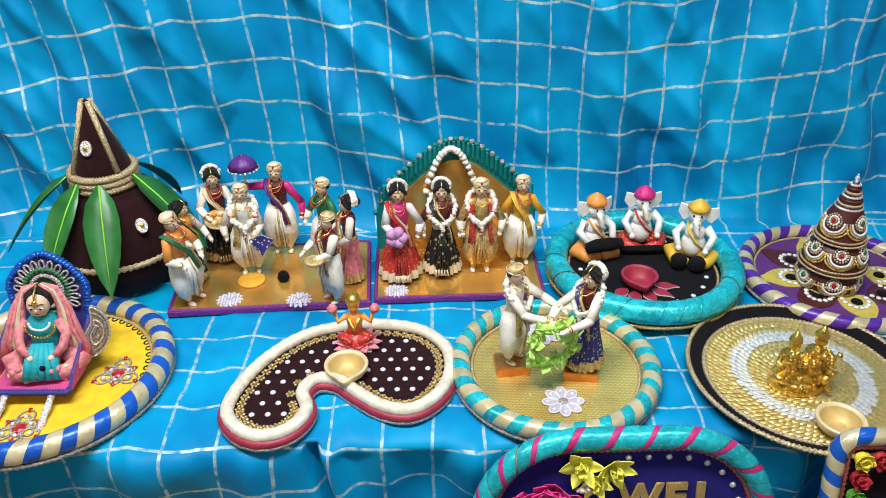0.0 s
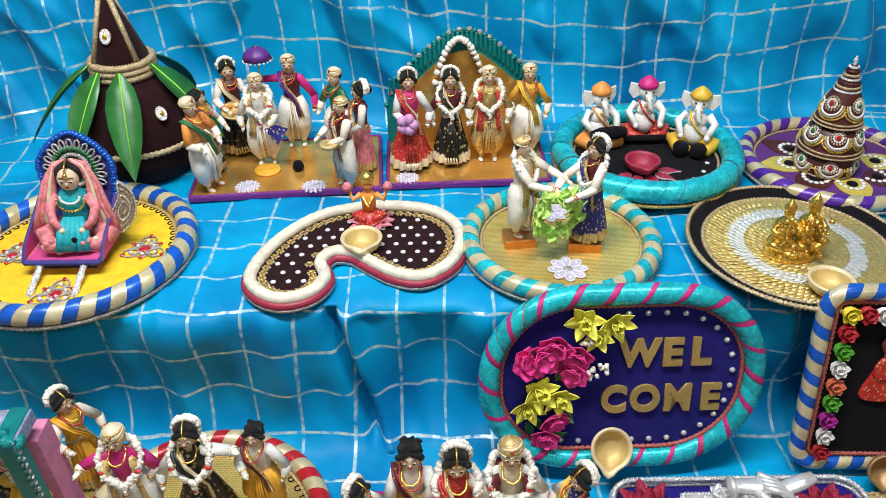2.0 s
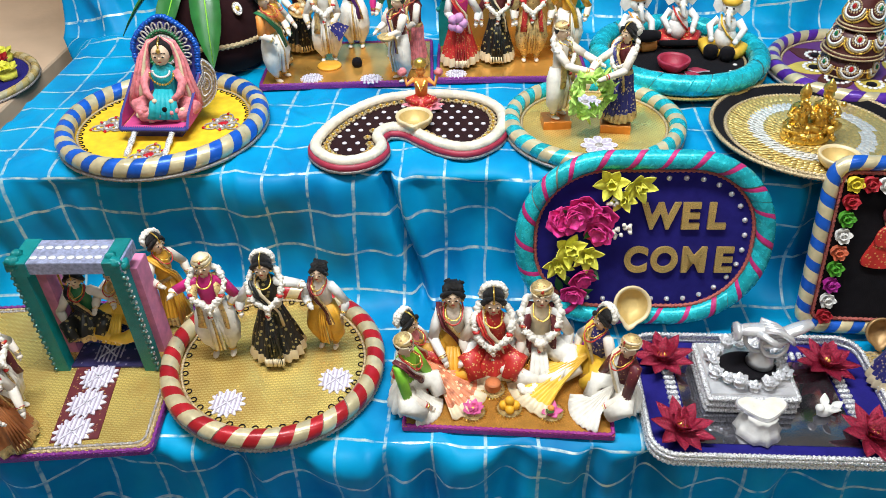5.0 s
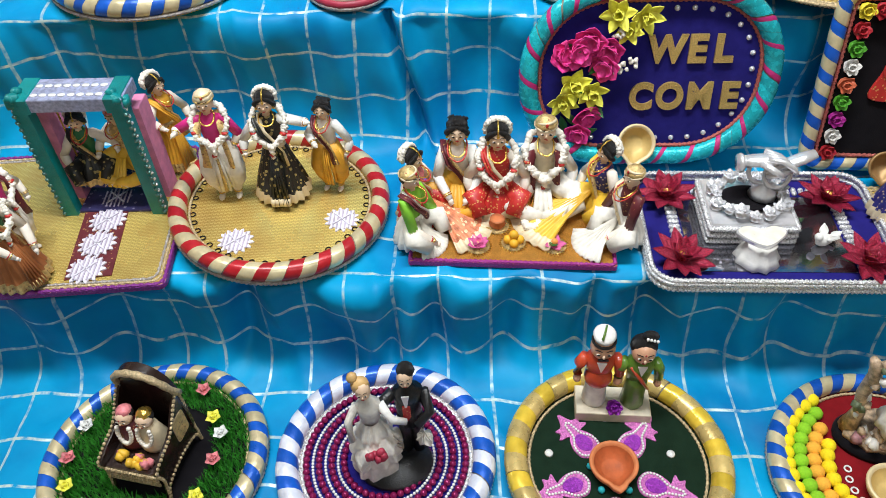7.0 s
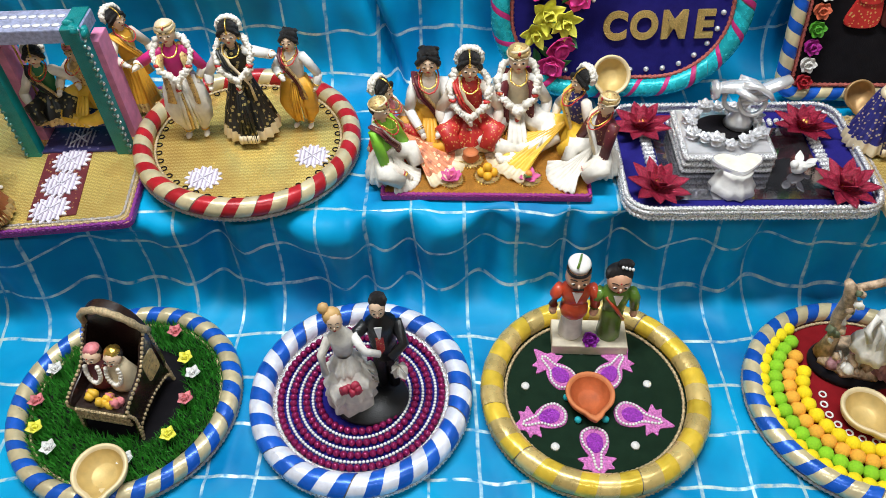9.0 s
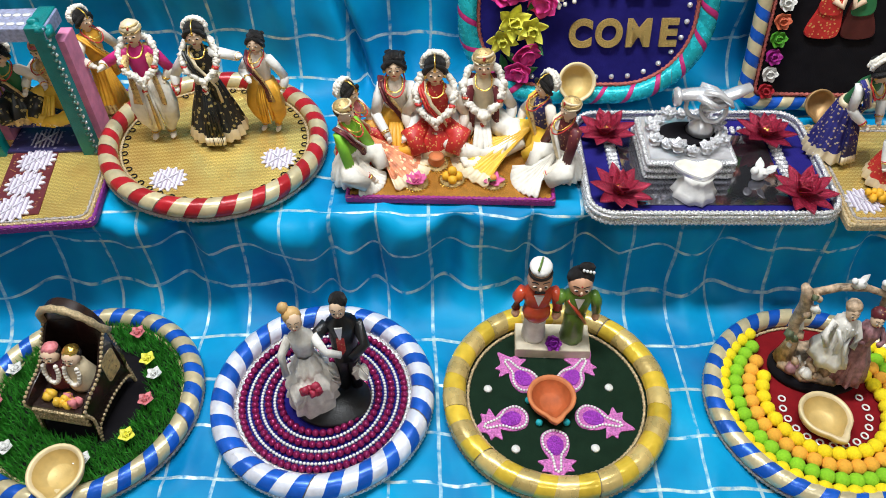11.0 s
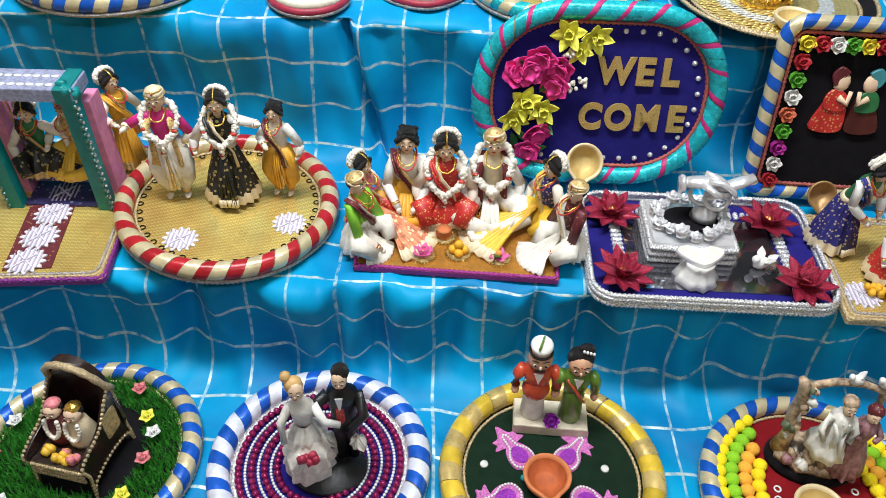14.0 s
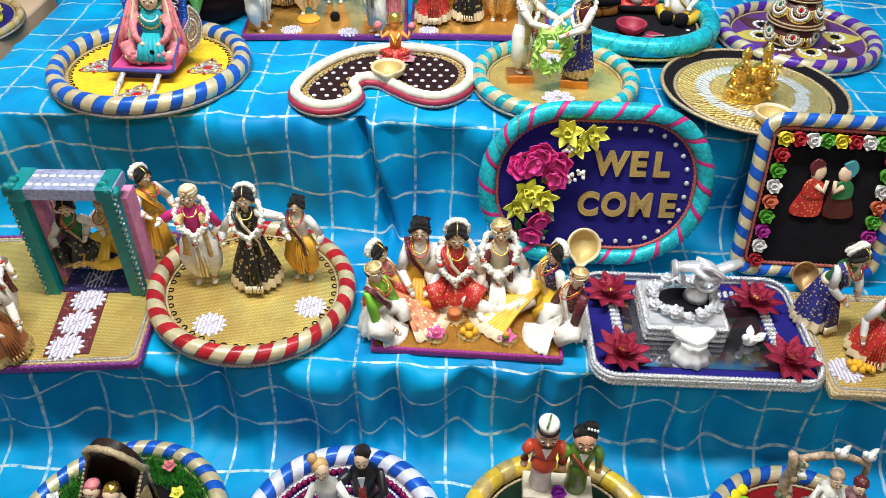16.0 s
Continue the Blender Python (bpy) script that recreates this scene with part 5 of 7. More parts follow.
coil = Shape().tube([(0.004 * math.cos(q), 0.004 * math.sin(q), 0.0) for q in np.linspace(0, 6.283, 11)[:-1]], 0.0009, VELVET_BK, 5, True).mesh("black_coil")
for i in range(56):
    a = 2 * math.pi * i / 56
    share("lace_coil", coil, p_yellow, pose(0.132 * math.cos(a), 0.132 * math.sin(a), 0.011))


def paisley():
    c = Vector((-0.125, 0.880))
    pts = [(-.093, .985), (-.135, .98), (-.184, .962), (-.226, .92), (-.255, .866), (-.266, .812), (-.245, .777), (-.214, .763), (-.181, .775), (-.164, .808), (-.174, .843),
           (-.158, .866), (-.128, .862), (-.099, .836), (-.065, .81), (-.029, .804), (.005, .832), (.022, .878), (.016, .93), (-.024, .971)]
    out = curve([(p[0] - c.x, p[1] - c.y) for p in pts], 6)
    t = thing("paisley_board", "mango-shaped maroon velvet board with cream padded rim", "board", pose(c.x, c.y, TOP))
    part("base", Shape().prism(out, 0, 0.010, VELVET_BR, LACE_G, 0.001), t)
    at, ln = along(out)
    n = 120
    for r, z, m, nm, off in ((0.0088, 0.0155, CREAM_RIM, "padded_rim", 0.0), (0.0062, 0.008, CLAY_RED, "red_cord", 0.007), (0.0035, 0.003, LACE_G, "lace_edge", 0.010)):
        loop = []
        for i in range(n):
            x, y, nx, ny = at(i / n)
            loop.append((x + nx * off, y + ny * off, z))
        part(nm, Shape().tube(loop, [r * (1.04 if i % 2 else 0.97) for i in range(n)], m, 10, True), t)
    bs = Shape().ball((0, 0, 0.003), (0.0030, 0.0030, 0.0035), GOLD, 8)
    for i in range(6):
        bs.ball((0.0046 * math.cos(i * 1.047), 0.0046 * math.sin(i * 1.047), 0.0018), 0.0023, LACE, 5)
    bead = bs.mesh("gold_bead")
    for i in range(64):
        x, y, nx, ny = at(i / 64)
        share("gold_bead", bead, t, pose(x - nx * 0.0155, y - ny * 0.0155, 0.010))
    poly = np.array(out)

    def inside(x, y, gap):
        d = np.min(np.hypot(poly[:, 0] - x, poly[:, 1] - y))
        q, odd = poly[-1], False
        for p in poly:
            if (p[1] > y) != (q[1] > y) and x < (q[0] - p[0]) * (y - p[1]) / (q[1] - p[1]) + p[0]:
                odd = not odd
            q = p
        return odd and d > gap
    ringed = Shape().lathe([(0, 0), (0.0040, 0), (0.0036, 0.0014), (0.0022, 0.0014), (0.0020, 0.0008), (0, 0.0008)], LACE_W, 10).mesh("mirror_ring")
    for j in range(12):
        for i in range(16):
            x, y = -0.15 + 0.0205 * (i + 0.5 * (j % 2)), -0.115 + 0.0205 * j
            if inside(x, y, 0.024):
                share("mirror_dot", ringed, t, pose(x, y, 0.010))


CREAM_RIM = mat("cream_satin_cord", (0.82, 0.74, 0.60), 0.45, 0.1, kind="wave", bscale=300, bump=0.14)
paisley()
ZM = TOP + 0.010
diya("gold painted clay oil lamp on paisley board", pose(-0.118, 0.878, ZM), 0.030, BRASS)
s = Shape()
bloom(s, (0, 0, 0.003), 0.036, mat("pink_petal", (0.72, 0.25, 0.30), 0.5), 12, 2, 14, None, None, 0.08, 0.5)
tagged(s.make("lotus_base", pose(-0.108, 0.942, ZM)), "pink lotus base on the maroon board", "flowers")
s = Shape()
S = Matrix.Diagonal([0.082] * 3 + [1])
s.lathe([(0.26, 0), (0.28, 0.05), (0.22, 0.14), (0.12, 0.22)], RED, 20, S, 8, 0.06)
for k in (-1, 1):
    s.tube([(k * 0.05, 0, 0.16), (k * 0.25, -0.08, 0.15), (k * 0.05, -0.22, 0.12)], [0.09, 0.08, 0.06], RED, 8, at=S)
    s.tube([(k * 0.13, 0, 0.56), (k * 0.28, -0.05, 0.46), (k * 0.32, -0.02, 0.62)], [0.055, 0.045, 0.035], ORANGE, 8, at=S)
    s.ball((k * 0.36, -0.03, 0.72), 0.09, ROSE, 8, S, 0.15)
s.lathe([(0.12, 0.2), (0.13, 0.4), (0.16, 0.55), (0.06, 0.62), (0.05, 0.66)], ORANGE, 12, S, squash=0.75)
s.ball((0, -0.01, 0.75), (0.10, 0.10, 0.115), ORANGE, 10, S)
s.lathe([(0.11, 0.80), (0.13, 0.86), (0.11, 0.95), (0.05, 0.99), (0, 1.0)], GOLD, 14, S)
s.tube([(-0.1, -0.1, 0.58), (0, -0.16, 0.36), (0.1, -0.1, 0.58)], 0.03, GOLD, 6, at=S)
tagged(s.make("clay_figurine", pose(-0.110, 0.945, ZM + 0.006)), "small orange and red seated clay figurine", "figurine")

for x, y, w, a in ((0.106, 0.885, 0.044, 4), (0.198, 0.872, 0.046, -8)):
    tagged(Shape().box((0, 0, 0.007), (w, w * 0.8, 0.014), mat("copper_foil", (0.70, 0.26, 0.06), 0.3, 0.8)).make("doll_stand", pose(x, y, ZM, 0, 0, a)), "small orange foil block under a doll", "stand", "foil blocks")
doll("cloth doll groom in white dhoti reaching out with garland", 0.106, 0.888, ZM + 0.014, 0.158, WHITE, SKIN, turn=55, neck=True, left=(-0.06, -0.36, 0.58), right=(0.10, -0.36, 0.60), hatmat=BROCADE)
doll("cloth doll bride in dark blue sari holding out a garland", 0.202, 0.876, ZM + 0.014, 0.158, NAVY, MAROON, "woman", -50, hat="hair", neck=True, left=(-0.10, -0.36, 0.55), right=(0.06, -0.36, 0.56), flare=0.15)
s = Shape()
LEAFY = mat("lime_tissue", (0.50, 0.78, 0.16), 0.6, var=0.3, scale=200)
for i in range(60):
    a = 2 * math.pi * i / 60
    petal(s, pose(0.027 * math.cos(a) - 0.004, random.uniform(-.008, .004), 0.034 * math.sin(a) * (0.75 if a < math.pi else 1.2), random.uniform(0, 360), random.uniform(-80, 80), random.uniform(0, 360)), 0.017, 0.013, LEAFY, 0.3)
    s.ball((0.027 * math.cos(a) - 0.004, 0, 0.034 * math.sin(a) * (0.75 if a < math.pi else 1.2)), 0.006, LEAFY, 6, None, 0.25)
tagged(s.make("green_garland", pose(0.156, 0.845, ZM + 0.078, 8, 0, 4)), "lime green garland held between two dolls", "garland")
s = Shape()
for i in range(8):
    a = 45 * i
    s.prism([(0.011 * math.cos(q) * 0.9 + 0.017, 0.0065 * math.sin(q)) for q in np.linspace(0, 6.283, 13)[:-1]], 0, 0.002, LACE_D, LACE_W, 0.0006, pose(0, 0, 0, 0, 0, a))
    s.ball((0.020, 0, 0.002), 0.0026, PEARL, 6, pose(0, 0, 0, 0, 0, a))
    s.tube([(0.017 + 0.0105 * math.cos(q), 0.0068 * math.sin(q), 0.002) for q in np.linspace(0, 6.283, 11)[:-1]], 0.0011, LACE_W, 5, True, pose(0, 0, 0, 0, 0, a))
s.ball((0, 0, 0.002), (0.007, 0.007, 0.003), LACE_G, 8)
flower_mesh = s.mesh("flower_ornament")
share("flower_ornament", flower_mesh, p_couple, pose(0.0, -0.070, 0.010))
share("flower_ornament", flower_mesh, p_couple, pose(-0.005, 0.075, 0.010))


def spiral_plate():
    t = thing("sequin_plate", "round black plate covered with gold and white sequin rings", "plate", pose(0.497, 0.855, TOP), "decorated plates")
    part("dish", Shape().lathe([(0, 0), (0.10, 0.0), (0.135, 0.006), (0.150, 0.016), (0.152, 0.018), (0.149, 0.019), (0.132, 0.010), (0.10, 0.008), (0, 0.008)], VELVET_BK, 64), t)
    trim(t, circle(0.151), 0.0032, 0.018, LACE, 160, "rim_braid")
    trim(t, circle(0.128), 0.0030, 0.010, LACE, 140, "inner_braid")
    one = Shape().lathe([(0.0092, 0), (0.0090, 0.0006), (0.0, 0.0014)], SEQ, 10).mesh("sequin")
    for j in range(12):
        s = Shape()
        r0 = 0.122 - 0.0078 * j
        white = j in (4, 5, 6)
        n = int(2 * math.pi * r0 / 0.0085)
        for i in range(n):
            a = 2 * math.pi * i / n
            r = r0 - 0.0078 * a / (2 * math.pi)
            m = pose(r * math.cos(a), r * math.sin(a), 0.0092 + 0.0004 * (j % 2), 0, 0, math.degrees(a)) @ pose(0, 0, 0, random.uniform(8, 16), random.uniform(-14, -6), 0)
            if j <= 2:
                share("sequin", one, t, m)
            else:
                s.lathe([(0.0092, 0), (0.0090, 0.0006), (0.0, 0.0014)], SEQ_W if white else SEQ, 8, m)
        if j > 2:
            tagged(part("sequin_ring", s, t, "white sequins" if white else ""), kind="stuff")
    part("centre_disc", Shape().lathe([(0.032, 0.009), (0.032, 0.0115), (0, 0.0118)], VELVET_BK, 24), t)
    for i in range(16):
        a = 2 * math.pi * i / 16
        share("pearl", dot, t, pose(0.028 * math.cos(a), 0.028 * math.sin(a), 0.0116))


SEQ = mat("gold_sequin", (0.74, 0.56, 0.20), 0.32, 0.6, var=0.2, scale=200)
SEQ_W = mat("pearl_sequin", (0.74, 0.73, 0.68), 0.25, 0.35, var=0.1, scale=200)
spiral_plate()


def gold_idol():
    s = Shape()
    s.lathe([(0.040, 0), (0.042, 0.006), (0.036, 0.012), (0.034, 0.018), (0, 0.018)], GOLD, 20, Matrix.Diagonal((1, 0.75, 1, 1)))
    for k, h in ((-1, 0.097), (1, 0.104)):
        S = pose(k * 0.019, 0, 0.016) @ Matrix.Diagonal([h - 0.016] * 3 + [1])
        s.lathe([(0.24, 0), (0.26, 0.1), (0.17, 0.28), (0.16, 0.4), (0.19, 0.52), (0.07, 0.6), (0.06, 0.64)], GOLD, 16, S, 7, 0.08)
        s.ball((0, -0.01, 0.72), (0.10, 0.10, 0.12), GOLD, 10, S)
        s.lathe([(0.11, 0.78), (0.12, 0.84), (0.07, 0.92), (0.02, 1.0), (0, 1.01)], GOLD, 10, S)
        for w in (-1, 1):
            s.tube([(w * 0.17, 0, 0.50), (w * 0.27, -0.08, 0.38), (w * 0.16, -0.22, 0.36)], [0.06, 0.05, 0.04], GOLD, 8, at=S)
            s.tube([(w * 0.10, 0, 0.12), (w * 0.28, -0.14, 0.12), (w * 0.05, -0.27, 0.08)], [0.11, 0.10, 0.07], GOLD, 8, at=S)
    for i in range(120):
        s.ball((random.uniform(-.036, .036), -0.016 + random.uniform(-.014, .010), random.uniform(.010, .078)), random.uniform(.002, .005), GOLD, 6, None, 0.35)
    for i in range(16):
        petal(s, pose(0.036 * math.cos(i * 0.393), 0.027 * math.sin(i * 0.393), 0.004, 0, -60, i * 22.5), 0.014, 0.012, GOLD, 0.2)
    s.v = [tuple(Vector(q) + noise.noise_vector(Vector(q) * 260) * 0.0016) for q in s.v]
    return tagged(s.make("gold_idol", pose(0.478, 0.836, TOP + 0.0118, 0, 0, 2) @ Matrix.Diagonal((0.88, 0.88, 0.92, 1))), "glossy gold painted figurine of two seated figures", "figurine")


gold_idol()
diya("gold painted clay oil lamp on sequin plate", pose(0.495, 0.752, TOP + 0.0105), 0.030, BRASS)

# ---- middle step ----
ZB = MID + 0.008
m3 = board("gold embossed board with purple braided edge under a swing", pose(-0.632, 0.558, MID, 0, 0, 5.0), 0.345, 0.310, GOLD_FOIL, PURPLE_EDGE, r=0.012)
part("runner", Shape().box((0.056, -0.040, 0.0088), (0.064, 0.190, 0.0016), MAROON, pose(0, 0, 0, 0, 0, 3), 0.0004), m3, "maroon runner strip")
for i in range(4):
    snow_ornament(m3, 0.058 + 0.0025 * i, -0.118 + 0.050 * i, 0.0098, 0.028)


SEQ_T = mat("dark_teal_sequin", (0.10, 0.22, 0.20), 0.3, 0.6, var=0.4, scale=300)


def swing():
    t = thing("toy_swing", "teal ribbon swing frame with pink inner posts", "swing", pose(-0.562, 0.575, ZB, 0, 0, 1) @ Matrix.Diagonal((1, 1, 0.93, 1)))
    PINKP = mat("pink_foam", (0.66, 0.22, 0.38), 0.7)
    for k in (-1, 1):
        post = part("front_post", Shape().box((k * 0.066, -0.006, 0.100), (0.020, 0.018, 0.200), TEAL_D), t)
        s = Shape()
        for i in range(34):
            s.ball((k * 0.066 + k * 0.009, -0.015 + 0.004 * (i % 2), 0.006 + 0.0058 * i), (0.0036, 0.0036, 0.0030), (SEQ_T, SILVER_BEAD)[i % 2], 6, None, 0.2)
        part("sequin_strip", s, post)
        part("rear_post", Shape().box((k * 0.066, 0.042, 0.087), (0.016, 0.036, 0.174), PINKP), t)
        rose_s = Shape()
        for i in range(9):
            rose_s.ball((k * 0.066 + random.uniform(-.010, .010), -0.004 + random.uniform(-.010, .010), 0.213 + random.uniform(-.008, .008)), 0.0085, TEAL_D, 6, None, 0.25)
        part("corner_knot", rose_s, t)
    beam = part("top_beam", Shape().box((0, 0.012, 0.207), (0.150, 0.052, 0.020), mat("lilac_foil", (0.34, 0.36, 0.52), 0.4, 0.3, var=0.3, scale=200)), t, "lilac foil top beam")
    for j in range(2):
        for i in range(8):
            s = Shape()
            s.lathe([(0.006, 0), (0.005, 0.0015), (0, 0.002)], PEARL, 8, pose(-0.045 + 0.0125 * i, -0.002 + 0.022 * j, 0.217) @ Matrix.Diagonal((1, 0.7, 1, 1)))
            part("spangle", s, beam)
    for k in (-1, 1):
        part("beam_wrap", Shape().box((k * 0.062, 0.012, 0.207), (0.022, 0.056, 0.024), TEAL_D), beam)
    part("swing_seat", Shape().box((0, 0.040, 0.035), (0.104, 0.050, 0.008), NAVY), t)
    part("base_cloth", Shape().box((0, 0.022, 0.0025), (0.112, 0.062, 0.004), mat("dark_indigo_print", (0.025, 0.02, 0.09), 0.5, var=0.4, motif=((0.22, 0.20, 0.30), 90, 0.22))), t)
    for k in (-1, 1):
        part("rope", Shape().tube([(k * 0.048, 0.034, 0.037), (k * 0.047, 0.034, 0.205)], 0.0014, GOLD, 6), t)


swing()
doll("cloth doll in dark green sari seated on the swing", -0.592, 0.612, ZB + 0.039, 0.115, BLACK, GREEN, "woman", 15, hat="hair", seated=True, right=(0.25, -0.1, 0.60))
doll("cloth doll in pink and gold seated on the swing", -0.540, 0.622, ZB + 0.039, 0.118, YELLOW, BROCADE, "man", -12, seated=True, hatmat=ROSE, left=(-0.15, -0.15, 0.55))
doll("cloth doll in amber sari with white hair flowers", -0.490, 0.672, ZB, 0.172, AMBER, AMBER, "woman", 60, hat="hair", flare=0.12, left=(-0.16, -0.16, 0.6))
doll("cloth doll in pink and grey with white garlands", -0.662, 0.482, ZB, 0.180, WHITE, PINK, "man", 80, neck=True, left=(-0.1, -0.16, 0.5), sash=MAROON)
doll("cloth doll in green blouse and copper sari with garlands", -0.645, 0.432, ZB, 0.165, mat("copper_silk", (0.42, 0.15, 0.05), 0.4, 0.3), GREEN, "woman", 60, hat="hair", neck=True, flare=0.20, left=(-0.05, -0.2, 0.40), right=(0.1, -0.2, 0.36))

for x, y in ((-0.048, -0.086), (0.094, -0.034)):
    snow_ornament(p_red, x, y, 0.010, 0.026)
for i in range(44):
    a = 2 * math.pi * i / 44
    share("lace_coil", coil, p_red, pose(0.126 * math.cos(a), 0.126 * math.sin(a), 0.0112))
ZR = MID + 0.020
doll("cloth doll groom in pink coat and white dhoti with garland", -0.388, 0.584, ZR + 0.006, 0.186, WHITE, PINK, "man", 8, sleeve=PINK, neck=True, left=(-0.24, -0.05, 0.66), right=(0.12, -0.02, 0.50), sash=None)
doll("cloth doll bride in black and gold sari with garland", -0.310, 0.592, ZR + 0.001, 0.182, BLACK, BLACK, "woman", 5, sleeve=SKIN_W, hat="hair", neck=True, flare=0.19, border=CREAM_C, left=(-0.20, -0.05, 0.48), right=(0.26, -0.02, 0.70))
doll("cloth doll in amber dhoti with black hair", -0.238, 0.610, ZR - 0.003, 0.160, AMBER, SKIN, "man", -8, sleeve=SKIN_W, hat="hair", flower=False, sash=MAROON, left=(-0.05, -0.16, 0.62), right=(0.17, -0.04, 0.46))

board("orange gold board with purple edge holding a wedding ritual", pose(0.026, 0.544, MID, 0, 0, -2.5), 0.285, 0.175, mat("orange_gold_card", (0.84, 0.40, 0.08), 0.35, 0.5, var=0.25, scale=60, bump=0.3, bscale=240, kind="weave"), mat("magenta_edge", (0.32, 0.02, 0.22), 0.5, var=0.3, scale=400, bump=0.5, kind="cells"))
doll("seated cloth doll in amber dhoti with brown sash", -0.052, 0.598, ZB, 0.143, AMBER, SKIN, "man", 0, sleeve=SKIN_W, hat="hair", flower=False, seated=True, sash=MAROON, left=(-0.05, -0.2, 0.45), right=(0.06, -0.2, 0.45))
doll("seated cloth doll bride in red sari with white garland", 0.004, 0.582, ZB, 0.146, RED, RED, "woman", 0, hat="hair", seated=True, neck=True, border=CREAM_C)
doll("seated cloth doll groom in white dhoti with white garland", 0.070, 0.594, ZB, 0.150, WHITE, CREAM_C, "man", 0, sleeve=SKIN_W, seated=True, neck=True, hatmat=BROCADE, sash=MAROON, border=WHITE)
doll("seated cloth doll with lime green coat and white dhoti", -0.114, 0.510, ZB, 0.130, WHITE, LIME, "woman", 60, sleeve=LIME, seated=True, hatmat=BROCADE, border=WHITE, flare=0.12, sash=MAROON, left=(-0.02, -0.20, 0.36), right=(0.10, -0.16, 0.34), trail=(-40, 0.040, 70, WHITE))
doll("seated cloth doll in peach and red sari", -0.112, 0.558, ZB, 0.124, RED, ROSE, "woman", 60, hat="hair", seated=True, flare=0.13, trail=(-24, 0.098, 62, mat("peach_brocade", (0.70, 0.22, 0.10), 0.45, var=0.5, scale=90, motif=((0.74, 0.58, 0.34), 120, 0.32)), CREAM_C), border=CREAM_C)
doll("seated cloth doll in yellow silk sari with hair flowers", 0.152, 0.566, ZB, 0.126, YELLOW, NAVY, "woman", -60, hat="hair", seated=True, flare=0.12, sash=YELLOW, trail=(196, 0.112, 66, YELLOW, CREAM_C), border=BROCADE)
doll("seated cloth doll in maroon coat and cream dhoti", 0.180, 0.512, ZB, 0.128, WHITE, MAROON, "woman", -60, sleeve=MAROON, seated=True, hatmat=BROCADE, sash=CREAM_C, border=WHITE, flare=0.12, left=(-0.10, -0.16, 0.34), right=(0.02, -0.20, 0.36), trail=(206, 0.062, 60, WHITE))
# offerings on that board
fringe = Shape()
for i in range(26):
    a = 2 * math.pi * i / 26
    fringe.tube([(0.013 * math.cos(a), 0.013 * math.sin(a), 0.002), (0.020 * math.cos(a + 0.1), 0.020 * math.sin(a + 0.1), 0.001)], 0.0009, GOLD, 4)


def offering(label, x, y, build, cat):
    s = Shape()
    s.lathe([(0, 0), (0.015, 0), (0.017, 0.0025), (0, 0.002)], BROCADE, 20)
    s.add(fringe.v, fringe.f, GOLD)
    build(s)
    tagged(s.make("offering_plate", pose(x, y, ZB)), label, cat, "offerings")


MAG_FL2 = mat("pink_cloth_petal", (0.72, 0.14, 0.36), 0.6, var=0.2)
offering("gold fringed plate with a pink flower", -0.024, 0.490, lambda s: bloom(s, (0, 0, 0.002), 0.017, MAG_FL2, 9, 2, 40, None, YEL_FL, 0.3), "plate")
AMBER2 = mat("orange_sweet", (0.80, 0.42, 0.02), 0.6)
offering("gold fringed plate with five orange sweets", 0.026, 0.496, lambda s: [s.ball((0.008 * math.cos(i * 1.57), 0.008 * math.sin(i * 1.57), 0.008), 0.0068, AMBER2, 10) for i in range(4)] + [s.ball((0, 0, 0.017), 0.0068, AMBER2, 10)], "plate")
offering("gold fringed plate with betel and a pink petal", 0.082, 0.490, lambda s: [bloom(s, (0, 0, 0.002), 0.017, MAG_FL2, 5, 1, 20), petal(s, pose(0, 0, 0.006, 0, -20, 250), 0.017, 0.012, LEAF, 0.2), s.ball((0, 0, 0.009), 0.005, ORANGE, 8)], "plate")
offering("gold fringed plate with white jasmine ring", 0.053, 0.532, lambda s: [s.ball((0.010 * math.cos(i * 0.45), 0.010 * math.sin(i * 0.45), 0.006), 0.0062, GARL, 6, None, 0.2) for i in range(14)], "plate")
offering("gold fringed plate with a brown clay pot", 0.004, 0.530, lambda s: s.lathe([(0, 0.001), (0.008, 0.002), (0.012, 0.008), (0.009, 0.014), (0.011, 0.016), (0, 0.012)], CLAY, 14), "plate")
fire = Shape()
for i in range(60):
    a = random.uniform(0, 6.28)
    fire.tube([(0.004 * math.cos(a), 0.004 * math.sin(a), 0), (0.018 * math.cos(a) * random.random(), 0.018 * math.sin(a) * random.random(), random.uniform(0.012, 0.030))], [0.0014, 0.0004], GOLD if i % 3 else ORANGE, 4)
tagged(fire.make("tinsel_fire", pose(0.046, 0.556, ZB)), "gold tinsel ritual fire on board", "ornament")


def leaning_board(name, label, x, y, lean, turn, cat):
    t = thing(name, label, cat, pose(x, y, MID + 0.001, 0, 0, turn))
    return t, pose(0, 0, 0, 90 - lean, 0, 0)


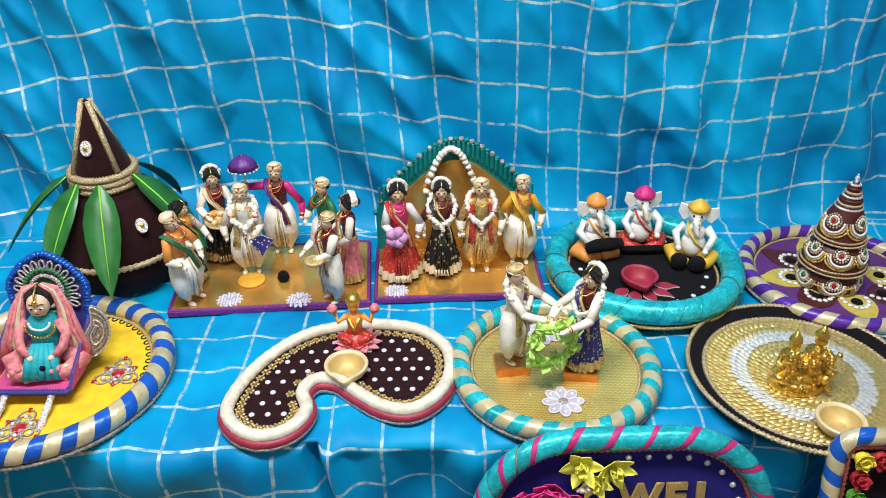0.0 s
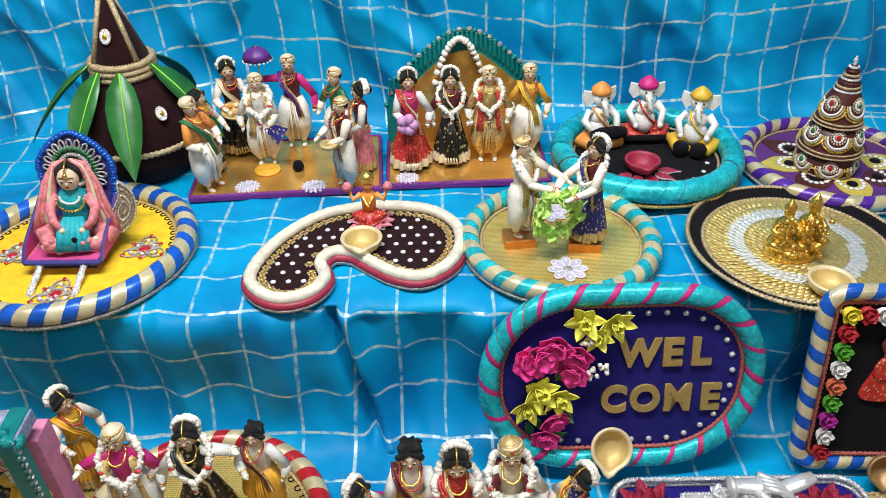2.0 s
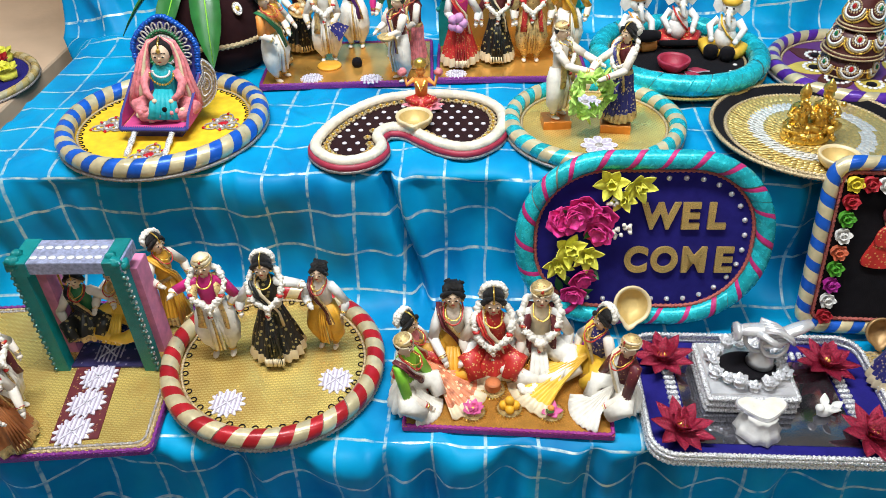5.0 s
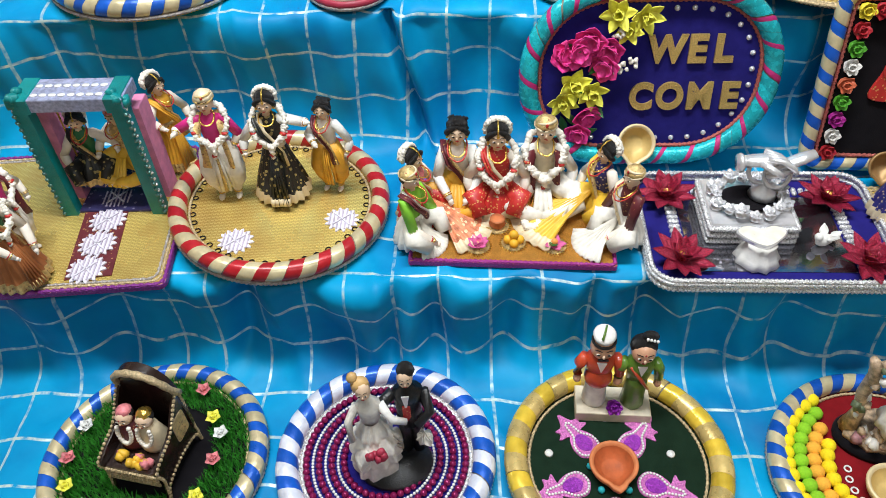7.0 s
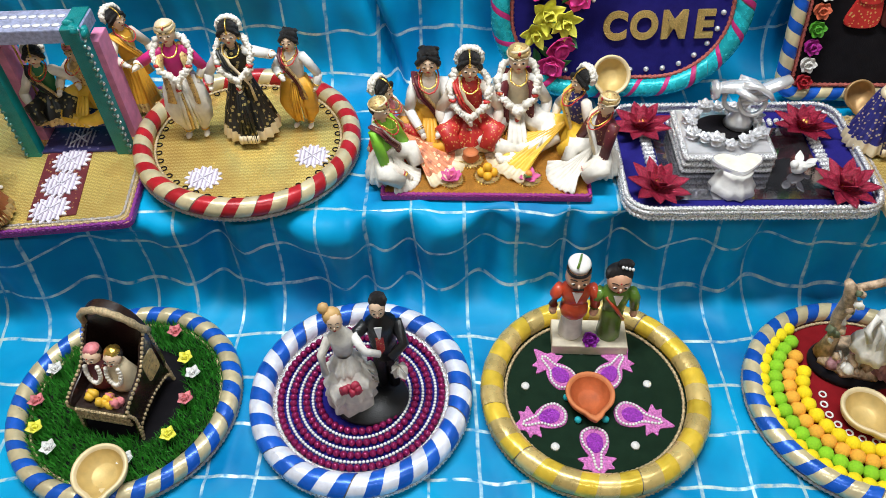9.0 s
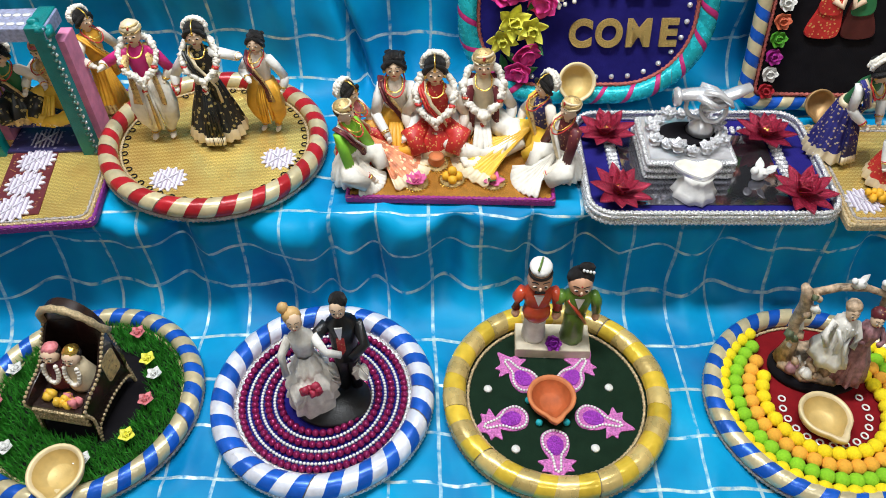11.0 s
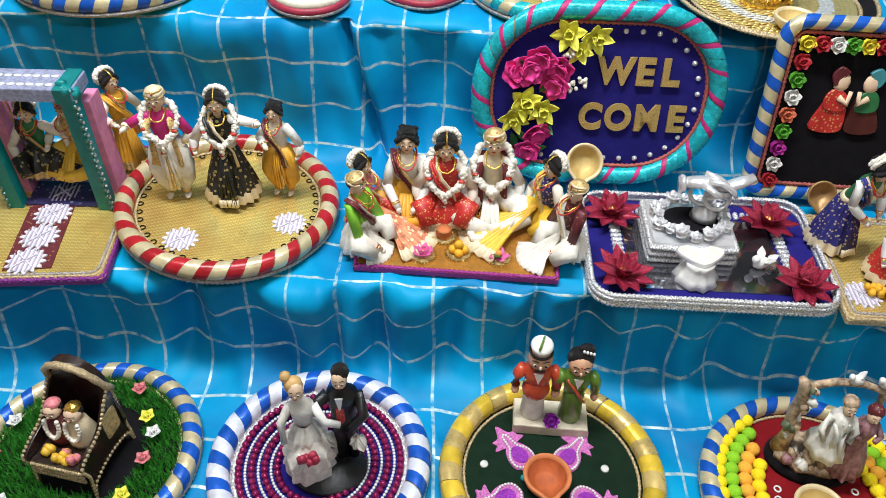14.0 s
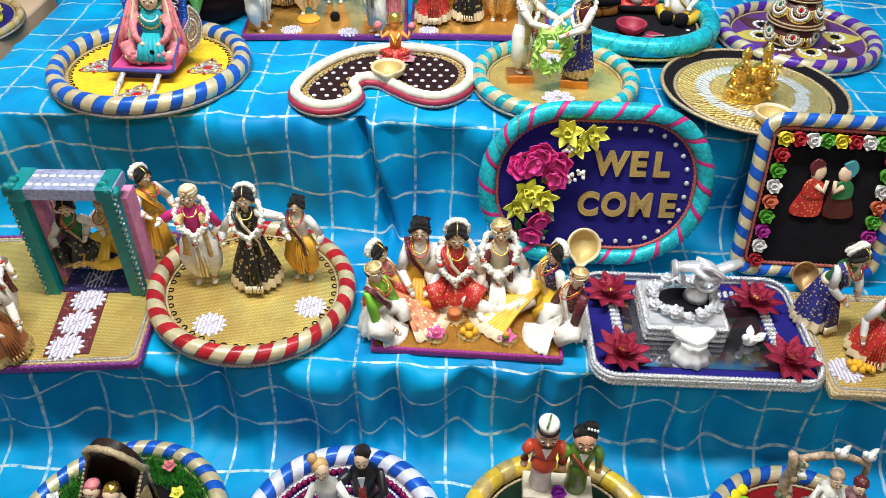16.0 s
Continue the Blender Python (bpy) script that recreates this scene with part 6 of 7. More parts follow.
def welcome_sign():
    t, up = leaning_board("welcome_sign", "oval navy velvet welcome sign with teal ribbon rim", 0.222, 0.668, 11, 0, "sign")
    W, Hh = 0.374, 0.280
    c = Matrix.Translation((0, Hh / 2 + 0.012, 0))
    out = rounded(W - 0.03, Hh - 0.03, 0.118, 14)
    face = part("face_board", Shape().prism(rounded(W - 0.02, Hh - 0.02, 0.118, 14), -0.004, 0.006, VELVET_NV, VELVET_NV, 0.001), t, "navy velvet face", up @ c)
    ring = ribbon_ring(face, out, 0.0135, 0.008, (TEAL, TEAL, PINK_RB), 22, (0.40, 0.40, 0.20), "teal ribbon rim with pink braid", 1.2)
    trim(face, rounded(W - 0.062, Hh - 0.062, 0.098, 14), 0.0032, 0.007, mat("rose_braid", (0.42, 0.10, 0.08), 0.5, 0.2, var=0.4, scale=400, bump=0.6, kind="cells"), 120, "inner_braid")
    at, ln = along(rounded(W - 0.086, Hh - 0.086, 0.088, 14))
    gem = Shape().lathe([(0, 0), (0.0042, 0), (0.0036, 0.002), (0, 0.0032)], SILVER, 10).mesh("gem")
    for i in range(34):
        x, y = at(i / 34)[:2]
        if not (x < -0.02 and abs(y) < 0.12) or y < -0.088:
            share("gem", gem, face, pose(x, y, 0.006))
    for word, x0, y0, gap in (("WEL", 0.020, 0.032, (0, 0.0424, 0.0790)), ("COME", -0.008, -0.038, (0, 0.0410, 0.0840, 0.1265))):
        for i, ch in enumerate(word):
            cu = bpy.data.curves.new("letter", "FONT")
            cu.body, cu.size, cu.extrude, cu.align_x, cu.offset = ch, 0.060, 0.002, "CENTER", 0.0026
            ob = new("letter_tmp", cu)
            me = bpy.data.meshes.new_from_object(ob.evaluated_get(bpy.context.evaluated_depsgraph_get()))
            bpy.data.objects.remove(ob)
            me.materials.clear()
            me.materials.append(GOLD_GRAIN)
            le = new("letter", me)
            le.parent, le["label"] = face, "gold glitter letter " + ch
            le.matrix_basis = pose(x0 + gap[i], y0 - 0.010, 0.0085) @ Matrix.Diagonal((0.80 if ch in "WMCO" else 0.88, 0.90, 1, 1))
    # flower spray down the left side
    spray = ((-0.108, 0.040, MAG_FL, 0.022), (-0.085, 0.058, MAG_FL, 0.022), (-0.062, 0.046, MAG_FL, 0.022), (-0.062, 0.020, MAG_FL, 0.020), (-0.125, 0.030, MAG_FL, 0.020), (-0.052, 0.092, YEL_FL, 0.022), (-0.018, 0.090, YEL_FL, 0.022),
             (-0.036, 0.070, YEL_FL, 0.018), (-0.110, -0.010, YEL_FL, 0.024), (-0.082, -0.018, YEL_FL, 0.022), (-0.122, -0.035, YEL_FL, 0.020), (-0.088, -0.052, MAG_FL, 0.020), (-0.096, -0.082, MAG_FL, 0.018))
    for x, y, m, r in spray:
        s = Shape()
        tip = pose(0, 0, 0, random.uniform(-24, 24), random.uniform(-24, 24), random.uniform(0, 90))
        if m is YEL_FL:
            bloom(s, (0, 0, 0.004), r * 1.3, m, 6, 2, 50, tip, None, 0.28, 0.55, 0.8)
        else:
            bloom(s, (0, 0, 0.004), r * 1.25, m, 6, 2, 34, tip, None, 0.22, 0.95, 0.6)
            bloom(s, (0, 0, 0.010), r * 0.8, m, 4, 1, 60, tip, None, 0.3, 0.9, 0.6)
        part("silk_flower", s, face, "magenta silk flower" if m is MAG_FL else "yellow silk flower", pose(x, y, 0.008))
    for i in range(14):
        s = Shape()
        petal(s, pose(0, 0, 0, 0, random.uniform(-30, -5), 0), 0.028, 0.012, LEAF, 0.1)
        part("leaf", s, face, "", pose(-0.10 + random.uniform(-.02, .04), random.uniform(-.10, .06), 0.007, 0, 0, random.uniform(0, 360)))
    for x, y in ((-0.052, 0.066), (-0.036, 0.022), (-0.050, 0.016), (-0.026, 0.026)):
        s = Shape()
        for i in range(6):
            s.ball((random.uniform(-.008, .008), random.uniform(-.006, .006), 0.012 + random.uniform(0, .006)), 0.0035, GARL, 6, None, 0.2)
        part("jasmine_sprig", s, face, "", pose(x, y, 0.006))
    lamp = diya("gold painted clay lamp fixed on the sign", Matrix(), 0.029, BRASS)
    lamp.name = "clay_lamp"
    lamp.parent, lamp.matrix_basis = face, pose(-0.012, -0.104, 0.012, -28, 0, -12)
    for key in ("category", "group"):
        del lamp[key]


welcome_sign()


def picture_frame():
    t, up = leaning_board("relief_picture", "black velvet panel with wound rim and ribbon roses", 0.578, 0.655, 12, -3, "picture")
    W, Hh = 0.232, 0.270
    c = Matrix.Translation((0, Hh / 2 + 0.010, 0))
    face = part("face_board", Shape().prism(rounded(W - 0.01, Hh - 0.01, 0.02), -0.004, 0.006, VELVET_BK, VELVET_BK, 0.001), t, "", up @ c)
    ribbon_ring(face, rounded(W - 0.012, Hh - 0.012, 0.026, 8), 0.0105, 0.006, (BLUE, CREAM), 27, None, "blue and cream wound rim", 1.0)
    trim(face, rounded(W - 0.040, Hh - 0.040, 0.012, 8), 0.003, 0.007, mat("rose_braid", (0, 0, 0)), 110, "inner_braid")
    cols = [mat("ribbon_rose_" + n, c, 0.6, var=0.3, scale=200, bump=0.3, bscale=300) for n, c in (("yellow", (0.75, 0.60, 0.03)), ("red", (0.42, 0.01, 0.02)), ("white", (0.74, 0.72, 0.68)), ("green", (0.08, 0.34, 0.02)), ("coral", (0.62, 0.14, 0.06)), ("magenta", (0.36, 0.01, 0.24)))]
    x0, y0 = W / 2 - 0.033, Hh / 2 - 0.033
    spots = [(-x0 + 2 * x0 * i / 8, y0, (0, 1, 2, 3, 0, 1, 2, 3, 0)[i]) for i in range(9)]
    for k in (-1, 1):
        spots += [(k * x0, y0 - 0.026 * (i + 1), (1, 3, 2, 4, 3, 5, 2, 1)[i]) for i in range(8)]
    for x, y, m in spots:
        s = Shape()
        rose(s, (0, 0, 0.006), 0.0125, cols[m])
        part("ribbon_rose", s, face, "", pose(x, y, 0.006, 0, 0, random.uniform(0, 90)))
    for k, body, head, x in ((1, RED, MAROON, -0.020), (-1, GREEN, mat("teal_cap", (0.05, 0.26, 0.30), 0.5), 0.026)):
        s = Shape()
        s.prism(curve([(-0.022, -0.036), (0.016, -0.038), (0.018, -0.010), (0.010, 0.012), (-0.004, 0.016), (-0.014, -0.006)], 6), 0, 0.005, body if k > 0 else MAROON2, None, 0.001, Matrix.Diagonal((k, 1, 1, 1)))
        s.prism(curve([(-0.012, -0.008), (0.012, -0.010), (0.014, 0.008), (0.0, 0.018), (-0.012, 0.010)], 6), 0.004, 0.0075, body, None, 0.001, Matrix.Diagonal((k, 1, 1, 1)))
        s.ball((k * 0.002, 0.026, 0.005), (0.0105, 0.0125, 0.005), FACE_C, 10)
        s.prism(curve([(-0.010, 0.026), (-0.004, 0.022), (0.004, 0.034), (0.008, 0.040), (-0.004, 0.046), (-0.012, 0.036)], 5), 0.004, 0.009, head, None, 0.001, Matrix.Diagonal((k, 1, 1, 1)))
        s.tube([(k * 0.002, 0.008, 0.007), (k * 0.014, 0.000, 0.009), (k * 0.015, 0.016, 0.009)], [0.0045, 0.004, 0.003], FACE_C, 6)
        part("relief_figure", s, face, "painted wooden relief figure", pose(x, 0.018, 0.006) @ Matrix.Diagonal((1.12, 1.16, 1, 1)))


picture_frame()
BRONZE = mat("bronze_clay", (0.40, 0.24, 0.10), 0.45, 0.4)
diya("gold painted clay oil lamp leaning on the picture", pose(0.566, 0.632, MID + 0.034, 64, 0, 0), 0.022, BRONZE)


def silver_tray():
    t = thing("ring_tray", "silver beaded tray with navy velvet and red flowers", "tray", pose(0.372, 0.522, MID, 0, 0, -1))
    W, D = 0.335, 0.226
    part("base", Shape().prism(rounded(W - 0.01, D - 0.01, 0.03, 8), 0, 0.006, VELVET_NV, SILVER, 0.001), t)
    for k in range(4):
        trim(t, rounded(W - 0.004 - 0.003 * (k % 2), D - 0.004 - 0.003 * (k % 2), 0.032, 8), 0.0034, 0.004 + 0.005 * k, SILVER_BEAD, 170, "bead_rim")
    for x, y, w, d in ((-0.118, 0.0, 0.014, 0.150), (0.118, 0.0, 0.014, 0.150), (0, 0.080, 0.25, 0.012)):
        s = Shape()
        n = 24 if w > d else 16
        for i in range(n):
            for j in range(3):
                a, b = (i + 0.5) / n - 0.5, (j + 0.5) / 3 - 0.5
                s.ball((x + (w * a if w > d else w * b), y + (d * b if w > d else d * a), 0.008), 0.0042, SILVER_BEAD, 6)
        part("bead_strip", s, t)
    part("dark_panel", Shape().box((0, -0.006, 0.0065), (0.215, 0.150, 0.002), mat("black_mirror_sheet", (0.34, 0.34, 0.38), 0.05, 0.95, var=0.1, bump=0.01), None, 0.0005), t, "black mirror sheet")
    for x, y in ((-0.122, 0.062), (0.104, 0.056), (-0.124, -0.066), (0.120, -0.070)):
        s = Shape()
        bloom(s, (0, 0, 0.010), 0.046, RED_FL, 9, 3, 46, None, GOLD, 0.05, 0.44, 0.85)
        part("glitter_flower", s, t, "dark red glitter poinsettia", pose(x, y, 0.006, random.uniform(-8, 8), random.uniform(-8, 8), random.uniform(0, 40)))
    return t


silver_tray()
ZS = MID + 0.006
t = thing("ring_box", "square silver box covered with beads and small roses", "box", pose(0.352, 0.545, ZS, 0, 0, -1))
part("box_body", Shape().box((0, 0, 0.017), (0.112, 0.095, 0.034), SILVER), t)
for k in range(3):
    trim(t, rounded(0.118, 0.101, 0.003), 0.0036, 0.006 + 0.011 * k, SILVER_BEAD, 100, "bead_trim")
part("oval_dish", Shape().lathe([(0, 0.034), (0.030, 0.034), (0.036, 0.041), (0.033, 0.042), (0.026, 0.038), (0, 0.038)], VELVET_BK, 28, Matrix.Diagonal((1.1, 0.75, 1, 1))), t)
for i in range(16):
    s = Shape()
    rose(s, (0, 0, 0.005), 0.0115 if i % 2 else 0.009, SILVER)
    a = 2 * math.pi * i / 16
    part("silver_rose", s, t, "", pose(0.050 * math.cos(a) * (1.0 if i % 2 else 0.92), 0.040 * math.sin(a), 0.034 + 0.003 * (i % 3), 0, 0, 40 * i))
# clasped palms of silver over a pair of rings: one casting
s = Shape()
s.tube([(-0.050, 0.006, 0.062), (-0.030, 0.002, 0.068), (-0.010, -0.002, 0.072), (0.006, -0.004, 0.070)], [0.010, 0.013, 0.014, 0.008], SILVER, 12, flat=0.75)
s.tube([(0.062, 0.008, 0.076), (0.044, 0.004, 0.070), (0.022, 0.000, 0.062), (0.004, 0.000, 0.058)], [0.009, 0.012, 0.012, 0.007], SILVER, 12, flat=0.75)
for i in range(4):
    s.tube([(-0.012, -0.008 + 0.007 * i, 0.078), (0.008, -0.016 + 0.007 * i, 0.080 - 0.002 * i), (0.026, -0.020 + 0.007 * i, 0.068 - 0.002 * i), (0.032, -0.020 + 0.007 * i, 0.058)], [0.005, 0.0052, 0.0045, 0.003], SILVER, 8)
    s.tube([(0.030, -0.010 + 0.006 * i, 0.060), (0.010, -0.016 + 0.006 * i, 0.054), (-0.010, -0.016 + 0.006 * i, 0.050 + 0.002 * i)], [0.005, 0.0048, 0.003], SILVER, 8)
s.tube([(-0.020, -0.010, 0.072), (-0.004, -0.024, 0.068), (0.010, -0.026, 0.060)], [0.006, 0.0055, 0.004], SILVER, 8)
s.lathe([(0.014, 0), (0.016, 0.004), (0.014, 0.008)], SILVER, 12, pose(-0.050, 0.004, 0.062, 0, 90, 0))
for k in (-1, 1):
    s.tube([(k * 0.010 + 0.019 * math.cos(q), -0.006 * k + 0.008 * math.sin(q), 0.044 + 0.017 * math.sin(q)) for q in np.linspace(0, 6.283, 23)[:-1]], 0.0038, SILVER, 8, True)
s.lathe([(0.0, 0.0), (0.022, 0.0), (0.018, 0.010), (0.008, 0.022), (0.0, 0.03)], SILVER, 16)
tagged(s.make("silver_casting", pose(0.372, 0.552, ZS + 0.041) @ Matrix.Diagonal((0.9, 0.9, 0.86, 1))), "silver casting of clasped shapes over two rings", "ornament")
s = Shape().prism(curve([(0, -0.026), (0.022, -0.004), (0.026, 0.012), (0.014, 0.020), (0.0, 0.013), (-0.014, 0.020), (-0.026, 0.012), (-0.022, -0.004)], 6), 0, 0.008, mat("ivory_satin", (0.76, 0.72, 0.62), 0.4), SILVER, 0.002, pose(0, 0.004, 0.046, 6, 0, 0) @ Matrix.Diagonal((1.25, 0.80, 1, 1)))
s.lathe([(0.026, 0), (0.030, 0.004), (0.024, 0.016), (0.018, 0.034), (0.020, 0.044), (0, 0.044)], SKIN_W, 22, None, 9, 0.08)
tagged(s.make("heart_stand", pose(0.352, 0.466, ZS) @ Matrix.Diagonal((1, 1, 0.8, 1))), "white heart-shaped satin cup on silver stand", "ornament")
s = Shape()
s.ball((0, 0, 0.010), (0.014, 0.008, 0.009), SKIN_W, 8)
s.ball((-0.012, 0, 0.020), 0.006, SKIN_W, 8)
for k in (-1, 1):
    petal(s, pose(0, k * 0.004, 0.014, 0, -30, k * 60), 0.018, 0.012, SKIN_W, 0.2)
petal(s, pose(0.010, 0, 0.010, 0, -20, 0), 0.018, 0.012, SKIN_W, 0.1)
tagged(s.make("dove_ornament", pose(0.448, 0.492, ZS, 0, 0, 20)), "small white resin bird on tray", "ornament")

m5 = board("gold embossed board with beige braid under two dolls", pose(0.702, 0.500, MID, 0, 0, -1.5), 0.325, 0.215, GOLD_FOIL, LACE)
snow_ornament(m5, -0.127, -0.060, 0.008, 0.026)
doll("cloth doll in green blouse and navy sari bending forward", 0.560, 0.546, ZB, 0.176, NAVY, GREEN, "woman", 25, sleeve=SKIN_W, hat="hair", flare=0.17, left=(0.0, -0.22, 0.48), right=(0.16, -0.2, 0.46), bow=22, border=CREAM_C)
doll("cloth doll in green blouse and red sari kneeling", 0.622, 0.480, ZB, 0.150, RED, GREEN, "woman", -20, sleeve=SKIN_W, hat="hair", flare=0.22, left=(-0.14, -0.22, 0.34), right=(0.12, -0.16, 0.42), bow=14, border=CREAM_C)
s = Shape()
for i in range(24):
    s.ball((random.uniform(-.016, .016), random.uniform(-.010, .010), random.uniform(.003, .014)), 0.005, AMBER2, 6, None, 0.3)
tagged(s.make("marigold_heap", pose(0.594, 0.446, ZB)), "small heap of orange marigold petals", "flowers")

# ---- bottom step ----
ZL = LOW + 0.010
# grass plate
s = Shape()
verts, faces = [], []
for i in range(9000):
    a, r = random.uniform(0, 6.2832), math.sqrt(random.uniform(0.058 ** 2, 0.126 ** 2))
    if (0.6 < a < 2.4 and r < 0.085) or ((a < 0.7 or a > 5.2) and r < 0.078):
        continue
    x, y, h, b = r * math.cos(a), r * math.sin(a), random.uniform(0.008, 0.019), random.uniform(0, 6.28)
    w = 0.0009
    dx, dy = random.uniform(-.006, .006), random.uniform(-.006, .006)
    k = len(verts)
    verts += [(x - w * math.cos(b), y - w * math.sin(b), 0), (x + w * math.cos(b), y + w * math.sin(b), 0), (x + dx * 0.5 + w * 0.7 * math.cos(b), y + dy * 0.5 + w * 0.7 * math.sin(b), h * 0.65), (x + dx, y + dy, h)]
    faces += [(k, k + 1, k + 2), (k, k + 2, k + 3)]
s.add(verts, faces, GRASS, True)
tagged(part("grass", s, p_green, "bright green artificial grass", pose(0, 0, 0.010)), kind="stuff")
for i, (x, y, m) in enumerate(((0.070, 0.055, YEL_FL), (0.086, 0.030, PEARL), (0.085, -0.010, ROSE), (0.075, -0.062, YEL_FL), (0.030, -0.095, PEARL), (-0.105, 0.040, PEARL), (-0.112, -0.010, ROSE), (-0.100, -0.050, YEL_FL), (-0.072, -0.078, PEARL), (0.045, 0.100, ROSE), (-0.040, 0.105, YEL_FL))):
    s = Shape()
    bloom(s, (0, 0, 0), 0.0125, m, 5, 2, 50, None, None, 0.2, 0.9)
    part("cloth_flower", s, p_green, "", pose(x, y, 0.026))


def carriage():
    t = thing("doll_carriage", "dark brown hooded carriage seat with gold braid", "carriage", pose(-0.456, 0.252, ZL, 0, 0, -11) @ Matrix.Diagonal((0.80, 0.92, 0.95, 1)))
    B = GLOSS_BROWN
    part("seat", Shape().box((0, -0.006, 0.050), (0.090, 0.075, 0.012), B), t)
    part("front_panel", Shape().box((0, -0.046, 0.043), (0.090, 0.006, 0.030), B), t)
    for z in (0.034, 0.043, 0.052):
        s = Shape()
        for i in range(20):
            s.ball((-0.043 + 0.0045 * i, -0.050, z), 0.0032, LACE, 6, None, 0.1)
        part("braid", s, t)
    part("back_panel", Shape().prism(curve([(-0.046, 0.03), (0.046, 0.03), (0.050, 0.115), (0.036, 0.150), (0.0, 0.170), (-0.036, 0.150), (-0.050, 0.115)], 6), -0.003, 0.003, B, B, 0.001, pose(0, 0.044, 0, 90, 0, 0)), t)
    for k in (-1, 1):
        out = curve([(-0.051, 0.0), (-0.046, 0.040), (-0.052, 0.066), (-0.034, 0.076), (0.0, 0.086), (0.028, 0.116), (0.044, 0.122), (0.046, 0.050), (0.048, 0.0), (0.040, 0.022), (0.0, 0.030), (-0.040, 0.022)], 5)
        sp = part("side_panel", Shape().prism(out, -0.003, 0.003, B, B, 0.001, pose(k * 0.048, 0, 0, 90, 0, 90)), t)
        s = Shape()
        at, ln = along(out)
        for i in range(70):
            y, z = at(i / 70)[:2]
            s.ball((k * 0.051, y, z), 0.003, LACE, 6, None, 0.1)
        part("braid_edge", s, sp)
        part("brocade_patch", Shape().prism(rounded(0.030, 0.044, 0.006), 0, 0.0012, BROCADE, LACE, 0.0004, pose(k * 0.0512, 0.022, 0.074, 90, 0, 90) @ Matrix.Diagonal((1, 1, k, 1))), sp, "old gold brocade patch")
    hood = Shape()
    verts, faces = [], []
    n, q = 16, 6
    for side in (1.0, 0.94):
        for i in range(n + 1):
            a = math.pi * i / n
            for j in range(q + 1):
                b = math.pi / 2 * j / q
                verts.append((0.052 * side * math.cos(a), 0.048 - 0.019 * side * math.sin(b) * max(0, math.sin(a)) ** 0.6, 0.118 + 0.056 * side * math.sin(a) * math.cos(b * 0.12)))
    w = (n + 1) * (q + 1)
    for i in range(n):
        for j in range(q):
            f = (i * (q + 1) + j, i * (q + 1) + j + 1, (i + 1) * (q + 1) + j + 1, (i + 1) * (q + 1) + j)
            faces += [f, tuple(w + v for v in reversed(f))]
    hood.add(verts, faces, B)
    hd = part("hood", hood, t)
    rim = [verts[i * (q + 1) + q] for i in range(n + 1)]
    s = Shape().tube(rim, [0.0058 if i % 2 else 0.0046 for i in range(n + 1)], LACE, 8)
    part("hood_braid", s, hd)
    part("floor_block", Shape().box((0, 0.006, 0.012), (0.080, 0.070, 0.024), VELVET_BK), t)


carriage()


def tiny_doll(label, x, y, z, H, coat, hat, turn=0):
    s = Shape()
    S = Matrix.Diagonal([H] * 3 + [1])
    s.lathe([(0.26, 0), (0.28, 0.1), (0.20, 0.4), (0.17, 0.55), (0.08, 0.62)], coat, 16, S)
    s.ball((0, -0.02, 0.76), 0.16, FACE_C, 12, S)
    face_marks(s, S, (0, -0.02, 0.76), (0.16, 0.16, 0.16))
    s.ball((0, 0.05, 0.80), (0.165, 0.14, 0.16), HAIR, 12, S)
    s.lathe([(0.13, 0.84), (0.15, 0.88), (0.09, 0.95), (0, 0.97)], hat, 12, S @ pose(0, 0.04, 0))
    for i in range(17):
        a = math.pi * (0.85 + 1.3 * i / 16)
        s.ball((0.13 * math.cos(a), -0.20 + 0.06 * math.sin(a), 0.50 + 0.26 * math.sin(a)), 0.046, GARL, 6, S, 0.15)
    return tagged(s.make("tiny_doll", pose(x, y, z, 0, 0, turn)), label, "doll")


tiny_doll("tiny garlanded doll with pink cap in the carriage", -0.471, 0.256, ZL + 0.053, 0.070, MAROON, ROSE, -8)
tiny_doll("tiny garlanded doll with gold cap in the carriage", -0.444, 0.252, ZL + 0.053, 0.070, CREAM_C, GOLD, -8)
s = Shape()
for i in range(16):
    s.ball((random.uniform(-.034, .034), random.uniform(-.010, .012), random.uniform(.004, .012)), 0.0085, (YELLOW, YELLOW, ROSE)[i % 3], 7, None, 0.2)
tagged(s.make("petal_mound", pose(-0.464, 0.220, ZL + 0.053, 0, 0, -11) @ Matrix.Diagonal((0.75, 0.7, 0.8, 1))), "yellow and pink petals on carriage seat", "flowers")
diya("cream gold clay oil lamp on the grass plate", pose(-0.452, 0.140, ZL + 0.012, 6, 0, 8), 0.034, BRASS)

# bead plate
BEAD_R = mat("maroon_metal_bead", (0.26, 0.010, 0.085), 0.2, 0.4)
bead_mesh = Shape().ball((0, 0, 0), 0.0050, BEAD_R, 10).mesh("bead")
for j, (r, m) in enumerate(((0.107, 0), (0.0985, 1), (0.090, 0), (0.0815, 1), (0.073, 0), (0.0648, 1), (0.0566, 0))):
    b = 0.0046 if m == 0 else 0.0024
    n = int(2 * math.pi * r / (2 * b))
    s = Shape()
    for i in range(n):
        a = 2 * math.pi * i / n
        if m == 0:
            share("bead", bead_mesh, p_bead, pose(r * math.cos(a), r * math.sin(a), 0.010 + b))
        else:
            s.ball((r * math.cos(a), r * math.sin(a), b), b * 0.98, PEARL, 8)
    if m:
        tagged(part("bead_string", s, p_bead, "white pearl beads", pose(0, 0, 0.010)), kind="stuff")
